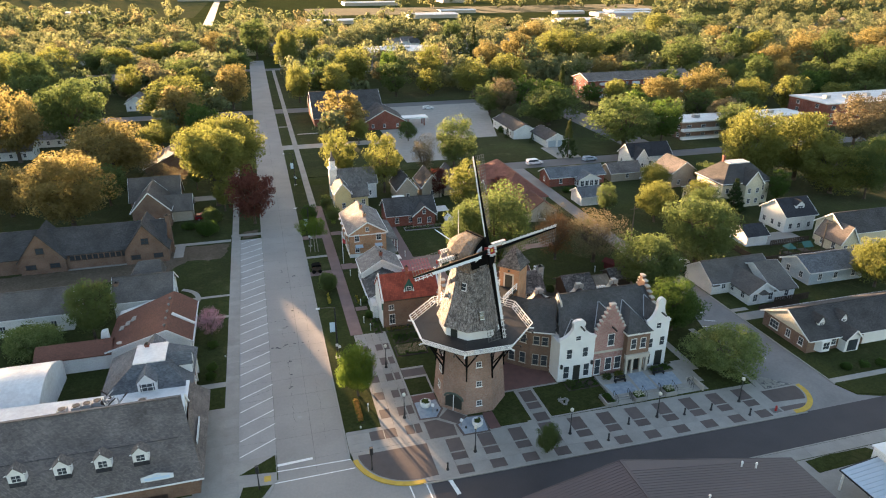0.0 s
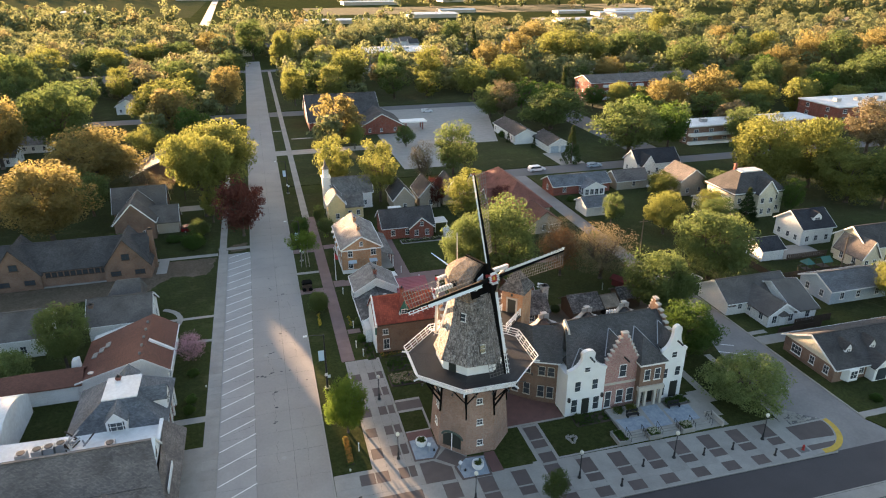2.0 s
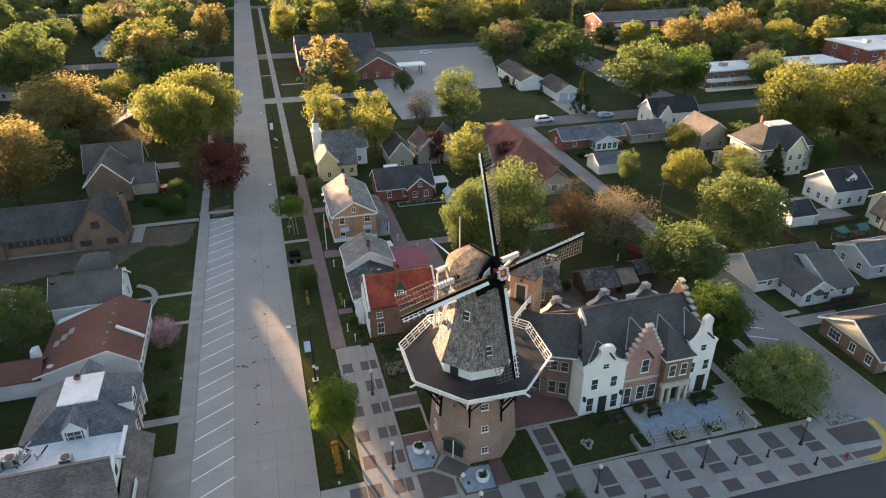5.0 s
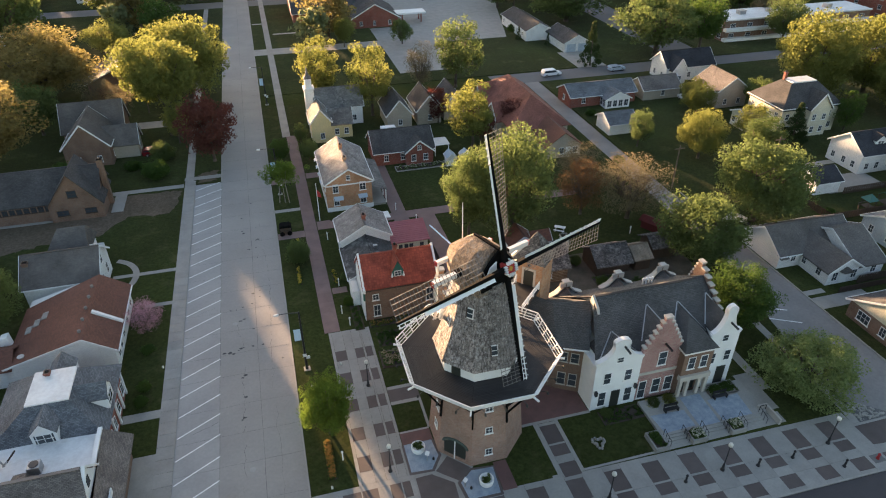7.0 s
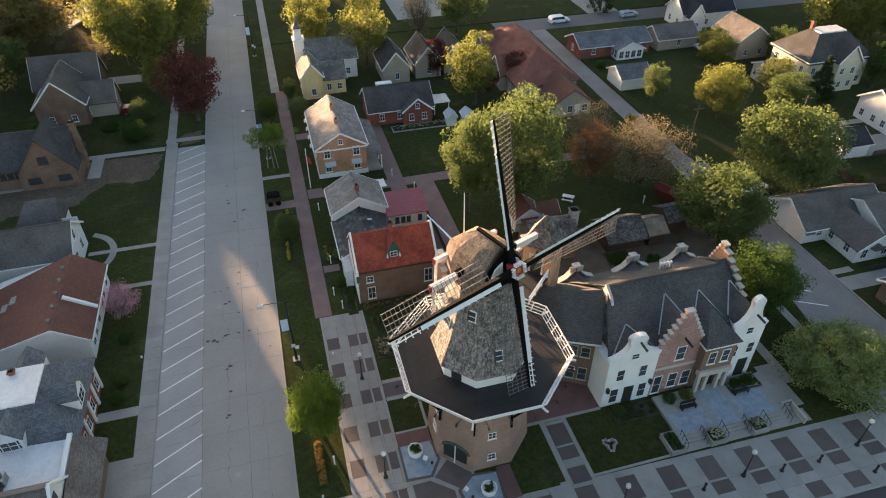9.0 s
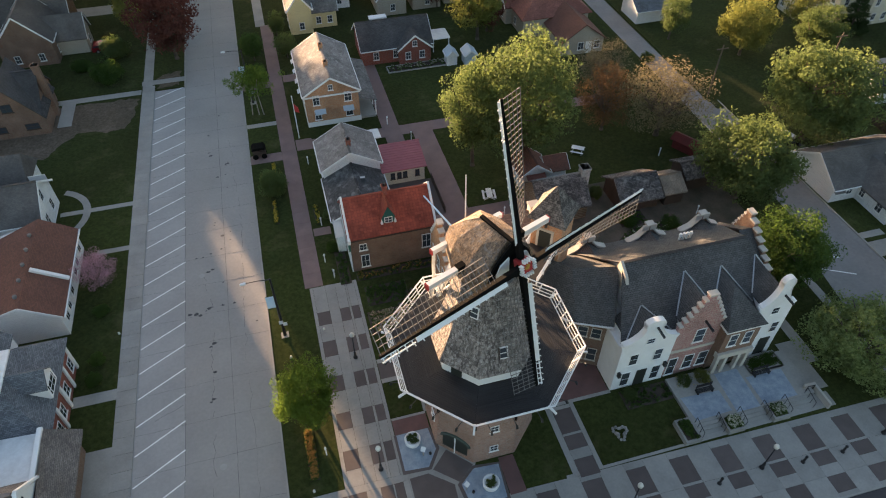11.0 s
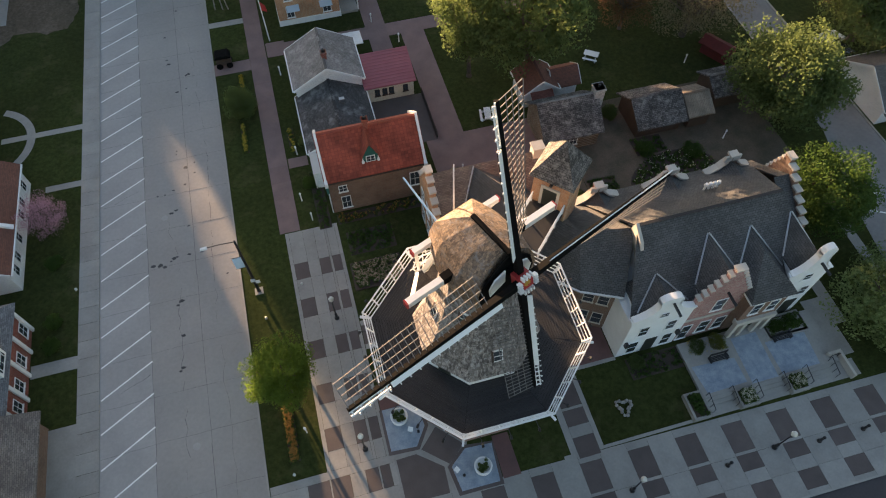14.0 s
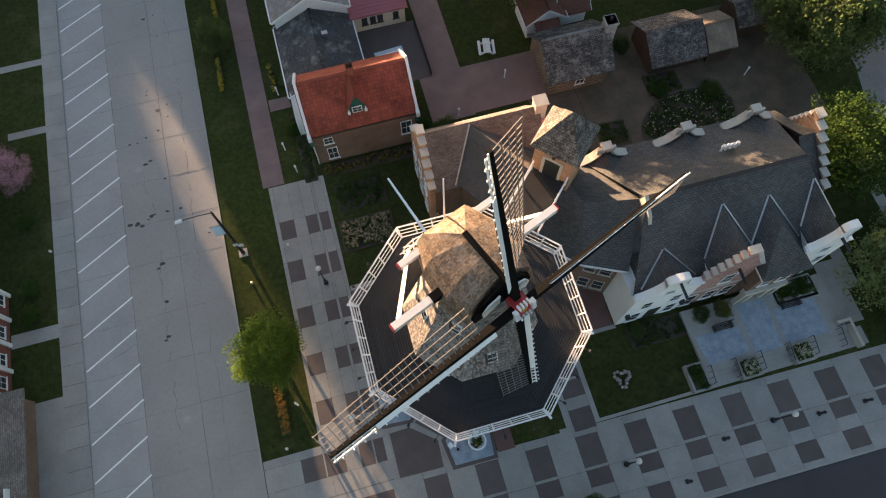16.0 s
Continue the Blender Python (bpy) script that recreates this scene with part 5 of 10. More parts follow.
def house(name, label, x0, x1, y0, y1, eave, ridge, axis, wall, roof, sides=None, floors=1, over=0.45, trim=True, category="house", z0=0.0, frame="paint_white", chim=(), door=None, hip=False, flat=0.0):
    h = thing(name, label, category)
    if hip:
        part("wall", Geo().box(x0, x1, y0, y1, z0, eave), M[wall], h)
        part("roof", roof_hip(x0, x1, y0, y1, eave - 0.1, ridge, over, flat=flat), M[roof], h)
        part("fascia", Geo().box(x0 - over * 0.9, x1 + over * 0.9, y0 - over * 0.9, y1 + over * 0.9, eave - 0.45, eave - 0.28), M["paint_white"], h)
    else:
        part("wall", walls_gable(x0, x1, y0, y1, z0, eave, ridge, axis), M[wall], h)
        part("roof", roof_gable(x0, x1, y0, y1, eave, ridge, axis, over), M[roof], h)
        rc = Geo()
        if axis == "x":
            rc.beam((x0 - 0.3, (y0 + y1) / 2, ridge + 0.22), (x1 + 0.3, (y0 + y1) / 2, ridge + 0.22), 0.3, 0.06)
        else:
            rc.beam(((x0 + x1) / 2, y0 - 0.3, ridge + 0.22), ((x0 + x1) / 2, y1 + 0.3, ridge + 0.22), 0.3, 0.06)
        part("ridge_cap", rc, M[roof], h)
        if trim:
            [part("rake_board", q, M["paint_white"], h) for q in rakes(x0, x1, y0, y1, eave, ridge, axis, over)]
            if axis == "x":
                k = (ridge - eave) / ((y1 - y0) / 2)
                for yy in (y0 - over - 0.07, y1 + over + 0.07):
                    part("gutter", Geo().beam((x0 - 0.3, yy, eave - k * over + 0.1), (x1 + 0.3, yy, eave - k * over + 0.1), 0.12, 0.12), M["paint_white"], h)
            else:
                k = (ridge - eave) / ((x1 - x0) / 2)
                for xx in (x0 - over - 0.07, x1 + over + 0.07):
                    part("gutter", Geo().beam((xx, y0 - 0.3, eave - k * over + 0.1), (xx, y1 + 0.3, eave - k * over + 0.1), 0.12, 0.12), M["paint_white"], h)
    if sides:
        wall_windows(h, x0, x1, y0, y1, eave, z0, sides, floors, frame=frame)
    for c in chim:
        chimney(h, *c)
    if door:
        front_door(h, *door)
    return h


def wing(h, x0, x1, y0, y1, eave, ridge, axis, wall, roof, over=0.35, sides=None, floors=1, trim=True, z0=0.0):
    """A further block of the same house."""
    part("wall", walls_gable(x0, x1, y0, y1, z0, eave, ridge, axis), M[wall], h)
    part("roof", roof_gable(x0, x1, y0, y1, eave, ridge, axis, over), M[roof], h)
    if trim:
        [part("rake_board", q, M["paint_white"], h) for q in rakes(x0, x1, y0, y1, eave, ridge, axis, over)]
    if sides:
        wall_windows(h, x0, x1, y0, y1, eave, z0, sides, floors)


def porch(h, x0, x1, y0, y1, z, roof="shingle_grey", posts=4, axis="y"):
    part("porch_floor", Geo().box(x0, x1, y0, y1, 0.0, 0.45), M["sidewalk"], h)
    part("porch_roof", Geo().box(x0 - 0.2, x1 + 0.2, y0 - 0.2, y1 + 0.2, z, z + 0.2), M[roof], h)
    for k in range(posts):
        t = k / max(1, posts - 1)
        for xx, yy in (((x1 - 0.15, y0 + 0.15 + (y1 - y0 - 0.3) * t),) if axis == "y" else ((x0 + 0.15 + (x1 - x0 - 0.3) * t, y0 + 0.15),)):
            part("porch_post", Geo().box(xx - 0.08, xx + 0.08, yy - 0.08, yy + 0.08, 0.45, z), M["paint_white"], h)


# -- the historical village, east of the street --
h = house("brick_house", "brick cottage with a bright red tile roof and white gable edges", 17.0, 26.9, 98.7, 105.4, 5.4, 8.5, "x", "brick_brown", "clay_tile", {"S": 0}, 2, over=0.2, trim=False)
for xx in (16.85, 27.05):
    gw = Geo().slab([(98.35, 5.25), (102.05, 8.7), (105.75, 5.25), (105.75, 5.62), (102.05, 9.1), (98.35, 5.62)], (xx + 0.12, 0, 0), (0, 1, 0), (0, 0, 1), (1, 0, 0), 0.24)
    part("gable_coping", gw, M["paint_white"], h, "white gable coping")
    part("coping_end", Geo().box(xx - 0.16, xx + 0.16, 98.1, 98.6, 5.15, 5.7), M["paint_white"], h)
    part("corner_board", Geo().box(xx - 0.13, xx + 0.13, 98.6, 98.72, 3.6, 5.2), M["green_paint"], h)
part("gutter", Geo().box(16.9, 27.0, 98.42, 98.54, 5.12, 5.28), M["dark_wood"], h)
part("gable_face", Geo().slab([(98.7, 0.1), (105.4, 0.1), (105.4, 5.4), (102.05, 8.5), (98.7, 5.4)], (16.94, 0, 0), (0, 1, 0), (0, 0, 1), (1, 0, 0), 0.1), M["paint_white"], h, "white painted gable wall")
window(h, 18.4, 98.7, 3.4, 0.9, 1.0, 0)
window(h, 18.5, 98.7, 0.7, 1.0, 1.9, 0)
window(h, 25.9, 98.7, 2.0, 1.1, 2.1, 0)
d = dormer(h, 21.7, 99.45, 6.15, 1.5, 1.1, 2.4, 0, "green_paint", "clay_tile", 1.0)
for sx in (-1, 1):
    part("scroll_foot", Geo().lathe([(0.04, 0.0), (0.15, 0.08), (0.14, 0.25), (0.06, 0.55), (0.02, 0.75)], 8, (sx * 0.78, -0.02)), M["paint_white"], d)
chimney(h, 21.9, 102.0, 8.2, 9.7, "brick_red", 0.5)

h = house("dark_roofed_house", "low house with a worn dark shingle roof", 15.9, 23.4, 105.8, 114.0, 2.4, 4.3, "y", "siding_white", "shingle_patchy", {"W": 3}, 1, over=0.3)
part("vent", Geo().box(20.3, 20.9, 110.4, 110.8, 3.9, 4.5), M["steel"], h)
part("lean_to", Geo().slab([(102.4, 0), (105.8, 0), (105.8, 2.6), (102.4, 2.6)], (16.75, 0, 0), (0, 1, 0), (0, 0, 1), (1, 0, 0), 1.0), M["siding_white"], h, "white side passage")
h = house("white_house", "white clapboard house with a worn grey shingle roof", 15.9, 23.5, 114.0, 120.4, 3.9, 6.1, "y", "siding_white", "shingle_worn", {"W": 3, "N": 2}, 1, over=0.3, chim=((19.8, 115.6, 5.8, 7.1, "brick_red", 0.55),))
part("awning", Geo().hull8([(18, 120.6, 2.9), (25, 120.6, 2.9), (25, 123.4, 2.5), (18, 123.4, 2.5), (18, 120.6, 3.0), (25, 120.6, 3.0), (25, 123.4, 2.6), (18, 123.4, 2.6)]), M["roof_white"], h, "white sheet porch roof")
h = thing("annex", "cream annex with a pinkish ribbed metal roof", "annex")
part("wall", Geo().slab([(113.4, 0), (117.6, 0), (117.6, 3.5), (113.4, 2.5)], (29.4, 0, 0), (0, 1, 0), (0, 0, 1), (1, 0, 0), 5.8), M["siding_cream"], h)
part("roof", Geo().hull8([(23.5, 113.1, 2.45), (29.7, 113.1, 2.45), (29.7, 117.9, 3.58), (23.5, 117.9, 3.58), (23.5, 113.1, 2.55), (29.7, 113.1, 2.55), (29.7, 117.9, 3.68), (23.5, 117.9, 3.68)]), M["metal_pink"], h)
for k in range(12):
    yy = 113.2 + 0.41 * k
    zz = 2.57 + (yy - 113.1) * 1.13 / 4.8
    part("roof_rib", Geo().beam((23.5, yy, zz), (29.7, yy, zz), 0.07, 0.09), M["metal_pink"], h)
for k, xx in enumerate((25.0, 25.9, 26.7, 28.4)):
    window(h, xx, 113.4, 1.0, 0.6, 1.0, 0, "dark_wood")
structure("terrace", Geo().box(23.5, 30.2, 105.7, 113.3, 0.0, 0.17), M["paver_dark"], "dark brick yard between two cottages")
t = thing("yard_table", "pale covered table in the brick yard", "table", at=pose(26.6, 108.9, 0.17, 0, 0, 4))
part("top", Geo().box(-1.5, 1.5, -0.65, 0.65, 0.86, 0.94), M["metal_blue"], t)
part("runner", Geo().box(-1.4, 1.4, -0.2, 0.2, 0.944, 0.96), M["paint_white"], t)
for sx in (-1.35, 1.35):
    for sy in (-0.5, 0.5):
        part("leg", Geo().box(sx - 0.05, sx + 0.05, sy - 0.05, sy + 0.05, 0, 0.86), M["dark_wood"], t)
fence = thing("yard_fence", "dark board fence along the brick yard", "fence")
for k in range(20):
    part("board", Geo().box(30.2, 30.25, 105.8 + 0.37 * k, 106.12 + 0.37 * k, 0.1, 1.25 + 0.02 * (k % 3)), M["dark_wood"], fence)
h = house("brick_house", "two-storey orange brick house with a worn grey roof", 15.7, 23.6, 130.0, 143.6, 5.5, 7.9, "y", "brick_orange", "shingle_worn", {"W": 4}, 2, over=0.35, chim=((19.6, 133.4, 7.4, 8.7, "brick_orange", 0.6), (19.6, 138.6, 7.4, 8.8, "brick_orange", 0.6)))
window(h, 19.6, 130.0, 5.9, 0.7, 0.9, 0)
for zz in (1.2, 3.7):
    window(h, 17.3, 130.0, zz, 1.0, 1.6, 0)
    window(h, 22.0, 130.0, zz, 1.1, 1.6, 0)
part("cornice", Geo().box(15.5, 23.8, 129.66, 129.78, 5.1, 5.3), M["paint_white"], h)
for k in range(4):
    part("wall_awning", Geo().hull8([(14.9, 131.6 + 3 * k, 5.0), (15.7, 131.6 + 3 * k, 5.5), (15.7, 132.8 + 3 * k, 5.5), (14.9, 132.8 + 3 * k, 5.0), (14.9, 131.6 + 3 * k, 5.06), (15.7, 131.6 + 3 * k, 5.56), (15.7, 132.8 + 3 * k, 5.56), (14.9, 132.8 + 3 * k, 5.06)]), M["metal_blue"], h)
part("foundation", Geo().box(15.6, 23.7, 129.9, 143.7, 0, 0.9), M["paint_white"], h, "white painted foundation")
for xx in (17.7, 21.9):
    part("awning", Geo().hull8([(xx - 0.8, 129.2, 2.5), (xx + 0.8, 129.2, 2.5), (xx + 0.8, 130, 2.9), (xx - 0.8, 130, 2.9), (xx - 0.8, 129.2, 2.56), (xx + 0.8, 129.2, 2.56), (xx + 0.8, 130, 2.96), (xx - 0.8, 130, 2.96)]), M["metal_blue"], h)
part("porch_floor", Geo().box(23.7, 26.0, 130.2, 142.0, 0.0, 0.5), M["sidewalk"], h)
part("porch_roof", Geo().hull8([(23.6, 129.9, 4.0), (26.3, 129.9, 3.1), (26.3, 142.2, 3.1), (23.6, 142.2, 4.0), (23.6, 129.9, 4.15), (26.3, 129.9, 3.25), (26.3, 142.2, 3.25), (23.6, 142.2, 4.15)]), M["shingle_grey"], h, "sloping grey porch roof")
part("porch_beam", Geo().box(25.95, 26.15, 130.0, 142.1, 2.9, 3.1), M["paint_white"], h)
for k in range(5):
    part("porch_post", Geo().box(25.96, 26.12, 130.1 + 2.9 * k, 130.26 + 2.9 * k, 0.5, 2.95), M["paint_white"], h)
h = house("yellow_house", "pale yellow clapboard house with a grey roof", 16.3, 20.4, 160.0, 166.5, 4.8, 7.4, "y", "siding_yellow", "shingle_grey", {"S": 1, "W": 2}, 2, over=0.3)
wing(h, 20.4, 25.0, 161.6, 166.2, 3.4, 5.8, "x", "siding_yellow", "shingle_grey", sides={"S": 2})
h = house("chapel", "white wooden chapel with a square stepped tower", 18.3, 28.5, 168.6, 176.0, 4.4, 7.6, "x", "siding_white", "shingle_grey", {"S": 3}, 1, over=0.35)
tw = part("tower", Geo().box(16.3, 18.3, 170.6, 173.0, 0, 8.2), M["siding_white"], h, "white square chapel tower")
part("belfry", Geo().box(16.6, 18.0, 170.95, 172.65, 8.2, 10.4), M["siding_white"], tw)
part("belfry_roof", Geo().lathe([(1.25, 10.4), (0.5, 11.2), (0.06, 13.0)], 4, (17.3, 171.8), math.pi / 4), M["shingle_grey"], tw)
part("belfry_ledge", Geo().box(16.1, 18.5, 170.4, 173.2, 8.15, 8.4), M["paint_white"], tw)
h = house("red_brick_house", "red brick bungalow with a dark roof and white gable", 26.9, 38.8, 145.6, 153.4, 3.1, 5.9, "x", "brick_red", "shingle_dark", {"S": 3, "E": 2}, 1, over=0.5)
wing(h, 33.0, 38.4, 144.4, 149, 2.9, 5.1, "y", "brick_red", "shingle_dark", sides={"S": 2})
window(h, 35.7, 144.4, 3.2, 0.8, 1.0, 0)
part("carport_roof", Geo().box(39.0, 42.6, 146.8, 150.4, 2.5, 2.65), M["roof_white"], h, "pale flat carport roof")
for xx in (39.6, 42.4):
    part("carport_post", Geo().box(xx - 0.06, xx + 0.06, 147.0, 147.12, 0.1, 2.5), M["paint_white"], h)
part("sky_window", Geo().box(29.4, 32.4, 150.9, 152.2, 5.3, 5.75), M["roof_white"], h)
h = house("garden_shed", "small white garden shed", 40.6, 42.4, 141.8, 143.6, 1.9, 2.7, "y", "siding_white", "metal_blue", None, 1, over=0.1, category="shed")
h = house("garden_shed", "small white garden shed", 43.6, 45.6, 141.2, 143.2, 1.9, 2.7, "y", "siding_blue", "metal_blue", None, 1, over=0.1, category="shed")
h = house("red_roofed_hall", "large hall with a faded red shingle roof", 56.4, 68.8, 147.6, 174.0, 4.0, 8.4, "y", "siding_tan", "shingle_red", {"W": 4, "E": 5}, 1, over=0.5, hip=True)
wing(h, 55.2, 62.0, 153.6, 160.2, 3.4, 6.3, "x", "siding_tan", "shingle_red", 0.3, {"W": 2})
wing(h, 55.6, 62.0, 165.0, 172.0, 3.4, 6.8, "x", "siding_tan", "shingle_red", 0.3, {"W": 2})
wing(h, 60.6, 68.2, 139.6, 148.2, 2.7, 5.4, "y", "siding_tan", "shingle_rust", 0.35, {"E": 2}, 1, False)
for xx in (64.0, 67.0):
    window(h, xx, 139.6, 0.9, 1.1, 1.4, 0)
front_door(h, 65.5, 139.6, 0, 0.15, "paint_white")
for k, xx in enumerate((33.0, 40.0, 46.5)):
    h = house("row_house", "small gambrel-like house with pale gable", xx, xx + 5.5, 163.0 + k * 1.0, 172.0 + k, 3.4, 6.6, "y", "siding_tan", "shingle_dark", {"S": 1}, 1, over=0.3)
# old cabins and shelters in the garden
h = house("log_cabin", "old log cabin with a mossy shingle roof and stone chimney", 41.0, 47.4, 100.2, 105.8, 2.8, 5.2, "x", "log_wall", "shingle_old", {"S": 1}, 1, over=0.5, trim=False)
chimney(h, 47.7, 103.0, 0, 6.2, "stone_rock", 1.1)
h = house("garden_shelter", "open garden shelter with a weathered shingle roof", 52.0, 57.4, 99.8, 104.6, 2.3, 3.8, "x", "dark_wood", "shingle_old", None, 1, over=0.7, trim=False, category="shelter")
h = house("garden_shelter", "small shelter with pale roof boards", 58.3, 60.8, 99.6, 103.8, 2.1, 3.3, "x", "dark_wood", "shingle_tan", None, 1, over=0.3, trim=False, category="shelter")
h = house("old_barn", "small wooden barn with a weathered board roof", 62.4, 66.4, 101.6, 105.4, 2.3, 3.4, "x", "dark_wood", "shingle_old", None, 1, over=0.4, trim=False, category="barn")
h = house("white_cottage", "small white cottage with a red ribbed roof", 41.2, 45.2, 107.7, 111.4, 2.4, 3.9, "y", "siding_white", "shingle_rust", None, 1, over=0.3)
part("awning", Geo().hull8([(41.9, 106.7, 1.9), (44.6, 106.7, 1.9), (44.6, 107.7, 2.3), (41.9, 107.7, 2.3), (41.9, 106.7, 1.96), (44.6, 106.7, 1.96), (44.6, 107.7, 2.36), (41.9, 107.7, 2.36)]), M["shingle_red"], h)
part("hatch", Geo().box(42.2, 44.3, 107.62, 107.72, 0.9, 1.9), M["door_dark"], h)
wing(h, 45.2, 48.0, 108.3, 111.2, 2.1, 3.2, "x", "siding_white", "shingle_rust")

sh = thing("red_shed", "low dark red boarded shed in the garden", "shed")
part("wall", Geo().slab([(-1.0, 0.1), (1.0, 0.1), (1.0, 1.5), (0.0, 2.0), (-1.0, 1.5)], (68.4, 108.2, 0), (0.87, 0.5, 0), (0, 0, 1), (0.5, -0.87, 0), 3.6), M["barn_red"], sh)
for s_ in (-1, 1):
    part("roof", Geo().slab([(0.0, 2.02), (s_ * 1.2, 1.42), (s_ * 1.2, 1.52), (0.0, 2.14)][::s_], (68.32, 108.34, 0), (0.87, 0.5, 0), (0, 0, 1), (0.5, -0.87, 0), 3.9), M["barn_red"], sh, "dark red board roof")
part("door", Geo().slab([(-0.4, 0.12), (0.4, 0.12), (0.4, 1.35), (-0.4, 1.35)], (70.2, 105.07, 0), (0.87, 0.5, 0), (0, 0, 1), (0.5, -0.87, 0), 0.05), M["dark_wood"], sh)

# -- west of the street --
W = thing("dormered_hall", "large restaurant building with brown shingles and white dormers", "building")
part("wall", Geo().box(-60, -11.4, 66.1, 82.6, 0, 2.9), M["brick_brown"], W)
g2 = Geo()
g2.hull8([(-61, 65.1, 3.0), (-10.7, 65.1, 3.0), (-13.2, 74.9, 8.0), (-61, 74.9, 8.0), (-61, 65.1, 3.2), (-10.7, 65.1, 3.2), (-13.2, 74.9, 8.2), (-61, 74.9, 8.2)])
part("roof", g2, M["shingle_brown"], W, "brown shingle roof")
part("east_slope", Geo().hull8([(-10.68, 65.2, 2.9), (-10.68, 83.1, 2.9), (-13.1, 82.4, 5.2), (-12.5, 71.2, 5.2), (-10.68, 65.2, 3.1), (-10.68, 83.1, 3.1), (-13.1, 82.4, 5.4), (-12.5, 71.2, 5.4)]), M["shingle_brown"], W, "brown shingle hip slope")
part("north_slope", Geo().hull8([(-61, 75.0, 7.95), (-13.2, 75.0, 7.95), (-13.2, 77.6, 5.2), (-61, 77.6, 5.2), (-61, 75.0, 8.15), (-13.2, 75.0, 8.15), (-13.2, 77.6, 5.4), (-61, 77.6, 5.4)]), M["shingle_brown"], W, "brown shingle back slope")
part("back_gable", Geo().slab([(71.4, 5.1), (77.6, 5.1), (75.0, 8.1)], (-13.0, 0, 0), (0, 1, 0), (0, 0, 1), (1, 0, 0), 0.3), M["paint_white"], W, "white gable end")
for a, b in (((71.0, 5.1), (75.0, 8.3)), ((75.0, 8.3), (77.9, 5.2))):
    part("gable_board", Geo().beam((-12.9, a[0], a[1]), (-12.9, b[0], b[1]), 0.3, 0.22), M["paint_white"], W)
part("gable_window", Geo().box(-12.99, -12.93, 74.5, 75.3, 6.0, 7.0), M["glass"], W)
part("parapet", Geo().beam((-13.25, 77.2, 5.3), (-13.25, 82.5, 5.45), 0.42, 0.3), M["paint_white"], W, "white parapet coping")
part("ridge_cap", Geo().beam((-61, 74.95, 8.25), (-13.2, 74.95, 8.25), 0.35, 0.1), M["shingle_brown"], W)
part("seam", Geo().beam((-61, 70.0, 5.73), (-13, 70.0, 5.73), 0.05, 0.03), M["shingle_dark"], W)
for xx in (-17.4, -21.4, -25.6, -30.2, -35.0, -40.0):
    d = dormer(W, xx, 67.6, 4.9, 1.7, 1.25, 1.0, 0, "paint_white", "shingle_brown", 0.5)
    part("apron", Geo().hull8([(-0.85, -0.08, -0.75), (0.85, -0.08, -0.75), (0.85, 0.3, -0.75), (-0.85, 0.3, -0.75), (-0.82, -0.03, 0.1), (0.82, -0.03, 0.1), (0.82, 0.3, 0.1), (-0.82, 0.3, 0.1)]), M["shingle_black"], d)
    for sx in (-1, 1):
        part("eave_tip", Geo().tube((sx * 0.85, -0.1, 1.28), (sx * 1.12, -0.1, 1.22), 0.09, 0.03, 5), M["paint_white"], d)
    part("finial", Geo().tube((0, -0.05, 1.95), (0, -0.05, 2.4), 0.06, 0.02, 5), M["paint_white"], d)
sg = part("sign", Geo().slab([(-1.75, 0.05), (-1.1, 0.0), (1.1, 0.0), (1.75, 0.05), (1.75, 0.55), (1.0, 0.7), (0, 0.88), (-1.0, 0.7), (-1.75, 0.55)], (-15.6, 65.3, 3.75), (1, 0, 0), (0, 0.3, 0.954), (0, -0.954, 0.3), 0.1), M["sign_white"], W, "white shaped name board")
part("sign_band", Geo().slab([(-1.35, 0.16), (1.35, 0.16), (1.35, 0.44), (-1.35, 0.44)], (-15.6, 65.27, 3.76), (1, 0, 0), (0, 0.3, 0.954), (0, -0.954, 0.3), 0.02), M["banner_blue"], sg)
for k in range(3):
    part("sign_mark", Geo().slab([(-0.45 + 0.33 * k, 0.53), (-0.25 + 0.33 * k, 0.53), (-0.25 + 0.33 * k, 0.65), (-0.45 + 0.33 * k, 0.65)], (-15.6, 65.27, 3.76), (1, 0, 0), (0, 0.3, 0.954), (0, -0.954, 0.3), 0.02), M["banner_blue"], sg)
part("side_sign", Geo().box(-11.6, -11.48, 70.4, 75.2, 3.95, 4.6), M["sign_white"], W, "long white name board")
part("gutter", Geo().beam((-61, 65.02, 3.05), (-10.6, 65.02, 3.05), 0.14, 0.14), M["paint_white"], W)
part("bench_shelf", Geo().box(-18.2, -15.0, 65.3, 65.9, 0.2, 1.0), M["dark_wood"], W)
part("flat_roof", Geo().hull8([(-48, 77.0, 4.3), (-13.4, 77.0, 4.3), (-13.4, 82.6, 4.3), (-48, 84.5, 4.3), (-48, 77.0, 4.75), (-13.4, 77.0, 5.1), (-13.4, 82.6, 4.65), (-48, 84.5, 4.45)]), M["roof_white"], W, "white membrane roof")
part("back_wall", Geo().box(-47.8, -13.6, 82.0, 82.5, 0, 4.35), M["siding_white"], W)
part("roof_hump", Geo().hull8([(-20.6, 76.6, 5.0), (-18.2, 76.6, 5.0), (-18.2, 78.8, 5.0), (-20.6, 78.8, 5.0), (-20.0, 76.6, 6.4), (-18.8, 76.6, 6.4), (-19.3, 78.6, 5.3), (-19.5, 78.6, 5.3)]), M["shingle_brown"], W)
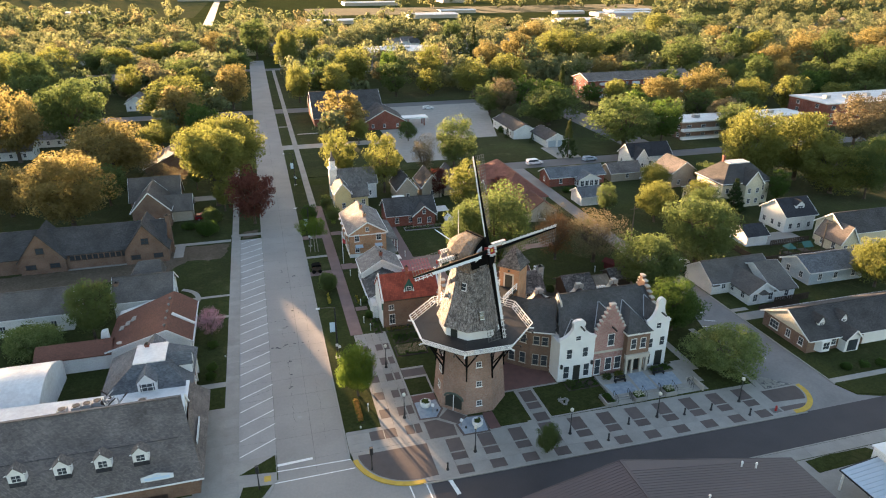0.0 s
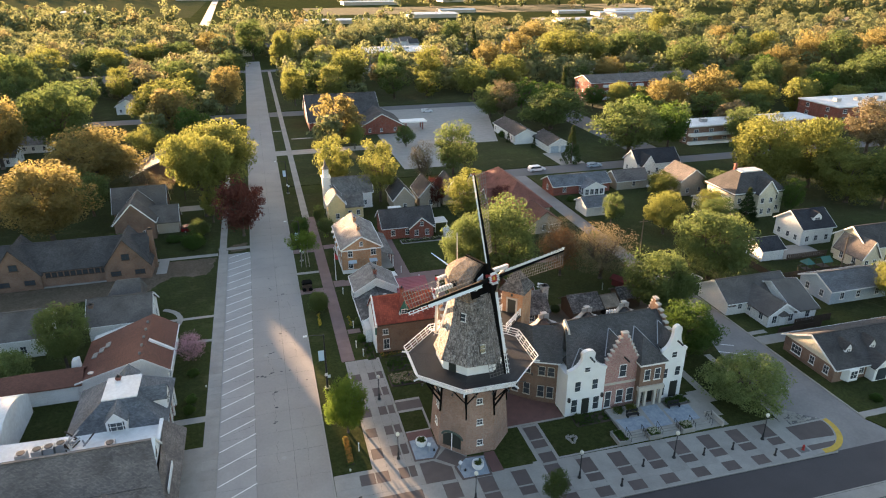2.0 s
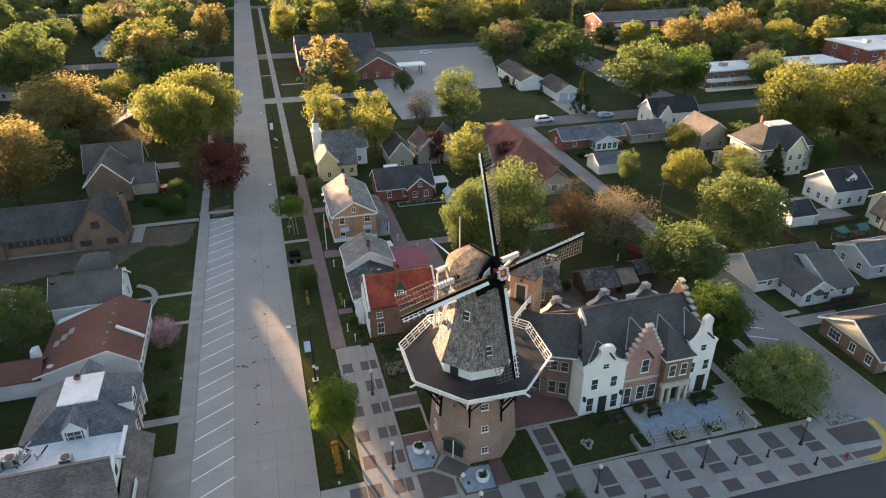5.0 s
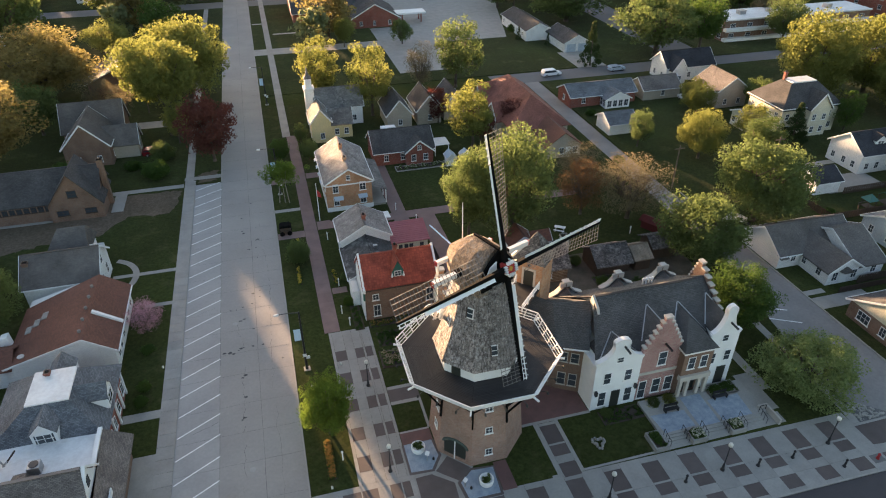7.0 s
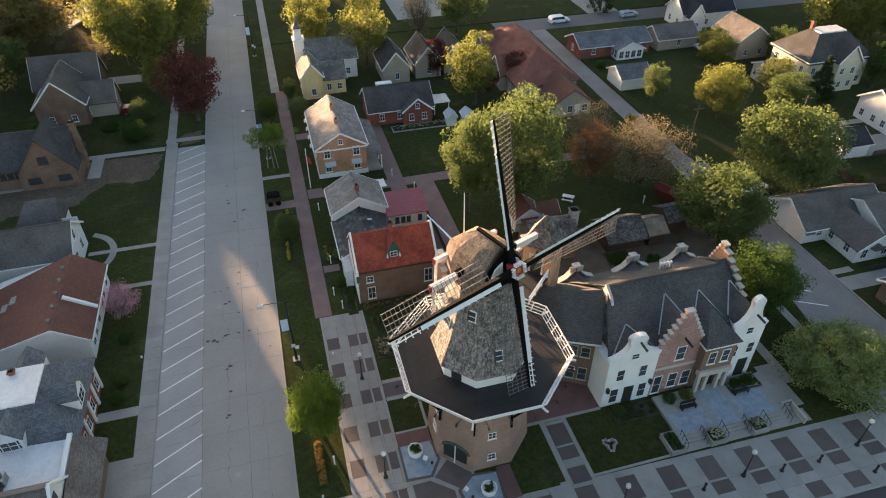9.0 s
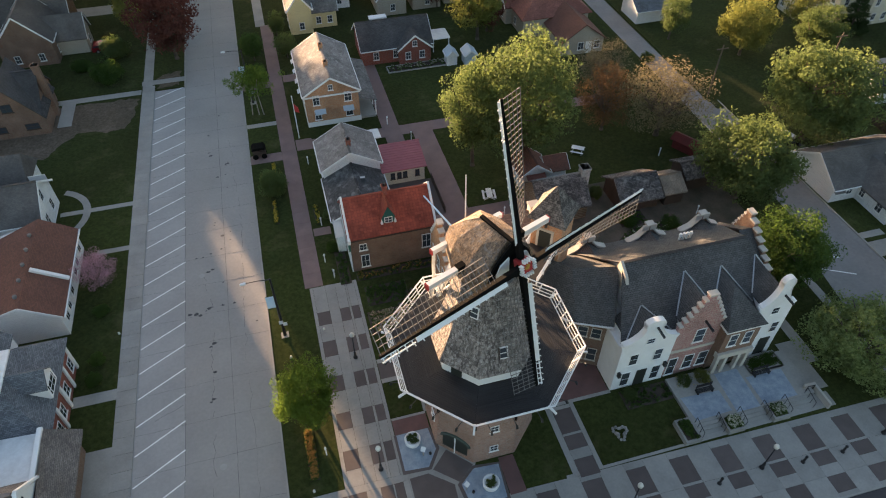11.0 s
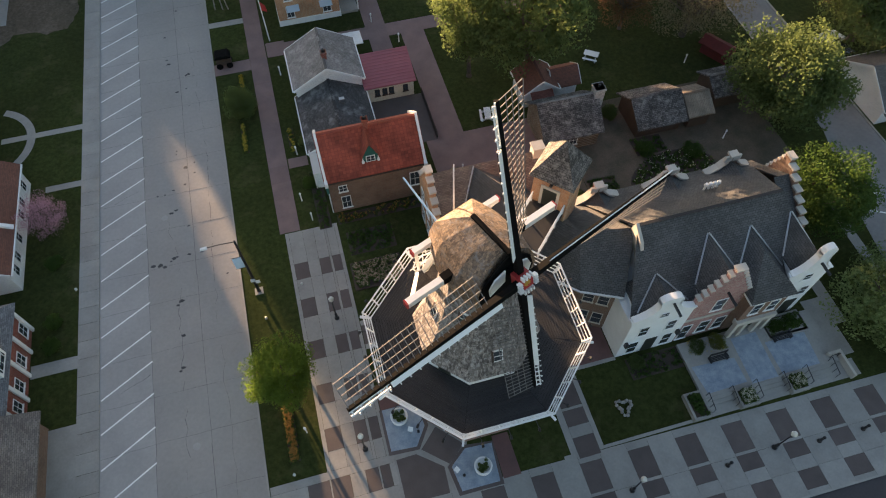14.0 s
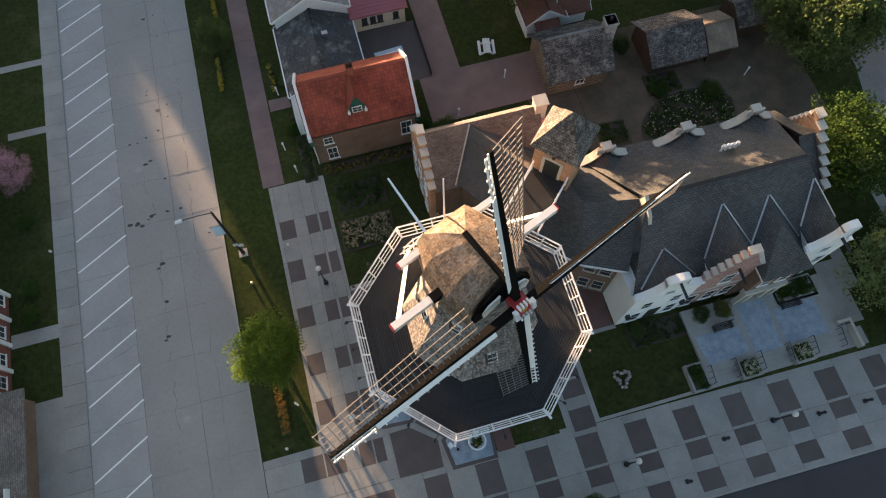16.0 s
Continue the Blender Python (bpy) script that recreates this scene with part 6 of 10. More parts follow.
for k, (xx, yy) in enumerate(((-28.2, 79.6), (-26.6, 79.9), (-25.4, 80.1), (-24.2, 80.4), (-18.6, 78.9))):
    ac = thing("air_conditioner", "grey rooftop air-conditioning unit", "air conditioner", group="rooftop units")
    part("casing", Geo().box(xx - 0.55, xx + 0.55, yy - 0.55, yy + 0.55, 4.75, 5.85), M["steel"], ac)
    part("fan_guard", Geo().lathe([(0.45, 5.85), (0.45, 5.92)], 14, (xx, yy)), M["black_metal"], ac)
duct = thing("rooftop_ducts", "tangle of metal rooftop pipes and kitchen vents", "ventilation")
rr = random.Random(8)
for k in range(16):
    a = (rr.uniform(-23.8, -21.6), rr.uniform(79.5, 82.2), rr.uniform(4.7, 5.4))
    b = (a[0] + rr.uniform(-1.2, 1.2), a[1] + rr.uniform(-1, 1), a[2] + rr.uniform(0.2, 1.6))
    part("pipe", Geo().tube(a, b, 0.09, 0.09, 6), M["steel"] if k % 3 else M["dark_wood"], duct)
h = thing("hip_roofed_house", "house with blue-grey hipped roof and flat white top", "house")
part("wall", Geo().box(-24.2, -13.3, 83.0, 93.2, 0, 4.4), M["brick_red"], h)
part("roof", Geo().hull8([(-24.8, 82.4, 4.1), (-12.8, 82.4, 4.1), (-12.8, 93.8, 4.1), (-24.8, 93.8, 4.1), (-20.3, 85.6, 7.35), (-16.3, 85.6, 7.35), (-16.3, 90.5, 7.35), (-20.3, 90.5, 7.35)]), M["shingle_blue"], h, "blue-grey hipped shingle roof")
part("flat_top", Geo().box(-20.4, -16.2, 85.5, 90.6, 7.33, 7.5), M["roof_white"], h, "flat white roof top")
chimney(h, -19.0, 89.9, 7.4, 7.95, "brick_red", 0.5)
for xx, yy, f in ((-18.5, 82.6, 0), (-13.0, 87.4, 90), (-18.4, 93.6, 180)):
    d = dormer(h, xx, yy, 4.5, 2.4, 1.6, 3.8, f, "paint_white", "shingle_blue", 0.52)
    for sx in (-0.55, 0.55):
        part("casement", Geo().box(sx - 0.36, sx + 0.36, -0.03, 0.02, 0.25, 1.4), M["glass"], d)
        part("mullion", Geo().box(sx - 0.36, sx + 0.36, -0.05, 0.0, 0.8, 0.87), M["paint_white"], d)
wall_windows(h, -24.2, -13.3, 83.0, 93.2, 4.4, 0, {"E": 4}, 2, 1.1, 1.5)
for k in range(5):
    part("pilaster", Geo().box(-13.28, -13.1, 83.2 + 2.4 * k, 83.55 + 2.4 * k, 0, 4.3), M["paint_white"], h)
h = thing("red_roofed_building", "long white building with a brownish red shingle roof", "building")
part("wall", Geo().slab([(-26.6, 0), (-14.4, 0), (-14.4, 3.3), (-17.5, 5.35), (-26.6, 2.9)], (0, 97.8, 0), (1, 0, 0), (0, 0, 1), (0, -1, 0), 13.8), M["siding_white"], h)
part("roof", Geo().hull8([(-14.0, 97.6, 2.95), (-14.0, 111.8, 2.95), (-17.5, 111.8, 5.4), (-17.5, 97.6, 5.4), (-14.0, 97.6, 3.13), (-14.0, 111.8, 3.13), (-17.5, 111.8, 5.58), (-17.5, 97.6, 5.58)]), M["shingle_rust"], h, "brownish red shingle roof")
part("roof", Geo().hull8([(-17.5, 97.6, 5.4), (-17.5, 111.8, 5.4), (-26.8, 109.8, 2.8), (-26.8, 97.6, 2.8), (-17.5, 97.6, 5.58), (-17.5, 111.8, 5.58), (-26.8, 109.8, 2.98), (-26.8, 97.6, 2.98)]), M["shingle_rust"], h, "brownish red shingle roof")
part("wall", Geo().box(-36.2, -26.5, 97.8, 102.0, 0, 2.8), M["siding_white"], h)
part("roof", roof_gable(-36.4, -26.2, 97.8, 102.4, 2.8, 4.0, "x", 0.3), M["shingle_rust"], h, "brownish red shingle roof")
part("fire_wall", Geo().beam((-14.0, 103.3, 3.25), (-17.2, 103.3, 5.55), 0.4, 0.35), M["paint_white"], h, "white fire wall")
part("roof_hatch", Geo().hull8([(-28.2, 102.2, 2.6), (-26.9, 102.2, 2.6), (-26.9, 103.2, 2.6), (-28.2, 103.2, 2.6), (-27.9, 102.2, 4.2), (-27.0, 102.2, 4.4), (-27.0, 103.2, 4.4), (-27.9, 103.2, 4.2)]), M["paint_white"], h)
for a, b in (((-14.0, 3.12), (-17.5, 5.56)), ((-17.5, 5.56), (-26.8, 2.98))):
    part("rake_board", Geo().beam((a[0], 97.55, a[1]), (b[0], 97.55, b[1]), 0.08, 0.24), M["paint_white"], h)
wall_windows(h, -26, -14.4, 97.8, 111.6, 3.5, 0, {"E": 6}, 1, 1.0, 1.6)
part("gutter", Geo().beam((-13.9, 97.6, 3.0), (-13.9, 111.8, 3.0), 0.14, 0.14), M["paint_white"], h)
for k in range(3):
    xx, yy = -25.6 + k * 0.8, 103.6 + k
    zz = 2.98 + (xx + 26.8) * 0.28
    part("skylight", Geo().hull8([(xx, yy, zz), (xx + 0.7, yy, zz + 0.2), (xx + 0.7, yy + 1.3, zz + 0.2), (xx, yy + 1.3, zz), (xx, yy, zz + 0.15), (xx + 0.7, yy, zz + 0.35), (xx + 0.7, yy + 1.3, zz + 0.35), (xx, yy + 1.3, zz + 0.15)]), M["stone_rock"], h)
for k in range(5):
    part("roof_vent", Geo().lathe([(0.16, 5.0), (0.16, 5.6), (0.24, 5.6), (0.2, 5.8)], 8, (-18.0, 99.4 + 2.4 * k)), M["lattice_wood"], h)
part("dish", Geo().lathe([(0.02, 3.9), (0.3, 4.0), (0.42, 4.2)], 10, (-24.6, 98.2)), M["steel"], h)
h = house("white_building", "white clapboard building with a plain grey-brown roof", -28.0, -18.4, 113.6, 121.6, 3.8, 6.6, "x", "siding_white", "shingle_drab", None, 1, over=0.4)
for xx in (-20.6, -19.6):
    window(h, xx, 113.6, 1.9, 0.8, 1.3, 0)
for yy, zz in ((116.0, 1.2), (119.2, 1.2), (117.6, 3.9)):
    window(h, -18.4, yy, zz, 1.0, 1.6, 90)
chimney(h, -27.6, 116.4, 4.5, 6.3, "brick_brown", 0.7)
part("wall", Geo().box(-26.4, -21.0, 121.4, 127.2, 0, 3.8), M["siding_white"], h)
part("back_roof", Geo().hull8([(-26.9, 120.6, 3.5), (-20.6, 120.6, 3.5), (-20.6, 127.6, 3.5), (-26.9, 127.6, 3.5), (-24.8, 124.0, 6.8), (-20.9, 124.0, 6.8), (-20.9, 124.2, 6.8), (-24.8, 124.2, 6.8)]), M["shingle_drab"], h, "small grey-brown pyramid roof")
part("balcony_rail", Geo().box(-20.5, -18.5, 121.8, 121.9, 3.8, 4.7), M["paint_white"], h)
h = house("white_building", "low white building with a plain grey roof", -62.0, -34.6, 112.4, 120.4, 3.6, 6.4, "x", "siding_white", "shingle_drab", {"S": 6}, 1, over=0.4)
h = thing("white_arched_hall", "white hall with a barrel-shaped roof", "building")
g2 = Geo()
arch = [(83.6, 0.0), (96.6, 0.0)] + [(96.6 - 13.0 * k / 14, 3.2 + 2.3 * math.sin(math.pi * k / 14) ** 0.8) for k in range(15)]
g2.slab(arch, (-32.4, 0, 0), (0, 1, 0), (0, 0, 1), (1, 0, 0), 24)
part("shell", g2, M["roof_white"], h)
h = house("brick_church_school", "long brown brick church building with steep gables", -72, -22.0, 139.8, 148.6, 3.6, 7.6, "x", "brick_brown", "shingle_dark", None, 1, over=0.4, trim=False)
for xx in (-25.8, -45.5):
    wing(h, xx - 4.2, xx + 4.2, 138.9, 147.0, 3.2, 8.6, "y", "brick_brown", "shingle_dark", 0.35, None, 1, False)
    window(h, xx, 138.9, 4.4, 1.5, 1.3, 0, "dark_wood")
    window(h, xx - 2.2, 138.9, 1.2, 1.9, 1.0, 0, "dark_wood")
    window(h, xx + 2.2, 138.9, 1.2, 1.9, 1.0, 0, "dark_wood")
for k in range(10):
    window(h, -40.2 + 1.1 * k, 139.8, 2.0, 0.9, 1.0, 0, "dark_wood")
chimney(h, -21.4, 144.0, 0, 8.6, "brick_brown", 0.9)
h = house("brick_villa", "old brown brick villa with steep roofs", -31.4, -23.0, 160.6, 170.6, 4.4, 8.8, "y", "brick_brown", "shingle_drab", {"S": 2, "E": 2}, 2, over=0.4)
wing(h, -33.0, -21.4, 169.8, 177.0, 4.2, 8.9, "x", "brick_brown", "shingle_drab", 0.4)
wing(h, -24.6, -18.3, 163.4, 168.0, 3.2, 6.2, "x", "siding_tan", "shingle_drab", 0.4, {"E": 1})

h = house("white_house", "small white house with a grey roof among trees", -84.0, -72.0, 236.0, 244.0, 3.0, 5.2, "x", "siding_white", "shingle_grey", {"S": 3, "E": 2}, 1, over=0.4)
h = house("white_house", "small white house with a grey roof among trees", -76.0, -66.0, 252.0, 259.0, 2.9, 4.8, "x", "siding_white", "shingle_worn", {"S": 3, "E": 2}, 1, over=0.4)
h = house("dark_roofed_hall", "dark-roofed hall with a steep pale gable end", -34.0, -17.0, 204.0, 219.0, 3.0, 6.9, "y", "brick_brown", "shingle_drab", {"E": 3}, 1, over=0.6)
# -- east of the side street --
h = house("brick_ranch", "brown brick ranch house with pale gable and two white dormers", 81.2, 108, 72.2, 82.2, 2.8, 5.5, "x", "brick_brown", "shingle_dark", {"S": 0}, 1, over=0.6)
part("gable_siding", Geo().slab([(72.2, 2.75), (82.2, 2.75), (77.2, 5.45)], (81.2, 0, 0), (0, 1, 0), (0, 0, 1), (1, 0, 0), 0.08), M["siding_cream"], h, "pale gable siding")
window(h, 81.2, 79.6, 0.8, 2.0, 1.5, -90, cols=3)
window(h, 81.2, 76.4, 0.9, 1.0, 1.4, -90)
window(h, 81.2, 73.6, 0.9, 1.0, 1.4, -90)
part("bay_window", Geo().hull8([(83.2, 71.3, 0.5), (84.9, 71.3, 0.5), (85.4, 72.2, 0.5), (82.7, 72.2, 0.5), (83.2, 71.3, 2.5), (84.9, 71.3, 2.5), (85.4, 72.2, 2.5), (82.7, 72.2, 2.5)]), M["paint_white"], h, "white bay window")
window(h, 84.05, 71.3, 0.9, 1.3, 1.4, 0)
wing(h, 87.4, 90.2, 70.8, 76, 2.6, 4.0, "y", "paint_white", "shingle_dark", 0.3)
part("porch_glass", Geo().box(87.9, 89.7, 70.72, 70.79, 0.3, 2.3), M["glass"], h)
window(h, 86.4, 72.2, 0.9, 1.0, 1.4, 0)
for xx in (84.9, 89.4):
    dormer(h, xx, 73.9, 3.75, 1.25, 0.75, 1.9, 0, "siding_white", "shingle_dark", 0.75)
part("garage_door", Geo().box(92.4, 97.4, 72.1, 72.2, 0.15, 2.35), M["paint_white"], h, "white panelled garage door")
h = house("white_bungalow", "white clapboard bungalow with a brown-grey roof", 79.4, 93.0, 94.2, 102.4, 2.6, 5.2, "x", "siding_white", "shingle_drab", {"S": 0}, 1, over=0.4)
wing(h, 83.4, 89.2, 88.6, 98.4, 2.5, 4.4, "y", "siding_white", "shingle_drab", 0.4)
wing(h, 88.8, 93.6, 88.9, 101.0, 2.5, 5.3, "x", "siding_white", "shingle_drab", 0.4)
part("entry_hood", Geo().hull8([(79.0, 93.4, 2.2), (80.6, 93.4, 2.2), (80.6, 94.4, 2.6), (79.0, 94.4, 2.6), (79.0, 93.4, 2.3), (80.6, 93.4, 2.3), (80.6, 94.4, 2.7), (79.0, 94.4, 2.7)]), M["shingle_drab"], h)
window(h, 82.0, 94.2, 1.1, 0.9, 1.2, 0)
window(h, 83.4, 93.4, 1.0, 0.9, 1.3, -90)
window(h, 83.4, 90.4, 0.9, 1.0, 1.5, -90)
for xx in (84.6, 88.0):
    window(h, xx, 88.6, 0.8, 1.0, 1.5, 0)
front_door(h, 86.3, 88.6, 0, 0.2, "paint_white")
part("door_hood", Geo().hull8([(85.4, 87.8, 2.3), (87.2, 87.8, 2.3), (87.4, 88.6, 2.3), (85.2, 88.6, 2.3), (86.2, 87.8, 2.9), (86.4, 87.8, 2.9), (86.4, 88.6, 3.0), (86.2, 88.6, 3.0)]), M["shingle_drab"], h)
window(h, 91.8, 88.9, 0.9, 1.0, 1.4, 0)
fence = thing("board_fence", "low brown board fence beside the drive", "fence")
for k in range(30):
    part("board", Geo().box(84.0 + 0.3 * k, 84.27 + 0.3 * k, 86.6, 86.65, 0.12, 1.1 + 0.03 * (k % 2)), M["dark_wood"], fence)
h = house("white_house", "two-storey white house with a black roof", 116.0, 124.4, 117.2, 125.4, 4.2, 7.0, "x", "siding_white", "shingle_black", {"W": 3, "S": 3}, 2, over=0.5)
dormer(h, 120.8, 118.6, 4.9, 2.4, 1.2, 2.8, 0, "siding_white", "shingle_black")
h = house("garage", "white garage with a black roof", 101.8, 107.2, 112.3, 118.0, 2.5, 4.1, "x", "siding_white", "shingle_black", None, 1, over=0.35, category="garage")
pl = thing("play_tower", "garden climbing tower with a green roof", "playground", at=pose(106.7, 105.2, 0))
for sx in (-0.8, 0.8):
    for sy in (-0.8, 0.8):
        part("leg", Geo().beam((sx, sy, 0.1), (sx * 0.9, sy * 0.9, 2.4), 0.12, 0.12), M["dark_wood"], pl)
part("roof", Geo().lathe([(1.5, 2.4), (0.08, 3.4)], 4, (0, 0), math.pi / 4), M["green_paint"], pl)
part("platform", Geo().box(-0.8, 0.8, -0.8, 0.8, 1.0, 1.1), M["dark_wood"], pl)
part("swing_beam", Geo().beam((-2.6, -0.3, 2.2), (-0.6, -0.1, 2.2), 0.12, 0.12), M["dark_wood"], pl)
part("swing_leg", Geo().beam((-2.6, -0.9, 0.1), (-2.6, -0.3, 2.2), 0.1, 0.1), M["dark_wood"], pl)
h = house("cream_house", "cream house with a grey cross-gabled roof", 120.0, 136, 104.2, 112.5, 4.6, 7.6, "x", "siding_cream", "shingle_dark", {"S": 4, "W": 2}, 2, over=0.5)
wing(h, 118.2, 122.5, 103.0, 110.0, 2.9, 6.2, "y", "siding_cream", "shingle_brown", sides={"S": 2, "W": 2})
h = house("blue_cottage", "pale cottage with a blue-grey roof", 100.4, 113.5, 92.6, 100.2, 2.9, 4.7, "x", "siding_blue", "shingle_blue", {"W": 2, "S": 3}, 1, over=0.4)
h = house("cream_villa", "large cream two-storey villa with hipped grey roof", 113.2, 127.5, 136.8, 147.5, 6.6, 11.6, "x", "siding_cream", "shingle_dark", {"W": 3, "S": 4}, 2, over=0.6, hip=True, flat=1.6, chim=((117.4, 143.4, 8.8, 11.9, "brick_red", 0.6),))
wing(h, 119.0, 124.0, 135.2, 140.0, 6.4, 9.4, "y", "siding_cream", "shingle_dark", 0.4, {"S": 2}, 2)
wing(h, 108.2, 113.2, 140.5, 146.0, 3.2, 4.4, "x", "siding_cream", "shingle_brown", 0.4, {"S": 3, "W": 3})
part("flat_top", Geo().box(117.3, 123.4, 140.6, 143.7, 10.0, 10.5), M["roof_white"], h)
h = house("ranch_house", "low brick ranch house with a blue-grey roof", 77.4, 94.4, 164.2, 171.4, 2.8, 4.6, "x", "brick_red", "shingle_blue", {"S": 3, "W": 1}, 1, over=0.5)
wing(h, 85.2, 91.4, 161.4, 166, 2.4, 3.9, "y", "paint_white", "shingle_blue", 0.4)
for k in range(4):
    window(h, 86.1 + 1.45 * k, 161.4, 0.5, 1.1, 1.6, 0)
for k in range(2):
    window(h, 85.2, 162.3 + 1.3 * k, 0.5, 1.0, 1.6, -90)
h = house("garage", "olive garage with a dark brown roof", 96.6, 106.5, 164.0, 170.5, 2.7, 4.8, "x", "siding_tan", "shingle_brown", {"S": 1}, 1, over=0.4, category="garage")
h = house("white_house", "small white house with a dark roof", 109.0, 123.0, 174.4, 182.0, 3.9, 7.0, "x", "siding_white", "shingle_black", {"W": 2, "S": 3}, 2, over=0.4)
wing(h, 109.6, 113.5, 172.4, 178, 3.8, 6.6, "y", "siding_white", "shingle_black", 0.3, {"S": 1, "W": 1}, 2)
h = house("tan_house", "tan two-storey house with a brown hipped roof", 110.4, 118.4, 154.6, 164.0, 4.4, 7.2, "y", "siding_tan", "shingle_brown", {"W": 2, "S": 2}, 2, over=0.5)
h = house("garage", "white garage with a grey roof", 78.6, 85.0, 147.0, 153.0, 2.6, 4.2, "x", "siding_white", "shingle_blue", None, 1, over=0.4, category="garage")
h = house("long_shed", "long pale shed with a brown-grey roof", 88.0, 96.4, 219.5, 241.5, 3.2, 5.2, "y", "siding_white", "shingle_dark", {"W": 4}, 1, over=0.4)
wing(h, 94.6, 102.4, 205.6, 219.6, 2.8, 4.8, "y", "siding_white", "shingle_dark", 0.4)
for xx in (96.7, 100.3):
    part("garage_door", Geo().box(xx - 1.4, xx + 1.4, 205.52, 205.62, 0.15, 2.4), M["siding_blue"], h)
h = house("large_church", "large brick church with a broad grey roof", 20.5, 48.0, 260.0, 286.0, 3.6, 11.2, "x", "brick_red", "shingle_dark", {"S": 5}, 1, over=0.8)
wing(h, 38.5, 54.0, 248.0, 268.0, 3.2, 7.4, "y", "brick_red", "shingle_dark", 0.8, {"S": 3})
part("canopy", Geo().box(54, 64, 250.5, 255.5, 3.0, 3.5), M["paint_white"], h, "white drive-up canopy")
for xx in (56, 62.5):
    for yy in (251.2, 254.8):
        part("canopy_post", Geo().box(xx - 0.2, xx + 0.2, yy - 0.2, yy + 0.2, 0, 3.0), M["brick_red"], h)
# near corner buildings on the south side
h = thing("metal_roofed_building", "low building with a brown ribbed metal roof", "building")
RX, RZ = 35.0, 6.6
part("wall", Geo().slab([(24.2, 0), (57.0, 0), (57.0, 3.0), (RX, RZ - 0.1), (24.2, 3.9)], (0, 26.0, 0), (1, 0, 0), (0, 0, 1), (0, -1, 0), 22.6), M["brick_brown"], h)
part("roof", Geo().hull8([(23.5, 25.5, 3.7), (RX, 25.5, RZ), (RX, 51.0, RZ), (23.5, 51.4, 3.7), (23.5, 25.5, 3.9), (RX, 25.5, RZ + 0.2), (RX, 51.0, RZ + 0.2), (23.5, 51.4, 3.9)]), M["metal_brown"], h, "brown ribbed metal roof")
part("roof", Geo().hull8([(RX, 25.5, RZ), (57.6, 25.5, 3.0), (57.6, 49.4, 3.0), (RX, 51.0, RZ), (RX, 25.5, RZ + 0.2), (57.6, 25.5, 3.2), (57.6, 49.4, 3.2), (RX, 51.0, RZ + 0.2)]), M["metal_brown"], h, "brown ribbed metal roof")
part("ridge_cap", Geo().beam((RX, 25.5, RZ + 0.24), (RX, 51.0, RZ + 0.24), 0.4, 0.08), M["metal_brown"], h)
part("rake_board", Geo().beam((23.5, 51.45, 3.8), (RX, 51.05, RZ + 0.12), 0.08, 0.25), M["metal_brown"], h)
part("rake_board", Geo().beam((RX, 51.05, RZ + 0.12), (57.6, 49.45, 3.1), 0.08, 0.25), M["metal_brown"], h)
for k in range(44):
    yy = 50.8 - 0.4 * k
    part("roof_rib", Geo().beam((23.6, yy + 0.35, 3.92), (RX, yy, RZ + 0.22), 0.04, 0.04), M["metal_brown"], h)
    if yy < 49.2:
        part("roof_rib", Geo().beam((RX, yy, RZ + 0.22), (57.5, yy, 3.22), 0.04, 0.04), M["metal_brown"], h)
for xx, yy in ((49.5, 48.6), (51.2, 48.2), (41.6, 44.0)):
    zz = RZ + 0.2 - (xx - RX) * 3.6 / 22.6
    part("roof_pipe", Geo().lathe([(0.09, zz - 0.1), (0.09, zz + 0.6), (0.15, zz + 0.6), (0.1, zz + 0.8)], 8, (xx, yy)), M["paint_white"], h)
h = thing("corner_canopy", "small open canopy with a pale blue metal roof", "canopy")
part("roof", Geo().hull8([(61.8, 38.0, 2.9), (67.4, 38.0, 3.4), (67.4, 46.5, 3.4), (61.8, 46.3, 2.9), (61.8, 38.0, 3.02), (67.4, 38.0, 3.52), (67.4, 46.5, 3.52), (61.8, 46.3, 3.02)]), M["metal_blue"], h)
part("fascia", Geo().beam((61.75, 38.0, 2.95), (61.75, 46.35, 2.95), 0.08, 0.2), M["black_metal"], h)
part("fascia", Geo().beam((61.8, 46.4, 2.95), (67.4, 46.6, 3.45), 0.08, 0.2), M["black_metal"], h)
for k in range(12):
    part("roof_rib", Geo().beam((61.8, 45.9 - 0.6 * k, 3.04), (67.4, 45.9 - 0.6 * k, 3.54), 0.05, 0.05), M["metal_blue"], h)
for yy in (38.4, 42.2, 46.0):
    part("post", Geo().box(62.0, 62.2, yy - 0.1, yy + 0.1, 0.1, 2.95), M["paint_white"], h)
part("wall", Geo().box(67.4, 75.0, 38.0, 47.3, 0.1, 4.4), M["siding_white"], h, "white clapboard wall")
part("wall_cap", Geo().box(67.2, 75.2, 37.8, 47.5, 4.4, 4.6), M["paint_white"], h)


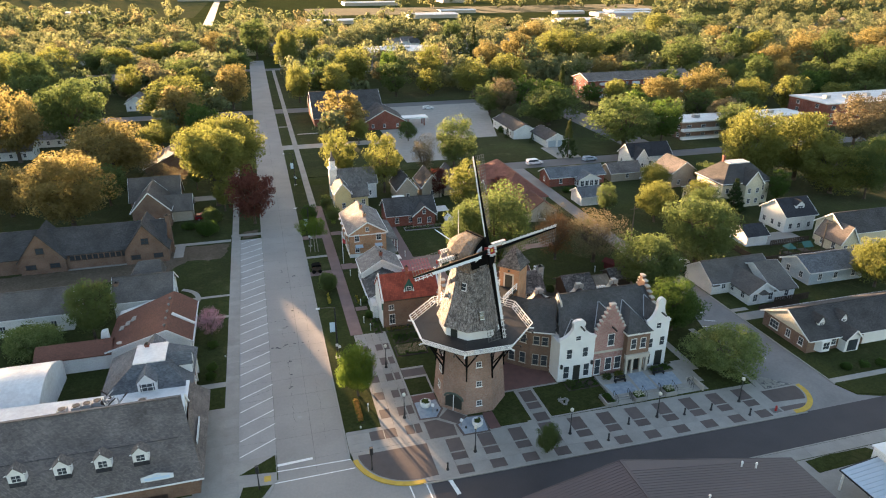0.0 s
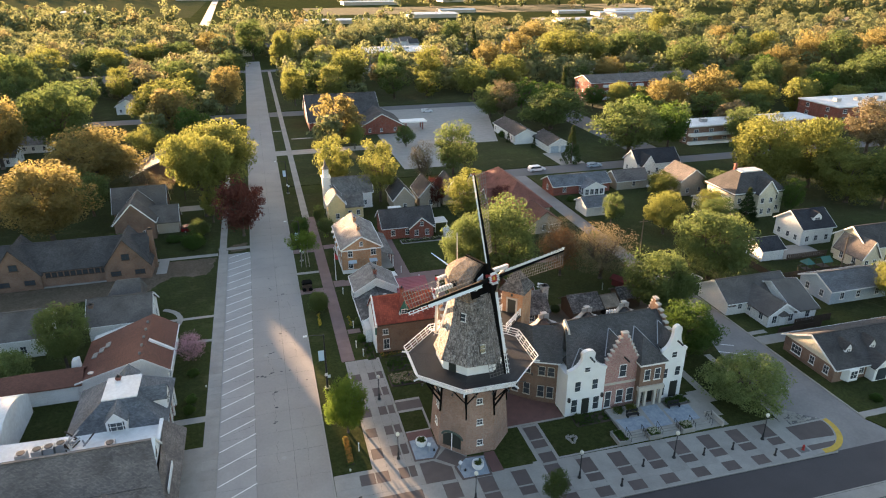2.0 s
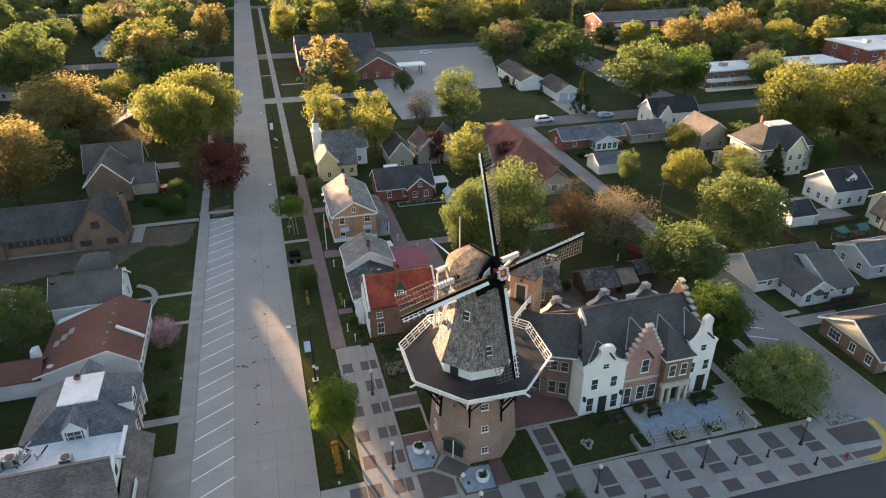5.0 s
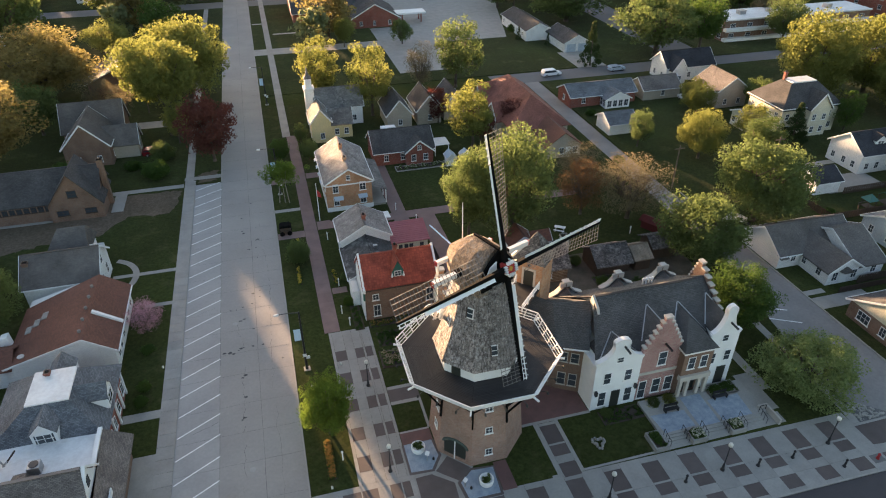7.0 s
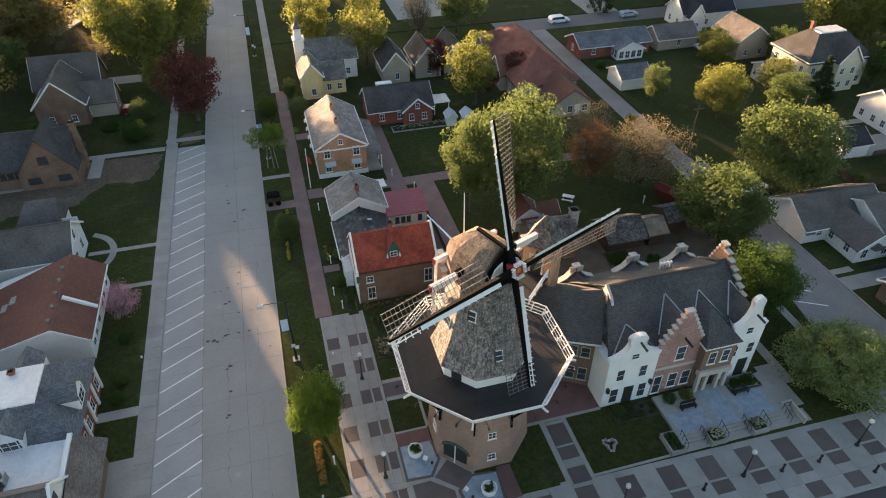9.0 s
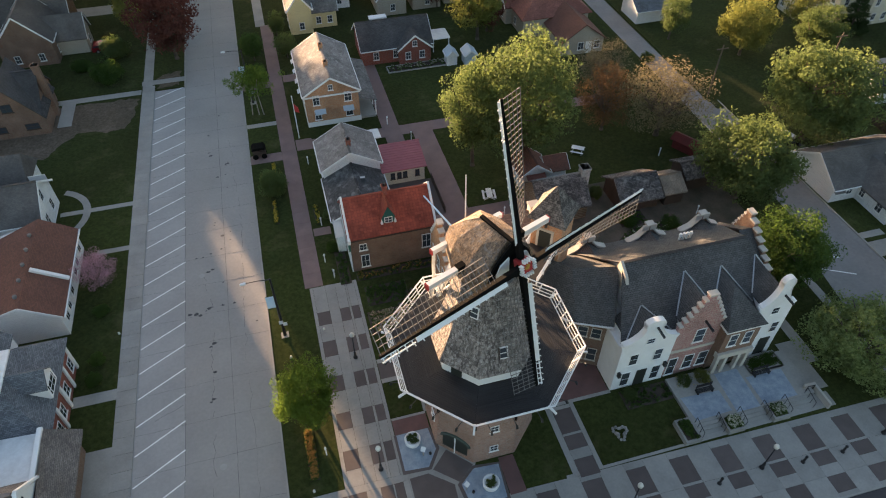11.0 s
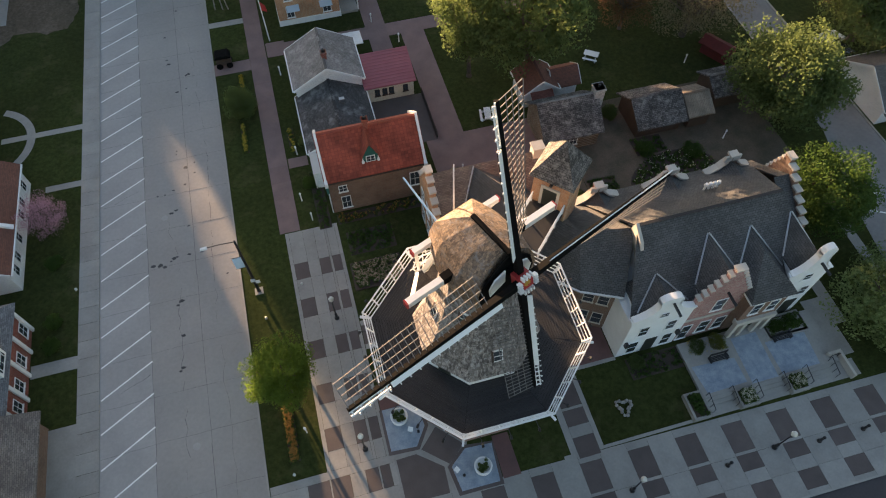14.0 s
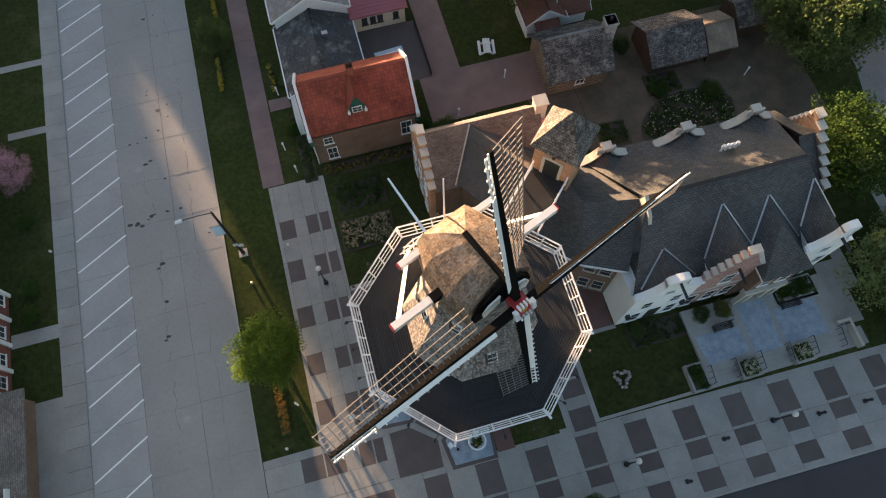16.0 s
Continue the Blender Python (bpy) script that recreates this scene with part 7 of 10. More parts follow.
# -- larger flat-roofed blocks further off --
def flat_block(name, label, x0, x1, y0, y1, hgt, wall, roof="roof_white", floors=3, cols=8, side="S"):
    h = thing(name, label, "building")
    part("wall", Geo().box(x0, x1, y0, y1, 0, hgt), M[wall], h)
    part("roof", Geo().box(x0 - 0.3, x1 + 0.3, y0 - 0.3, y1 + 0.3, hgt, hgt + 0.4), M[roof], h)
    for fl in range(floors):
        for k in range(cols):
            t = (k + 0.5) / cols
            window(h, x0 + (x1 - x0) * t, y0, 0.9 + 2.9 * fl, 1.8, 1.5, 0)
        for k in range(max(2, cols // 3)):
            t = (k + 0.5) / max(2, cols // 3)
            window(h, x0, y0 + (y1 - y0) * t, 0.9 + 2.9 * fl, 1.6, 1.5, -90)
    for k in range(4):
        part("roof_unit", Geo().box(x0 + (x1 - x0) * (0.15 + 0.2 * k), x0 + (x1 - x0) * (0.15 + 0.2 * k) + 2.2, (y0 + y1) / 2 - 1, (y0 + y1) / 2 + 1, hgt + 0.4, hgt + 1.6), M["steel"], h)
    return h


flat_block("school", "low school with white roofs", 76, 128, 452, 486, 5.0, "brick_brown", floors=1, cols=12)
h = house("apartment_block", "red brick apartment block with a brown roof and white balconies", 150, 206, 284, 300, 8.6, 11.0, "x", "brick_red", "shingle_brown", {"S": 9, "W": 3}, 3, over=0.5, category="apartment building")
for k in range(6):
    for fl in range(3):
        part("balcony", Geo().box(156 + 8.5 * k, 159.5 + 8.5 * k, 282.6, 284, 0.9 + 2.8 * fl, 2.0 + 2.8 * fl), M["paint_white"], h)
h = flat_block("apartment_block", "white two-storey apartment block with walkways", 146, 200, 203, 214, 6.2, "brick_brown", floors=2, cols=9)
for fl in range(2):
    part("walkway", Geo().box(145.8, 200, 201.4, 203, 0.3 + 2.9 * fl, 1.2 + 2.9 * fl), M["paint_white"], h)
h = flat_block("apartment_block", "brick apartment block with a flat white roof", 212, 262, 206, 226, 8.8, "brick_red", floors=3, cols=8)

# ---- the gabled hall beside the mill ----
hall = thing("museum_hall", "Dutch-style museum hall of white and brick stepped gables under slate roofs", "building")
FY = 75.5


def gable(name, poly, y, mat, label="", thick=0.45, cap=True):
    gm = Geo().slab(poly, (0, y, 0), (1, 0, 0), (0, 0, 1), (0, -1, 0), thick)
    ob = part(name, gm, M[mat], hall, label)
    return ob


def curve_gable(x0, x1, ze, zt, n=14):
    """Bell-shaped outline from eave to eave."""
    c, hw = (x0 + x1) / 2, (x1 - x0) / 2
    pts = [(x0, 0.0), (x1, 0.0), (x1, ze - 0.35), (x1 + 0.12, ze - 0.3), (x1 + 0.12, ze)]
    top = []
    for k in range(n + 1):
        t = k / n
        # concave shoulder, narrow neck, then a shallow broad head
        if t < 0.55:
            u = t / 0.55
            x, z = hw * (1 - 0.7 * math.sin(u * math.pi / 2) ** 1.1), ze + (zt - ze) * (0.1 * u + 0.64 * (1 - math.cos(u * math.pi / 2)))
        else:
            a = (t - 0.55) / 0.45 * math.pi / 2
            x, z = hw * 0.35 * math.cos(a), ze + (zt - ze) * (0.8 + 0.2 * math.sin(a))
        top.append((x, z))
    pts += [(c + x, z) for x, z in top]
    pts += [(c - x, z) for x, z in reversed(top[:-1])]
    pts += [(x0 - 0.12, ze), (x0 - 0.12, ze - 0.3), (x0, ze - 0.35)]
    return pts


def coping(pts, y, mat="paint_white", w=0.6, t=0.16):
    out = []
    for (xa, za), (xb, zb) in zip(pts[:-1], pts[1:]):
        gm = Geo()
        gm.beam((xa, y + 0.22, za), (xb, y + 0.22, zb), w, t, up=(0, 1, 0)) if abs(xa - xb) < 1e-6 else gm.hull8([(min(xa, xb), y - 0.06, za if xa < xb else zb), (max(xa, xb), y - 0.06, zb if xa < xb else za), (max(xa, xb), y + w - 0.06, zb if xa < xb else za), (min(xa, xb), y + w - 0.06, za if xa < xb else zb),
                  (min(xa, xb), y - 0.06, (za if xa < xb else zb) + t), (max(xa, xb), y - 0.06, (zb if xa < xb else za) + t), (max(xa, xb), y + w - 0.06, (zb if xa < xb else za) + t), (min(xa, xb), y + w - 0.06, (za if xa < xb else zb) + t)])
        out.append(gm)
    return out


RIDGE_Y, RIDGE_Z, EAVE = 82.25, 11.15, 6.7
SLOPE = (RIDGE_Z - EAVE) / (RIDGE_Y - FY - 0.5)
part("wall", walls_gable(41.4, 55.0, FY + 0.45, 89.0, 0, EAVE, RIDGE_Z, "x"), M["stucco"], hall, "pale plastered end walls")
part("wall", Geo().box(39.0, 41.4, FY + 0.46, 88.99, 0, EAVE), M["stucco"], hall)
part("wall", Geo().box(55.0, 57.0, FY + 0.46, 88.99, 0, EAVE), M["stucco"], hall)
HIP, LO = 55.1, EAVE - 0.25 * SLOPE
for q in ([(39.0, FY + 0.25, LO), (57.2, FY + 0.25, LO), (HIP, RIDGE_Y, RIDGE_Z), (41.4, RIDGE_Y, RIDGE_Z)], [(41.4, RIDGE_Y, RIDGE_Z), (HIP, RIDGE_Y, RIDGE_Z), (57.2, 89.25, LO), (39.0, 89.25, LO)],
          [(57.2, FY + 0.25, LO), (57.2, 89.25, LO), (HIP, RIDGE_Y + 0.02, RIDGE_Z), (HIP, RIDGE_Y - 0.02, RIDGE_Z)]):
    part("roof", Geo().hull8(q + [(x, y, z + 0.18) for x, y, z in q]), M["shingle_slate"], hall, "dark slate shingle roof")
# front gables
cg = curve_gable(39.0, 44.7, 7.35, 10.25)
part("gable_white", Geo().slab(cg, (0, FY, 0), (1, 0, 0), (0, 0, 1), (0, -1, 0), 0.45), M["stucco"], hall, "white bell gable front")
[part("coping", q, M["paint_white"], hall) for q in coping(cg[4:-3], FY - 0.02, "stone_trim", 0.62, 0.14)]
SX0, SX1, SZ, SH, n = 44.7, 49.6, 8.2, 3.9, 7
sw = (SX1 - SX0 - 0.8) / 2 / (n - 1)
steps = [(SX0, 0), (SX1, 0)]
for k in range(n):
    z = SZ + SH * k / (n - 1)
    steps += [(SX1 - sw * k, z - (SH / (n - 1) if k else 0)), (SX1 - sw * k, z)]
for k in range(n - 1, -1, -1):
    z = SZ + SH * k / (n - 1)
    steps += [(SX0 + sw * k, z), (SX0 + sw * k, z - (SH / (n - 1) if k else 0))]
part("gable_brick", Geo().slab(steps, (0, FY + 0.1, 0), (1, 0, 0), (0, 0, 1), (0, -1, 0), 0.45), M["brick_pink"], hall, "pink brick stepped gable front")
for k in range(n):
    z = SZ + SH * k / (n - 1)
    if k == n - 1:
        part("step_cap", Geo().box(SX0 + sw * k - 0.08, SX1 - sw * k + 0.08, FY, FY + 0.65, z, z + 0.2), M["stone_trim"], hall)
    else:
        for x in (SX0 + sw * k - 0.06, SX1 - sw * (k + 1) - 0.02):
            part("step_cap", Geo().box(x, x + sw + 0.08, FY, FY + 0.65, z, z + 0.18), M["stone_trim"], hall)
part("string_course", Geo().box(SX0 + 0.05, SX1, FY + 0.02, FY + 0.1, 4.1, 4.45), M["stone_trim"], hall)
# square bay with porch
BX0, BX1 = 49.6, 53.4
part("bay", Geo().box(BX0, BX1, FY - 0.9, FY + 2.0, 3.3, 7.4), M["brick_brown"], hall, "brown brick entrance bay")
part("bay_cornice", Geo().box(BX0 - 0.25, BX1 + 0.25, FY - 1.15, FY + 2.0, 7.1, 7.45), M["paint_white"], hall)
gb = Geo()
bc = (BX0 + BX1) / 2
gb.v += [(BX0 - 0.3, FY - 1.25, 7.45), (BX1 + 0.3, FY - 1.25, 7.45), (BX1 + 0.3, 82.0, 7.45), (BX0 - 0.3, 82.0, 7.45), (bc, FY + 2.4, 9.8), (bc, 82.0, 9.8)]
gb.f += [(3, 2, 1, 0), (0, 1, 4), (1, 2, 5, 4), (2, 3, 5), (3, 0, 4, 5)]
part("bay_roof", gb, M["shingle_slate"], hall)
for xx in (BX0 + 0.2, BX0 + 1.15, BX1 - 1.15, BX1 - 0.2):
    part("porch_pillar", Geo().box(xx - 0.18, xx + 0.18, FY - 1.15, FY - 0.75, 0.5, 3.0), M["stone_trim"], hall)
part("porch_beam", Geo().box(BX0 - 0.1, BX1 + 0.1, FY - 1.2, FY - 0.6, 3.0, 3.7), M["stone_trim"], hall, "pale stone entrance portico")
part("porch_wall", Geo().box(BX0, BX1, FY - 0.1, FY + 0.4, 0, 3.3), M["brick_brown"], hall)
part("porch_door", Geo().box(bc - 0.9, bc + 0.9, FY - 0.16, FY - 0.1, 0.5, 2.8), M["door_dark"], hall)
# second white gable
cg2 = curve_gable(53.4, 57.15, 8.3, 12.05)
part("gable_white", Geo().slab(cg2, (0, FY, 0), (1, 0, 0), (0, 0, 1), (0, -1, 0), 0.45), M["stucco"], hall, "tall narrow white bell gable")
[part("coping", q, M["paint_white"], hall) for q in coping(cg2[4:-3], FY - 0.02, "stone_trim", 0.62, 0.14)]
# cross roofs behind the gables
for x0, x1, ze, zr in ((39.8, 44.5, 6.95, 8.6), (45.4, 49.6, 7.6, 9.95), (53.9, 57.0, 7.9, 10.0)):
    ym = FY + 0.5 + (zr - EAVE) / SLOPE
    yv = FY + 0.5 + (ze - EAVE) / SLOPE
    part("cross_roof", roof_gable(x0, x1, FY + 0.46, ym + 0.6, ze, zr, "y", 0.0, 0.0, 0.15), M["shingle_slate"], hall)
    part("cross_wall", walls_gable(x0, x1, FY + 0.47, ym + 0.3, 5.0, ze, zr, "y"), M["stucco"], hall)
    c = (x0 + x1) / 2
    for s in (-1, 1):
        part("valley", Geo().beam((c + s * 0.05, ym, zr + 0.24), (c + s * (x1 - x0) / 2, yv, ze + 0.24), 0.13, 0.06), M["steel"], hall, "pale metal valley flashing")
for s, xe in ((-1, BX0 - 0.3), (1, BX1 + 0.3)):
    ym = FY + 0.5 + (9.8 - EAVE) / SLOPE
    yv = FY + 0.5 + (7.45 - EAVE) / SLOPE
    part("valley", Geo().beam((bc + s * 0.05, ym, 10.0), (xe, yv, 7.66), 0.13, 0.06), M["steel"], hall)
# east wing with stepped gable
EZ = RIDGE_Z - SLOPE * 2.55
part("east_roof", Geo().hull8([(56.6, 80.9, 6.7), (58.1, 80.9, 6.7), (58.1, 84.8, EZ), (56.6, 84.8, EZ), (56.6, 80.9, 6.85), (58.1, 80.9, 6.85), (58.1, 84.8, EZ + 0.15), (56.6, 84.8, EZ + 0.15)]), M["shingle_slate"], hall)
part("east_roof", Geo().hull8([(57.0, 84.8, EZ), (58.1, 84.8, EZ), (58.1, 89.2, EZ - 4.4 * SLOPE), (57.0, 89.2, EZ - 4.4 * SLOPE), (57.0, 84.8, EZ + 0.18), (58.1, 84.8, EZ + 0.18), (58.1, 89.2, EZ - 4.4 * SLOPE + 0.18), (57.0, 89.2, EZ - 4.4 * SLOPE + 0.18)]), M["shingle_slate"], hall)
part("east_wall", Geo().box(57.0, 58.05, 81.0, 89.0, 0, 6.2), M["brick_brown"], hall)
es = [(80.6, 0), (87.7, 0)]
m = 7
for k in range(m):
    z = 7.1 + 3.7 * k / (m - 1)
    es += [(87.7 - 1.5 * k / (m - 1), z - (3.7 / (m - 1) if k else 0)), (87.7 - 1.5 * k / (m - 1), z)]
for k in range(m - 1, -1, -1):
    z = 7.1 + 3.7 * k / (m - 1)
    es += [(80.6 + 4.8 * k / (m - 1), z), (80.6 + 4.8 * k / (m - 1), z - (3.7 / (m - 1) if k else 0))]
part("gable_east", Geo().slab(es, (58.6, 0, 0), (0, 1, 0), (0, 0, 1), (1, 0, 0), 0.5), M["brick_brown"], hall, "stepped east gable with stone caps")
for k in range(m):
    z = 7.1 + 3.7 * k / (m - 1)
    for yy, ww in (((87.7 - 1.5 * (k + 1) / (m - 1) - 0.03, 0.31), (80.6 + 4.8 * k / (m - 1) - 0.06, 0.84)) if k < m - 1 else ((85.34, 0.92),)):
        part("step_cap", Geo().box(58.02, 58.68, yy, yy + ww, z, z + 0.2), M["stone_trim"], hall)
# back gables with sweeping stone copings
for xx in (40.9, 48.1, 54.5):
    gp = Geo().slab([(xx - 2.3, 6.4), (xx + 2.3, 6.4), (xx + 2.3, 7.2), (xx + 1.2, 7.7), (xx + 0.42, 8.5), (xx + 0.42, 9.3), (xx - 0.42, 9.3), (xx - 0.42, 8.5), (xx - 1.2, 7.7), (xx - 2.3, 7.2)], (0, 88.2, 0), (1, 0, 0), (0, 0, 1), (0, -1, 0), 0.5)
    part("back_gable", gp, M["brick_brown"], hall)
    pc = [(xx + 2.35, 7.2), (xx + 1.2, 7.75), (xx + 0.45, 8.6), (xx + 0.45, 9.3), (xx - 0.45, 9.3), (xx - 0.45, 8.6), (xx - 1.2, 7.75), (xx - 2.35, 7.2)]
    [part("coping", q, M["stone_trim"], hall) for q in coping(pc, 88.05, "stone_trim", 0.75, 0.22)]
    part("cross_roof", roof_gable(xx - 2.0, xx + 2.0, 85.5, 88.6, 7.0, 8.5, "y", 0.0, 0.0, 0.1), M["shingle_slate"], hall)
for k in range(4):
    part("roof_vent", Geo().lathe([(0.1, 9.0), (0.1, 9.9), (0.2, 9.9), (0.14, 10.15)], 8, (49.9 + 0.42 * k, 85.4)), M["paint_white"], hall)
part("end_parapet", Geo().slab([(82.9, 9.6), (82.3, 11.6), (80.9, 10.75), (79.2, 8.0)], (41.2, 0, 0), (0, 1, 0), (0, 0, 1), (-1, 0, 0), 0.3), M["stone_trim"], hall)
# chimneys-like posts on the ridge
part("ridge_cap", Geo().beam((41.4, RIDGE_Y + 0.02, RIDGE_Z + 0.2), (HIP, RIDGE_Y + 0.02, RIDGE_Z + 0.2), 0.3, 0.08), M["shingle_slate"], hall)
# front windows
for xx, z, w, hh in ((40.3, 0.6, 1.0, 2.2), (43.6, 0.6, 1.0, 2.2), (40.6, 4.0, 0.95, 1.7), (43.2, 4.0, 0.95, 1.7), (41.85, 7.0, 0.9, 0.8)):
    window(hall, xx, FY, z, w, hh, 0, "paint_white", 1, 2)
for xx, z, w, hh in ((42.0, 0.2, 1.1, 2.5),):
    part("front_door", Geo().box(xx - w / 2, xx + w / 2, FY - 0.06, FY, z, z + hh), M["door_dark"], hall, "dark panelled door")
for xx, z, w, hh in ((45.5, 0.4, 1.0, 2.7), (47.3, 0.9, 1.1, 2.2), (48.9, 0.9, 1.1, 2.2), (47.4, 5.2, 1.1, 2.0)):
    window(hall, xx, FY + 0.1, z, w, hh, 0, "paint_white", 1, 2)
for xx, z in ((50.7, 4.6), (52.3, 4.6)):
    window(hall, xx, FY - 0.9, z, 0.95, 1.8, 0, cols=1)
for xx, z, hh in ((54.2, 3.7, 1.7), (56.2, 3.9, 1.6), (55.3, 7.0, 1.0), (54.1, 0.7, 2.0)):
    window(hall, xx, FY, z, 0.9, hh, 0, cols=1)
part("side_door", Geo().box(55.3, 56.5, FY - 0.06, FY, 0.3, 3.0), M["door_dark"], hall)
for xx, z in ((42.1, 9.2), (47.4, 8.3), (55.5, 9.6)):
    part("hoist_beam", Geo().box(xx - 0.08, xx + 0.08, FY - 1.25, FY + 0.1, z, z + 0.2), M["black_metal"], hall, "dark hoist beam under the gable top")
for xx in (39.4, 44.4):
    part("wall_lantern", Geo().box(xx - 0.14, xx + 0.14, FY - 0.35, FY, 2.6, 3.2), M["black_metal"], hall)

# link between hall and mill, with angled brick wall
link = thing("link_wing", "brick link wing with slate roof between hall and mill tower", "building")
foot = [(39.0, 78.6), (39.0, 88.6), (36.4, 93.0), (29.4, 93.0), (28.9, 89.9), (33.0, 83.2), (36.3, 80.2)]
part("wall", Geo().prism(foot, 0, 6.6), M["brick_brown"], link, "brown brick link wall")
gl = Geo()
eave_pts = [(39.4, 78.1, 7.0), (36.0, 79.7, 7.0), (32.7, 82.9, 7.0), (28.4, 89.6, 6.5)]
ridge_pts = [(41.5, 82.6, 10.3), (36.8, 83.4, 10.5), (34.5, 86.2, 10.3), (30.5, 93.2, 9.55)]
back_pts = [(39.4, 88.7, 6.8), (37.0, 89.0, 6.8), (35.0, 92.0, 6.8), (34.0, 95.6, 6.5)]
for k in range(3):
    gl = Geo().hull8([eave_pts[k + 1], eave_pts[k], ridge_pts[k], ridge_pts[k + 1]] + [(x, y, z + 0.18) for x, y, z in (eave_pts[k + 1], eave_pts[k], ridge_pts[k], ridge_pts[k + 1])])
    part("roof", gl, M["shingle_slate"], link, "dark slate shingle roof")
    gl = Geo().hull8([ridge_pts[k + 1], ridge_pts[k], back_pts[k], back_pts[k + 1]] + [(x, y, z + 0.18) for x, y, z in (ridge_pts[k + 1], ridge_pts[k], back_pts[k], back_pts[k + 1])])
    part("roof", gl, M["shingle_slate"], link, "dark slate shingle roof")
ang = math.degrees(math.atan2(-(80.2 - 78.6), 39.0 - 36.3))
for t in (0.3, 0.72):
    for z, hh in ((1.0, 1.9), (4.6, 1.5)):
        window(link, 36.3 + (39.0 - 36.3) * t, 80.2 + (78.6 - 80.2) * t, z, 1.0, hh, ang, "stone_trim", 1, 2)
for t in (0.35, 0.75):
    for z, hh in ((1.0, 1.9), (4.6, 1.5)):
        window(link, 33.0 + 3.3 * t, 83.2 - 3.0 * t, z, 1.0, hh, -42, "stone_trim", 1, 2)
part("gutter", Geo().beam((39.3, 78.05, 7.0), (35.95, 79.65, 7.0), 0.14, 0.14), M["paint_white"], link)
part("gutter", Geo().beam((35.95, 79.65, 7.0), (32.65, 82.85, 7.0), 0.14, 0.14), M["paint_white"], link)
# north-west wing with stepped brick gable to the west
wing_nw = thing("northwest_wing", "rear brick wing with dark roof and stepped gable", "building")
NR, NZ = 93.4, 9.7  # ridge of the rear wing
part("wall", Geo().slab([(90.1, 0), (95.6, 0), (95.6, 6.4), (NR, NZ), (90.1, 6.0)], (36.6, 0, 0), (0, 1, 0), (0, 0, 1), (1, 0, 0), 10.4), M["brick_brown"], wing_nw)
part("roof", Geo().hull8([(26.3, 89.6, 6.0), (36.6, 89.6, 6.0), (36.6, NR, NZ), (26.3, NR, NZ), (26.3, 89.6, 6.2), (36.6, 89.6, 6.2), (36.6, NR, NZ + 0.2), (26.3, NR, NZ + 0.2)]), M["shingle_brown"], wing_nw, "brown shingle roof")
part("roof", Geo().hull8([(26.3, NR, NZ), (36.6, NR, NZ), (36.6, 95.9, 6.1), (26.3, 95.9, 6.1), (26.3, NR, NZ + 0.2), (36.6, NR, NZ + 0.2), (36.6, 95.9, 6.3), (26.3, 95.9, 6.3)]), M["shingle_brown"], wing_nw, "steep brown shingle back roof")
ws = [(89.6, 0), (96.2, 0)]
for k in range(6):
    z = 7.0 + 3.6 * k / 5
    ws += [(96.2 - 2.5 * k / 5, z - (0.72 if k else 0)), (96.2 - 2.5 * k / 5, z)]
for k in range(5, -1, -1):
    z = 7.0 + 3.6 * k / 5
    ws += [(89.6 + 3.5 * k / 5, z), (89.6 + 3.5 * k / 5, z - (0.72 if k else 0))]
part("gable_west", Geo().slab(ws, (26.35, 0, 0), (0, 1, 0), (0, 0, 1), (1, 0, 0), 0.5), M["brick_orange"], wing_nw, "stepped brick gable with pale caps")
for k in range(6):
    z = 7.0 + 3.6 * k / 5
    for yy, ww in (((96.2 - 2.5 * (k + 1) / 5 - 0.02, 0.52), (89.6 + 3.5 * k / 5 - 0.06, 0.78)) if k < 5 else ((92.95, 0.85),)):
        part("step_cap", Geo().box(25.75, 26.45, yy, yy + ww, z, z + 0.18), M["stone_trim"], wing_nw)
part("valley", Geo().beam((30.4, 93.3, 9.85), (28.2, 89.7, 6.5), 0.12, 0.06), M["steel"], wing_nw)
for yy in (91.0, 92.9, 94.8):
    window(wing_nw, 25.85, yy, 1.0, 1.0, 1.7, -90)
    window(wing_nw, 25.85, yy, 4.2, 1.0, 1.7, -90)
part("chimney", Geo().box(36.1, 37.1, 92.9, 93.8, 8.6, 10.6).box(36.0, 37.2, 92.8, 93.9, 10.6, 10.75), M["stone_trim"], wing_nw, "squat stone chimney")
# brick stair tower, set diagonally
tower = thing("stair_tower", "brick stair tower with a steep flared shingle roof", "tower", at=pose(35.85, 87.2, 0, 0, 0, -45))
part("wall", Geo().box(-1.62, 1.62, -1.62, 1.62, 0, 15.2), M["brick_orange"], tower, "orange brick tower wall")
tr = []
for w, z in ((1.98, 15.0), (1.85, 15.3), (1.25, 16.2), (0.62, 17.3), (0.04, 18.2)):
    tr.append([(sx * w, sy * w, z) for sx, sy in ((-1, -1), (1, -1), (1, 1), (-1, 1))])
part("roof", loft(tr), M["shingle_old"], tower, "steep flared shingle roof")
td = part("door", Geo().box(-0.62, 0.62, -1.68, -1.6, DECK, DECK + 2.15), M["door_dark"], tower, "dark bridge door")
part("door_frame", Geo().box(-0.85, -0.62, -1.74, -1.6, DECK, DECK + 2.4).box(0.62, 0.85, -1.74, -1.6, DECK, DECK + 2.4).box(-0.62, 0.62, -1.74, -1.6, DECK + 2.15, DECK + 2.4), M["stone_trim"], tower)
part("lantern", Geo().box(-0.12, 0.12, -1.85, -1.62, DECK + 2.7, DECK + 3.0), M["black_metal"], tower)
part("bridge", Geo().box(-1.5, 1.5, -7.0, -1.62, DECK - 0.25, DECK - 0.02), M["deck_wood"], tower, "dark timber bridge to the gallery")
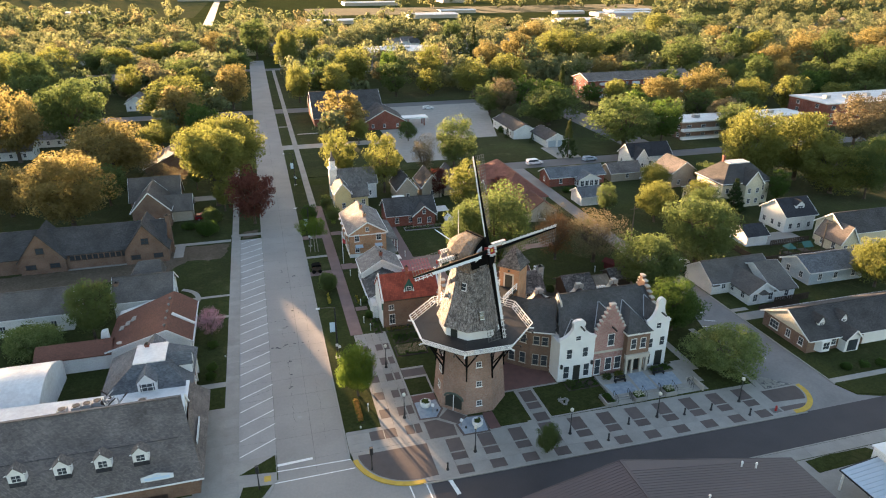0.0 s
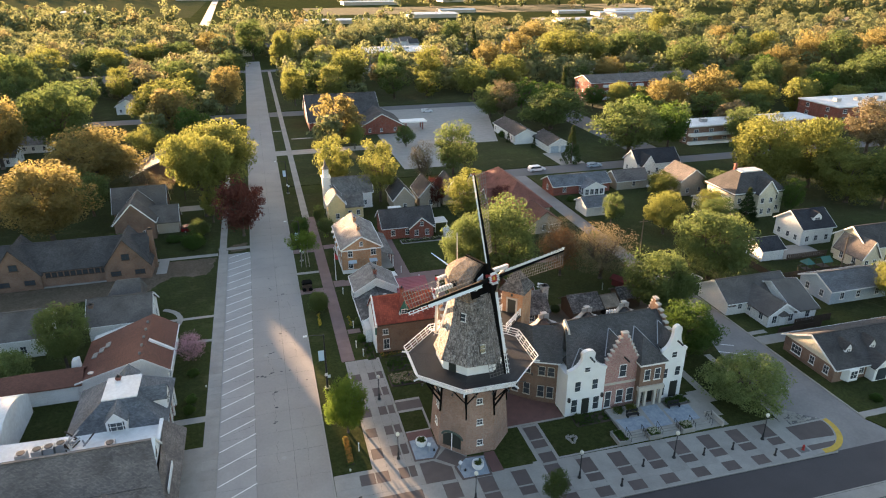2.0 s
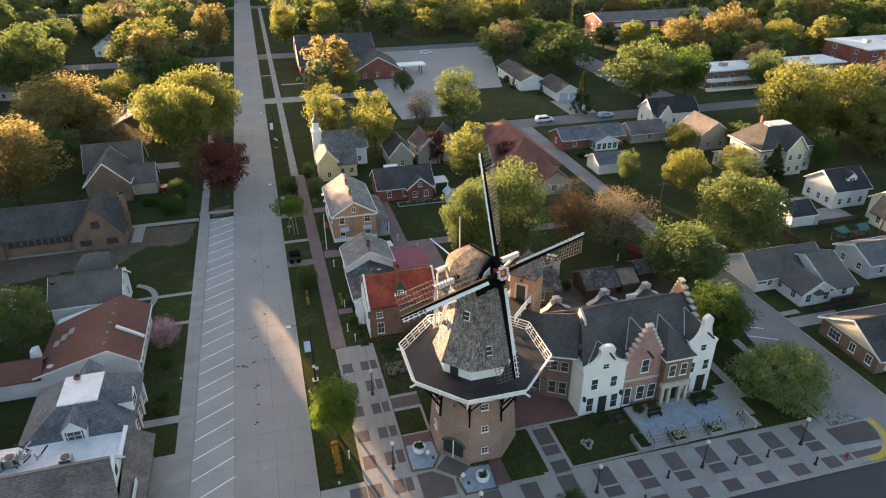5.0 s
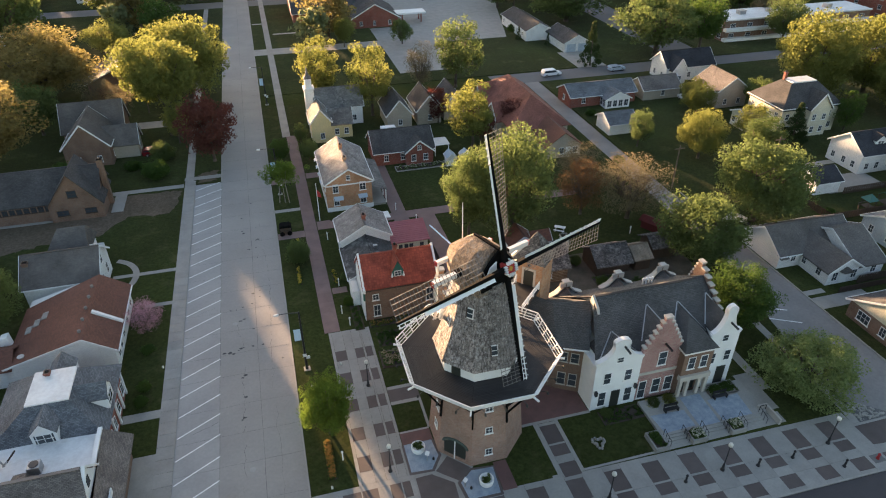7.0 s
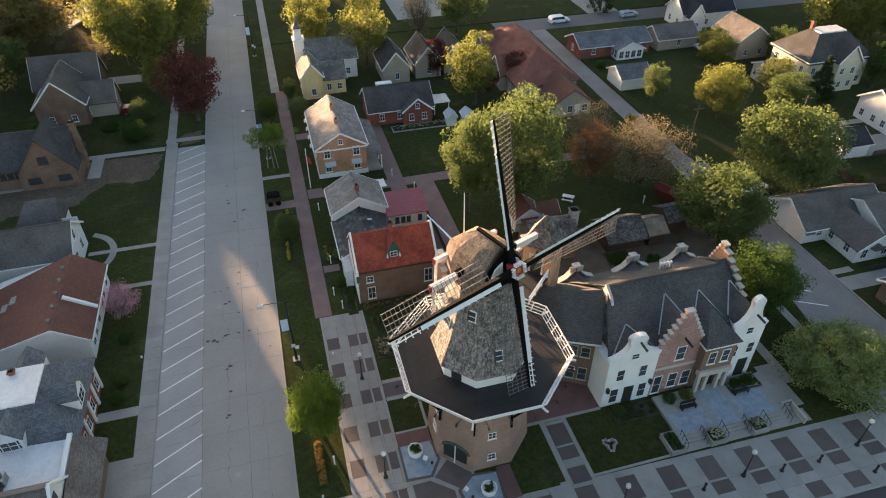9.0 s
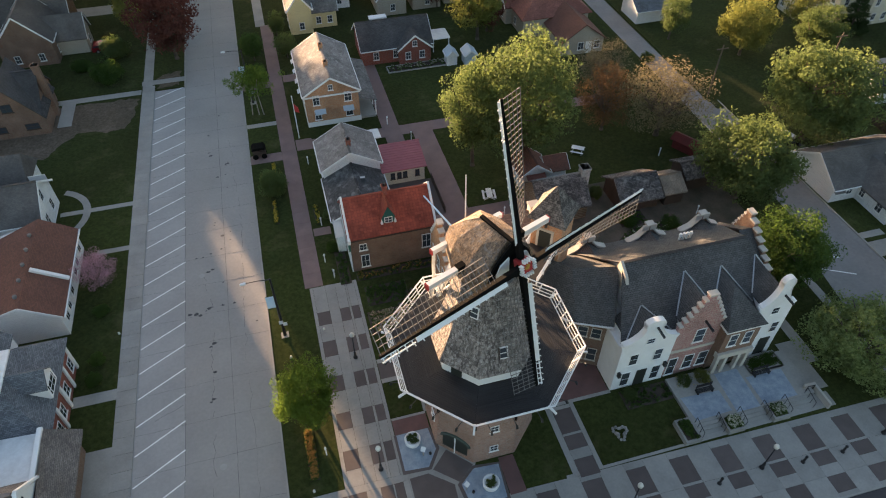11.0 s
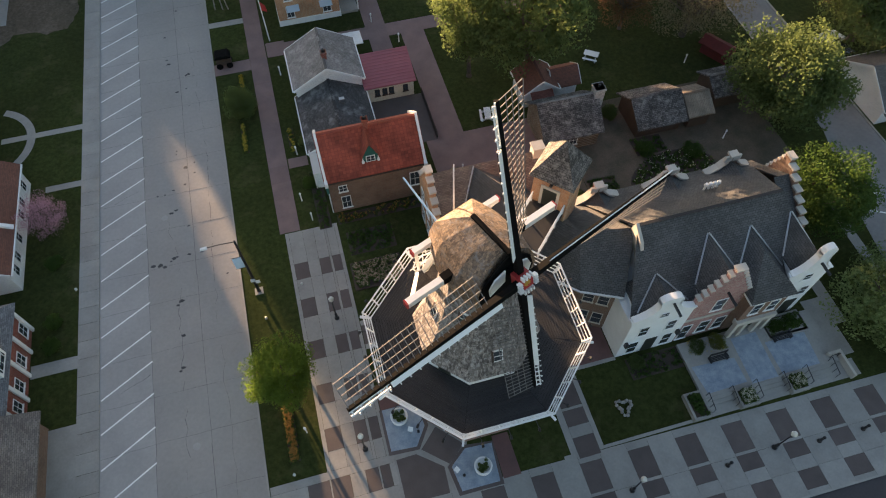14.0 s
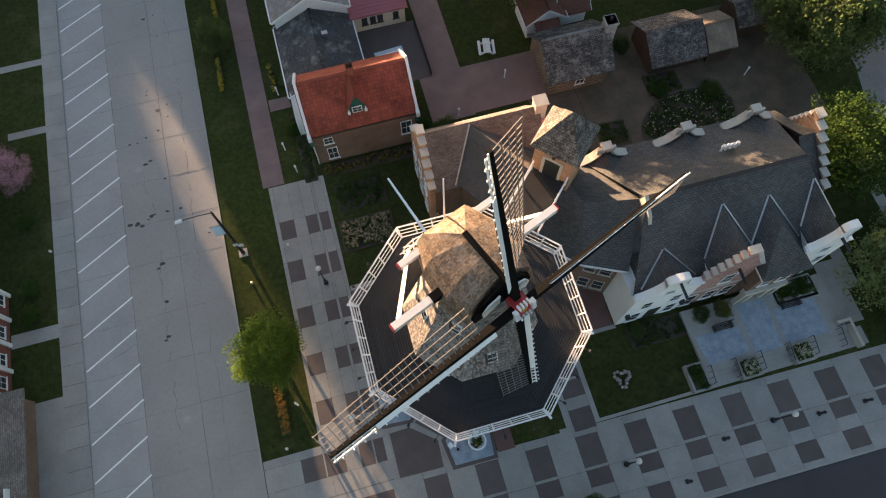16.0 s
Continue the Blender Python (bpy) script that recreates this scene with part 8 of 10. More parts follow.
for s in (-1, 1):
    for hgt in (0.45, 0.8, 1.08):
        part("bridge_rail", Geo().beam((s * 1.45, -6.8, DECK + hgt), (s * 1.45, -1.7, DECK + hgt), 0.1, 0.09), M["paint_white"], tower)
    for k in range(4):
        part("bridge_post", Geo().box(s * 1.45 - 0.06, s * 1.45 + 0.06, -6.7 + 1.6 * k, -6.58 + 1.6 * k, DECK, DECK + 1.1), M["paint_white"], tower)

# ---- trees ----
def leaf_mesh(name, centres, radii, per, size, mat, seed, flat=0.75, jitter=0.85):
    """Small leaf faces scattered over clumps; centres in units of the crown's radius."""
    rg = np.random.RandomState(seed)
    C, Rr = np.asarray(centres), np.asarray(radii)
    per, size = per * 2, size * 0.86
    n = len(C) * per
    idx = np.repeat(np.arange(len(C)), per)
    d = rg.normal(size=(n, 3))
    d /= np.linalg.norm(d, axis=1)[:, None]
    rad = Rr[idx] * (0.55 + 0.5 * rg.rand(n) ** 0.5)
    p = C[idx] + d * rad[:, None] * np.array([1, 1, flat])
    nrm = d + rg.normal(size=(n, 3)) * jitter
    nrm /= np.linalg.norm(nrm, axis=1)[:, None]
    t = np.cross(nrm, rg.normal(size=(n, 3)))
    t /= np.linalg.norm(t, axis=1)[:, None]
    b = np.cross(nrm, t)
    s = size * (0.6 + 0.8 * rg.rand(n))[:, None]
    q = np.stack([p - t * s * 0.52 - b * s * 0.26, p + t * s * 0.52 - b * s * 0.3, p + b * s * 0.5], 1)
    me = bpy.data.meshes.new(name)
    me.vertices.add(n * 3)
    me.loops.add(n * 3)
    me.polygons.add(n)
    me.vertices.foreach_set("co", q.reshape(-1).astype(np.float32))
    me.loops.foreach_set("vertex_index", np.arange(n * 3, dtype=np.int32))
    me.polygons.foreach_set("loop_start", np.arange(0, n * 3, 3, dtype=np.int32))
    me.polygons.foreach_set("loop_total", np.full(n, 3, dtype=np.int32))
    me.materials.append(mat)
    me.update()
    return me


def clumps(seed, n, shape):
    """Clump centres and radii for a crown about 1 in radius, standing on z = 0 with the top near z = height."""
    rg = random.Random(seed)
    out, rad = [], []
    lobes = [Vector((rg.uniform(-1, 1), rg.uniform(-1, 1), rg.uniform(-0.6, 1))).normalized() for k in range(9)]
    while len(out) < n:
        u = Vector((rg.uniform(-1, 1), rg.uniform(-1, 1), rg.uniform(-1, 1)))
        l = u.length
        if l > 1 or l < 0.45:
            continue
        u *= 0.72 + 0.4 * max(max(0.0, u.dot(q) / l) for q in lobes) ** 4
        x, y, z = u
        if shape == "oval":
            out.append((x * 0.84, y * 0.84, 1.36 + z * 1.06))
        elif shape == "round":
            out.append((x * 0.88, y * 0.88, 1.0 + z * 0.78))
        elif shape == "spread":
            out.append((x * 0.95, y * 0.95, 0.95 + z * 0.55 - 0.25 * (x * x + y * y)))
        elif shape == "vase":
            k = 0.55 + 0.35 * (z + 1) / 2
            out.append((x * k * 1.1, y * k * 1.1, 1.25 + z * 1.0))
        elif shape == "high":
            out.append((x * 0.86, y * 0.86, 1.28 + z * 0.62))
        elif shape == "weeping":
            out.append((x * 0.92, y * 0.92, 0.86 + z * 0.8 - 0.2 * (x * x + y * y)))
        elif shape == "cone":
            zz = rg.uniform(0, 1) ** 1.4
            a = rg.uniform(0, 2 * math.pi)
            k = (1 - zz) * rg.uniform(0.45, 0.95)
            out.append((k * math.cos(a), k * math.sin(a), 0.2 + zz * 2.6))
        elif shape == "bush":
            out.append((x * 0.85, y * 0.85, 0.45 + z * 0.42))
        rad.append(rg.uniform(0.14, 0.3) if shape != "cone" else 0.2)
    return out, rad


def trunk_geo(seed, shape, height, bare=False):
    rg = random.Random(seed)
    gt = Geo()
    th = {"oval": 0.6, "round": 0.5, "spread": 0.5, "vase": 0.4, "weeping": 0.35, "high": 0.6, "cone": 2.4, "bush": 0.12}[shape]
    r = 0.055 if shape != "bush" else 0.03
    lean = Vector((rg.uniform(-0.03, 0.03), rg.uniform(-0.03, 0.03), 0))
    top = Vector((0, 0, th)) + lean
    gt.tube((0, 0, -0.05), (0, 0, th * 0.15), r * 1.5, r, 8)
    gt.tube((0, 0, th * 0.15), top, r, r * 0.75, 8)
    if shape == "cone":
        return gt
    n = 7 if not bare else 16
    for k in range(n):
        a = 2 * math.pi * k / n + rg.uniform(-0.3, 0.3)
        el = rg.uniform(0.5, 1.1)
        reach = rg.uniform(0.5, 0.8)
        mid = top + Vector((math.cos(a) * reach * 0.45, math.sin(a) * reach * 0.45, el * 0.45 * (height - th) / 1.4))
        end = mid + Vector((math.cos(a + 0.3) * reach * 0.4, math.sin(a + 0.3) * reach * 0.4, el * 0.45 * (height - th) / 1.4))
        gt.tube(top, mid, r * 0.55, r * 0.34, 5)
        gt.tube(mid, end, r * 0.34, r * 0.1, 5)
        for j in range(2 if not bare else 4):
            e2 = mid + Vector((rg.uniform(-0.4, 0.4), rg.uniform(-0.4, 0.4), rg.uniform(0.15, 0.5)))
            gt.tube(mid.lerp(end, rg.uniform(0, 0.6)), e2, r * 0.22, r * 0.06, 4)
    return gt


HEIGHTS = {"weeping": 1.75, "high": 2.0, "oval": 2.55, "round": 1.85, "spread": 1.6, "vase": 2.4, "cone": 2.85, "bush": 0.95}
_tree_meshes = {}


def tree_meshes(shape, leaf, detail, variant):
    key = (shape, leaf, detail, variant)
    if key not in _tree_meshes:
        n, per, size = {3: (170, 66, 0.05), 2: (110, 46, 0.064), 1: (70, 26, 0.105), 4: (150, 36, 0.036)}[detail]
        seed = variant * 17 + len(shape) * 5 + detail
        c, r = clumps(seed, n, shape)
        if shape == "cone":
            r = [q * 0.8 for q in r]
        me = leaf_mesh("crown", c, r, per, size, M[leaf], seed, 0.75, 0.6)
        tm = trunk_geo(seed, shape, HEIGHTS[shape], detail == 4).mesh("trunk", M["bark"], True)
        _tree_meshes[key] = (me, tm)
    return _tree_meshes[key]


_tree_count = [0]


def tree(x, y, hgt, rad, shape="round", leaf="leaf_green", detail=2, label="", z=0.1, name="tree", group=""):
    _tree_count[0] += 1
    k = _tree_count[0]
    me, tm = tree_meshes(shape, leaf, detail, k % 3)
    tone = {"leaf_fresh": "bright green", "leaf_green": "fresh green", "leaf_dark": "dark green", "leaf_yellow": "yellow-green", "leaf_orange": "orange-tinged", "leaf_purple": "dark purple", "leaf_brown": "rusty brown", "leaf_tan": "sparse tan", "leaf_conifer": "dark evergreen", "blossom": "pink blossoming", "blossom_white": "pale flowering"}[leaf]
    form = {"weeping": "low branching tree", "high": "tall broad tree", "oval": "tall oval tree", "round": "rounded tree", "spread": "broad spreading tree", "vase": "upright tree", "cone": "conifer", "bush": "leafy bush"}[shape]
    t = thing(name, label or "%s %s in spring leaf" % (tone, form), "tree" if shape != "bush" else "bush", group=group)
    m = Matrix.LocRotScale((x, y, z), Euler((0, 0, (k * 2.399) % 6.283)), (rad, rad, hgt / HEIGHTS[shape]))
    t.matrix_basis = m
    part("trunk", tm, None, t)
    part("crown", me, None, t)
    return t


# near trees, each on its own
NEAR = [
    # green oval at (-18.8, 188) is added, yellow oval at (-10.9, 168) heightened, to shade the plaza
    (-10.9, 168, 11.6, 3.7, "oval", "leaf_yellow"), (-29.0, 190, 10.5, 4.8, "vase", "leaf_tan"), (-23.6, 183, 9, 3.4, "vase", "leaf_tan"), (-18.8, 188, 13.5, 2.7, "oval", "leaf_green"),
    (-30.3, 107.5, 11.5, 4.6, "oval", "leaf_green"), (-39, 105, 5.2, 5, "bush", "blossom_white"), (-11.7, 104.4, 5, 2.4, "round", "blossom"), (43, 112, 20.5, 7.4, "oval", "leaf_green"), (36.6, 114.5, 17, 5, "oval", "leaf_green"), (48.4, 149.4, 15, 5.8, "oval", "leaf_yellow"),
    (44.8, 164, 9, 3, "vase", "leaf_purple"), (57.8, 117.6, 11, 4.6, "round", "leaf_brown"), (65, 114.2, 11.8, 7.0, "round", "leaf_tan"), (61.5, 126.5, 9.5, 5, "vase", "leaf_tan"), (68.2, 98.6, 12.6, 6.9, "round", "leaf_green"), (85.2, 107.6, 15.6, 8.2, "round", "leaf_green"),
    (90.6, 131.8, 10.2, 4.8, "round", "leaf_yellow"), (81.6, 140.2, 8.6, 3.1, "oval", "leaf_green"), (104, 153, 7.4, 3.9, "round", "leaf_yellow"), (9.6, 80.3, 8.4, 3.2, "round", "leaf_fresh"), (31.2, 61.5, 4.7, 1.6, "round", "leaf_green"),
    (65.2, 72.0, 7.9, 6.0, "weeping", "blossom_white"), (64.4, 84.6, 9.4, 5.0, "round", "leaf_dark"), (9.3, 115.6, 3.8, 2.1, "bush", "leaf_green"), (101, 127, 10, 4.4, "oval", "leaf_green"), (115, 134, 8.4, 3.2, "cone", "leaf_conifer"), (96.4, 192.5, 12, 3.7, "cone", "leaf_conifer"),
    (112.5, 88.6, 10.6, 5.2, "round", "leaf_yellow"), (38.6, 95.4, 3.2, 2.2, "round", "blossom"), (29.5, 97.3, 3.2, 2.2, "bush", "leaf_green"), (39.5, 91.5, 3, 2, "bush", "leaf_yellow"), (106, 158, 7, 3.5, "round", "leaf_yellow"), (118.5, 151, 8, 4, "round", "leaf_green"),
    (129, 135, 10, 3.2, "oval", "leaf_dark"), (105.5, 136, 9, 4, "oval", "leaf_yellow"), (59, 155, 7.5, 3.4, "round", "leaf_purple"), (51, 152, 8, 3.5, "round", "leaf_purple"), (14.8, 152, 4.5, 2.2, "round", "leaf_green"), (9.2, 152.5, 5, 2.4, "round", "leaf_dark"),
    (13.8, 160.5, 5, 1.8, "oval", "leaf_green"), (-30, 152, 5, 3.5, "bush", "leaf_dark"), (-14.5, 152, 3.5, 3, "bush", "leaf_dark"), (-16, 112, 1.6, 1.6, "bush", "leaf_dark"), (-42.5, 201.6, 17.6, 13.8, "round", "leaf_orange"), (-33, 239, 9.6, 7.6, "round", "leaf_yellow"),
    (-9.5, 193.2, 21, 11.5, "round", "leaf_yellow"), (-3.7, 156.8, 14.4, 6.1, "round", "leaf_purple"), (-39.8, 180.4, 11.7, 5.8, "round", "leaf_green"), (20.8, 181.1, 17.5, 6, "vase", "leaf_yellow"), (31.3, 172.2, 17.9, 6.1, "oval", "leaf_yellow"), (33, 228.4, 9, 3.5, "round", "leaf_yellow"),
    (50.6, 227.2, 7.6, 3.7, "round", "leaf_green"), (45.7, 184.5, 13.5, 4.7, "vase", "leaf_tan"), (-44, 160.5, 20.5, 11.5, "oval", "leaf_orange"), (-12.6, 173, 21.8, 9.6, "high", "leaf_yellow"), (134.5, 153, 21, 9.4, "round", "leaf_yellow"), (149.5, 151.5, 21, 10.8, "round", "leaf_yellow"),
    (150, 138.5, 14.5, 10.6, "round", "leaf_yellow"), (155, 132, 17, 6, "round", "leaf_green"), (55.4, 186, 18.2, 7.3, "oval", "leaf_green"),
]
for x, y, hh, r, sh, lf in NEAR:
    if hh:
        tree(x, y, hh, r, sh, lf, 4 if lf in ("leaf_tan", "blossom", "leaf_brown") else 3 if y < 135 or r > 9 else 2)
t = thing("tree", "young green tree with three slim pale stems", "tree", at=pose(8.6, 135.5, 0.13))
for x0, y0, x1, y1 in ((-0.9, 0.2, -0.5, 0.3), (0.1, 0.0, 0.0, 0.1), (0.8, -0.2, 0.5, -0.2)):
    part("stem", Geo().tube((x0, y0, -0.1), (x1, y1, 3.6), 0.09, 0.07, 7).tube((x1, y1, 3.6), (x1 * 1.6, y1 * 1.6, 6.2), 0.07, 0.03, 6), M["bark_pale"], t)
rp = random.Random(31)
cs = [(rp.gauss(0, 1.45), rp.gauss(0, 1.35), rp.uniform(4.6, 7.4)) for k in range(110)]
part("crown", leaf_mesh("crown", cs, [0.6] * 110, 34, 0.2, M["leaf_fresh"], 31), None, t)
# broad trees a little further off
MID = [
    (-61.9, 249.9, 23.8, 11.8, "round", "leaf_green"), (-75, 233.2, 23.5, 10.7, "round", "leaf_orange"), (-68.7, 313.8, 14.5, 10.6, "round", "leaf_green"), (-33.7, 286, 17.9, 14, "round", "leaf_yellow"), (-55.7, 334.2, 17.8, 6.8, "oval", "leaf_yellow"), (-49.7, 358.3, 16.7, 6.9, "round", "leaf_tan"),
    (18.8, 408.4, 24.6, 8.1, "round", "leaf_yellow"), (18.8, 311.4, 18.3, 6.2, "round", "leaf_yellow"), (37.9, 481.9, 19.2, 12.5, "round", "leaf_yellow"), (-21.1, 466.7, 19.6, 11.3, "round", "leaf_orange"), (-9.9, 398.3, 15.1, 9, "round", "leaf_green"), (-33.3, 350.3, 17.6, 9.8, "round", "leaf_green"),
    (-93, 331.3, 24.2, 9.8, "round", "leaf_green"), (-101, 398.5, 20.5, 10.7, "round", "leaf_yellow"), (-107.8, 352.3, 22.2, 9.6, "round", "leaf_yellow"), (-70.7, 412.9, 16.7, 10.9, "round", "leaf_yellow"), (-85.3, 429.4, 15.6, 11.3, "round", "leaf_green"), (-59.1, 451.5, 15.3, 11.8, "round", "leaf_yellow"),
    (-39.3, 450.9, 16.2, 11.7, "round", "leaf_green"), (34.7, 306.5, 19.3, 7.2, "oval", "leaf_yellow"), (46.8, 332.5, 22.2, 10.5, "round", "leaf_yellow"), (38.9, 394.5, 17.4, 10.3, "round", "leaf_yellow"), (65.8, 334.2, 20.6, 5.9, "round", "leaf_dark"), (84.8, 330.9, 24.1, 8.3, "oval", "leaf_yellow"),
    (146.7, 502.3, 20.9, 9.5, "round", "leaf_green"), (144.3, 439.7, 21.4, 4.8, "cone", "leaf_conifer"), (133, 379.4, 18.5, 8.7, "round", "leaf_orange"), (124.2, 324.1, 17.3, 10.8, "round", "leaf_yellow"), (98.8, 259.3, 16.9, 6.5, "vase", "leaf_tan"), (132.8, 276.4, 17.5, 4, "cone", "leaf_conifer"),
    (153.2, 380.2, 23, 11, "round", "leaf_orange"), (182.8, 391.6, 24.1, 15.3, "round", "leaf_yellow"), (202.4, 478.9, 20.7, 13.4, "round", "leaf_orange"), (166.1, 246.7, 15.9, 10.6, "round", "leaf_orange"), (184.8, 247, 19.8, 10.2, "round", "leaf_orange"), (178.5, 321.2, 15.4, 8.3, "round", "leaf_orange"),
    (147.1, 253, 14.8, 6.1, "round", "leaf_yellow"), (197.8, 329, 10.8, 4.3, "round", "leaf_orange"), (201.1, 239.1, 14.5, 6.2, "round", "leaf_yellow"), (172.2, 214.7, 12.7, 6.5, "round", "leaf_tan"), (197, 177.3, 19.7, 10.6, "vase", "leaf_tan"), (231.3, 328.4, 23.3, 12.8, "round", "leaf_green"),
    (312.3, 413.6, 20.7, 11.6, "round", "leaf_orange"), (289, 359.9, 22.1, 10.8, "round", "leaf_green"), (289.4, 325.3, 17.4, 9.8, "round", "leaf_orange"), (233.3, 272, 18.7, 9, "round", "leaf_green"), (254.6, 278.3, 16.7, 7.2, "round", "leaf_orange"), (313, 328.2, 24.4, 14.1, "round", "leaf_orange"),
    (311.1, 307.4, 26.3, 11.3, "round", "leaf_green"), (277.5, 262, 19.1, 9.9, "round", "leaf_green"), (288.9, 260.5, 23.4, 11.1, "round", "leaf_green"), (237.7, 374.1, 22.1, 11.9, "round", "leaf_green"), (225.1, 389.2, 22.5, 11.6, "round", "leaf_green"), (195.3, 374.1, 21.9, 10.9, "round", "leaf_yellow"),
    (326.8, 501.5, 23.8, 15.5, "round", "leaf_yellow"), (361.2, 504.4, 22.2, 16, "round", "leaf_green"), (239.1, 299.4, 11.6, 5, "round", "leaf_yellow"), (315.6, 370.4, 21.4, 10.5, "round", "leaf_yellow"), (346, 331.3, 21, 12.4, "round", "leaf_orange"), (384.6, 348, 23.8, 13.4, "round", "leaf_orange"),
    (3, 478, 27, 10.5, "round", "leaf_green"), (119, 196.5, 18.5, 13, "round", "leaf_green"), (134, 197, 16.5, 8, "round", "leaf_dark"), (110, 238.5, 15.5, 14, "round", "leaf_green"), (94, 263, 13.5, 7.4, "round", "leaf_green"), (100, 304, 18, 9.9, "round", "leaf_yellow"),
    (-10.4, 304, 19.5, 8.7, "round", "leaf_orange"), (-70, 118, 9, 6, "round", "leaf_green"), (-52, 112, 7, 5, "bush", "leaf_green"), (-84, 178, 14, 10, "round", "leaf_orange"),
    (-96, 205, 15, 10, "round", "leaf_orange"), (-100, 262, 15, 11, "round", "leaf_yellow"), (116, 250, 16, 9, "round", "leaf_dark"), (205, 240, 14, 8, "round", "leaf_yellow"), (222, 190, 13, 8, "vase", "leaf_tan"), (170, 140, 15, 8, "round", "leaf_green"),
    (-62, 178, 13, 8, "round", "leaf_orange"), (162, 196, 14, 7, "round", "leaf_green"),
]
for x, y, hh, r, sh, lf in MID:
    if hh:
        tree(x, y, hh, r, sh, lf, 2)

# woods and gardens beyond: scattered trees, kept off the streets, lots and buildings
rw = random.Random(21)
KEEP = [(-12, 14, 0, 430), (-4, 8, 430, 470), (-300, 340, 284, 304), (-300, 340, 417, 434), (118, 138, 184, 430), (40, 104, 196, 292), (16, 56, 244, 290), (70, 132, 440, 500), (145, 210, 198, 216), (148, 208, 278, 302), (208, 266, 200, 230), (66, 330, 180, 194), (-66, -30, 630, 2300)]


def free(x, y, r):
    # an open lane in line with the sun, over the western gardens
    if y < 430 and abs(x - 4.1 + 0.3057 * (y - 100)) < 0.85 * r + 1.6:
        return False
    return not any(a - r < x < b + r and c - r < y < d + r for a, b, c, d in KEEP)


leaf_pick = ["leaf_green", "leaf_green", "leaf_yellow", "leaf_green", "leaf_yellow", "leaf_dark", "leaf_orange", "leaf_green"]
placed = [(t[0], t[1], t[3]) for t in NEAR + MID if t[2]]
# distant houses first, so that gardens stay open round them
HOUSES = []
for k in range(420):
    y = rw.uniform(200, 640) if k < 300 else rw.uniform(640, 1300)
    x = rw.uniform(-40 - 0.45 * y, 40 + 1.15 * y)
    w, d = rw.uniform(7, 11), rw.uniform(9, 14)
    if len(HOUSES) > 120 or not free(x + w / 2, y + d / 2, 8) or any((x + w / 2 - a) ** 2 + (y + d / 2 - b) ** 2 < (0.7 * c + 7) ** 2 for a, b, c in placed) or (-80 < x < 20 and y < 250):
        continue
    placed.append((x + w / 2, y + d / 2, 8.5))
    HOUSES.append((x, y, w, d))
# each near leaf tone and its haze-paled copy
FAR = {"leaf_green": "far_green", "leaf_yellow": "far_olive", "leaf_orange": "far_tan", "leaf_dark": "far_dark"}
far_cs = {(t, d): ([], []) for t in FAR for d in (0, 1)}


def far_crown(x, y, R, tone, n):
    cs, rs = far_cs[tone, 0 if y < 640 else 1]
    for j in range(n):
        a, q = rw.uniform(0, 6.283), rw.random() ** 0.5
        z = rw.uniform(0.4, 1.8)
        k = math.sqrt(max(0.05, 1 - ((z - 1.0) / 0.95) ** 2)) * 0.75
        cs.append((x + R * k * q * math.cos(a), y + R * k * q * math.sin(a), R * z))
        rs.append(R * rw.uniform(0.28, 0.46))


singles = 0
for tries in range(14000):
    y = 225 + 395 * rw.random() ** 1.25
    x = rw.uniform(-60 - y * 0.42, 60 + y * 1.18)
    r = rw.uniform(5.0, 10.0)
    if not free(x, y, r * 0.6) or (-75 < x < 20 and y < 250) or any((x - a) ** 2 + (y - b) ** 2 < (0.8 * (r + c)) ** 2 for a, b, c in placed):
        continue
    placed.append((x, y, r))
    lf = rw.choice(leaf_pick)
    if y < 330 and singles < 110:
        singles += 1
        tree(x, y, r * rw.uniform(1.6, 2.2), r, rw.choice(("round", "round", "oval")), lf, 1)
    else:
        far_crown(x, y, r, lf, 17)
# blocks west of the buildings
for tries in range(1600):
    y = rw.uniform(70, 290)
    x = rw.uniform(-230, -78)
    r = rw.uniform(4.5, 8.5)
    if any((x - a) ** 2 + (y - b) ** 2 < (1.0 * (r + c)) ** 2 for a, b, c in placed):
        continue
    placed.append((x, y, r))
    far_crown(x, y, r, rw.choice(leaf_pick[:6]), 15)
# woods beyond, in belts between the fields
for k in range(3400):
    y = 620 + 2300 * rw.random() ** 1.6
    x = rw.uniform(-0.5 * y, 1.25 * y)
    if not free(x, y, 6):
        continue
    belt = math.sin(x * 0.0052 + y * 0.011) + 0.9 * math.sin(y * 0.0075 - x * 0.0021 + 1.2) + (0.75 if x > 0.62 * y else -0.95 if x > 0.05 * y else -0.35)
    if rw.random() * 1.6 - 0.55 > belt:
        continue
    far_crown(x, y, rw.uniform(6, 11), rw.choice(leaf_pick), 6)
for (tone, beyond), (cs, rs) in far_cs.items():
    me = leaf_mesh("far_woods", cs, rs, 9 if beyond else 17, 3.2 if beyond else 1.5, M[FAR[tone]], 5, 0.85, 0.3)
    tagged(new("far_woods", me), "distant woodland crowns in spring colour, paled for haze", "woods", "", "stuff")
# far houses between the trees
for k, (x, y, w, d) in enumerate(HOUSES):
    e = rw.uniform(2.8, 5.2)
    tone = rw.choice(("white", "white", "tan", "cream"))
    house("far_house", "distant %s house among trees" % tone, x, x + w, y, y + d, e, e + 2.6, rw.choice("xy"), "siding_" + tone, rw.choice(("shingle_dark", "shingle_brown", "shingle_grey")), {"S": 3, "W": 2} if y < 420 else None, 2 if e > 4.5 else 1)
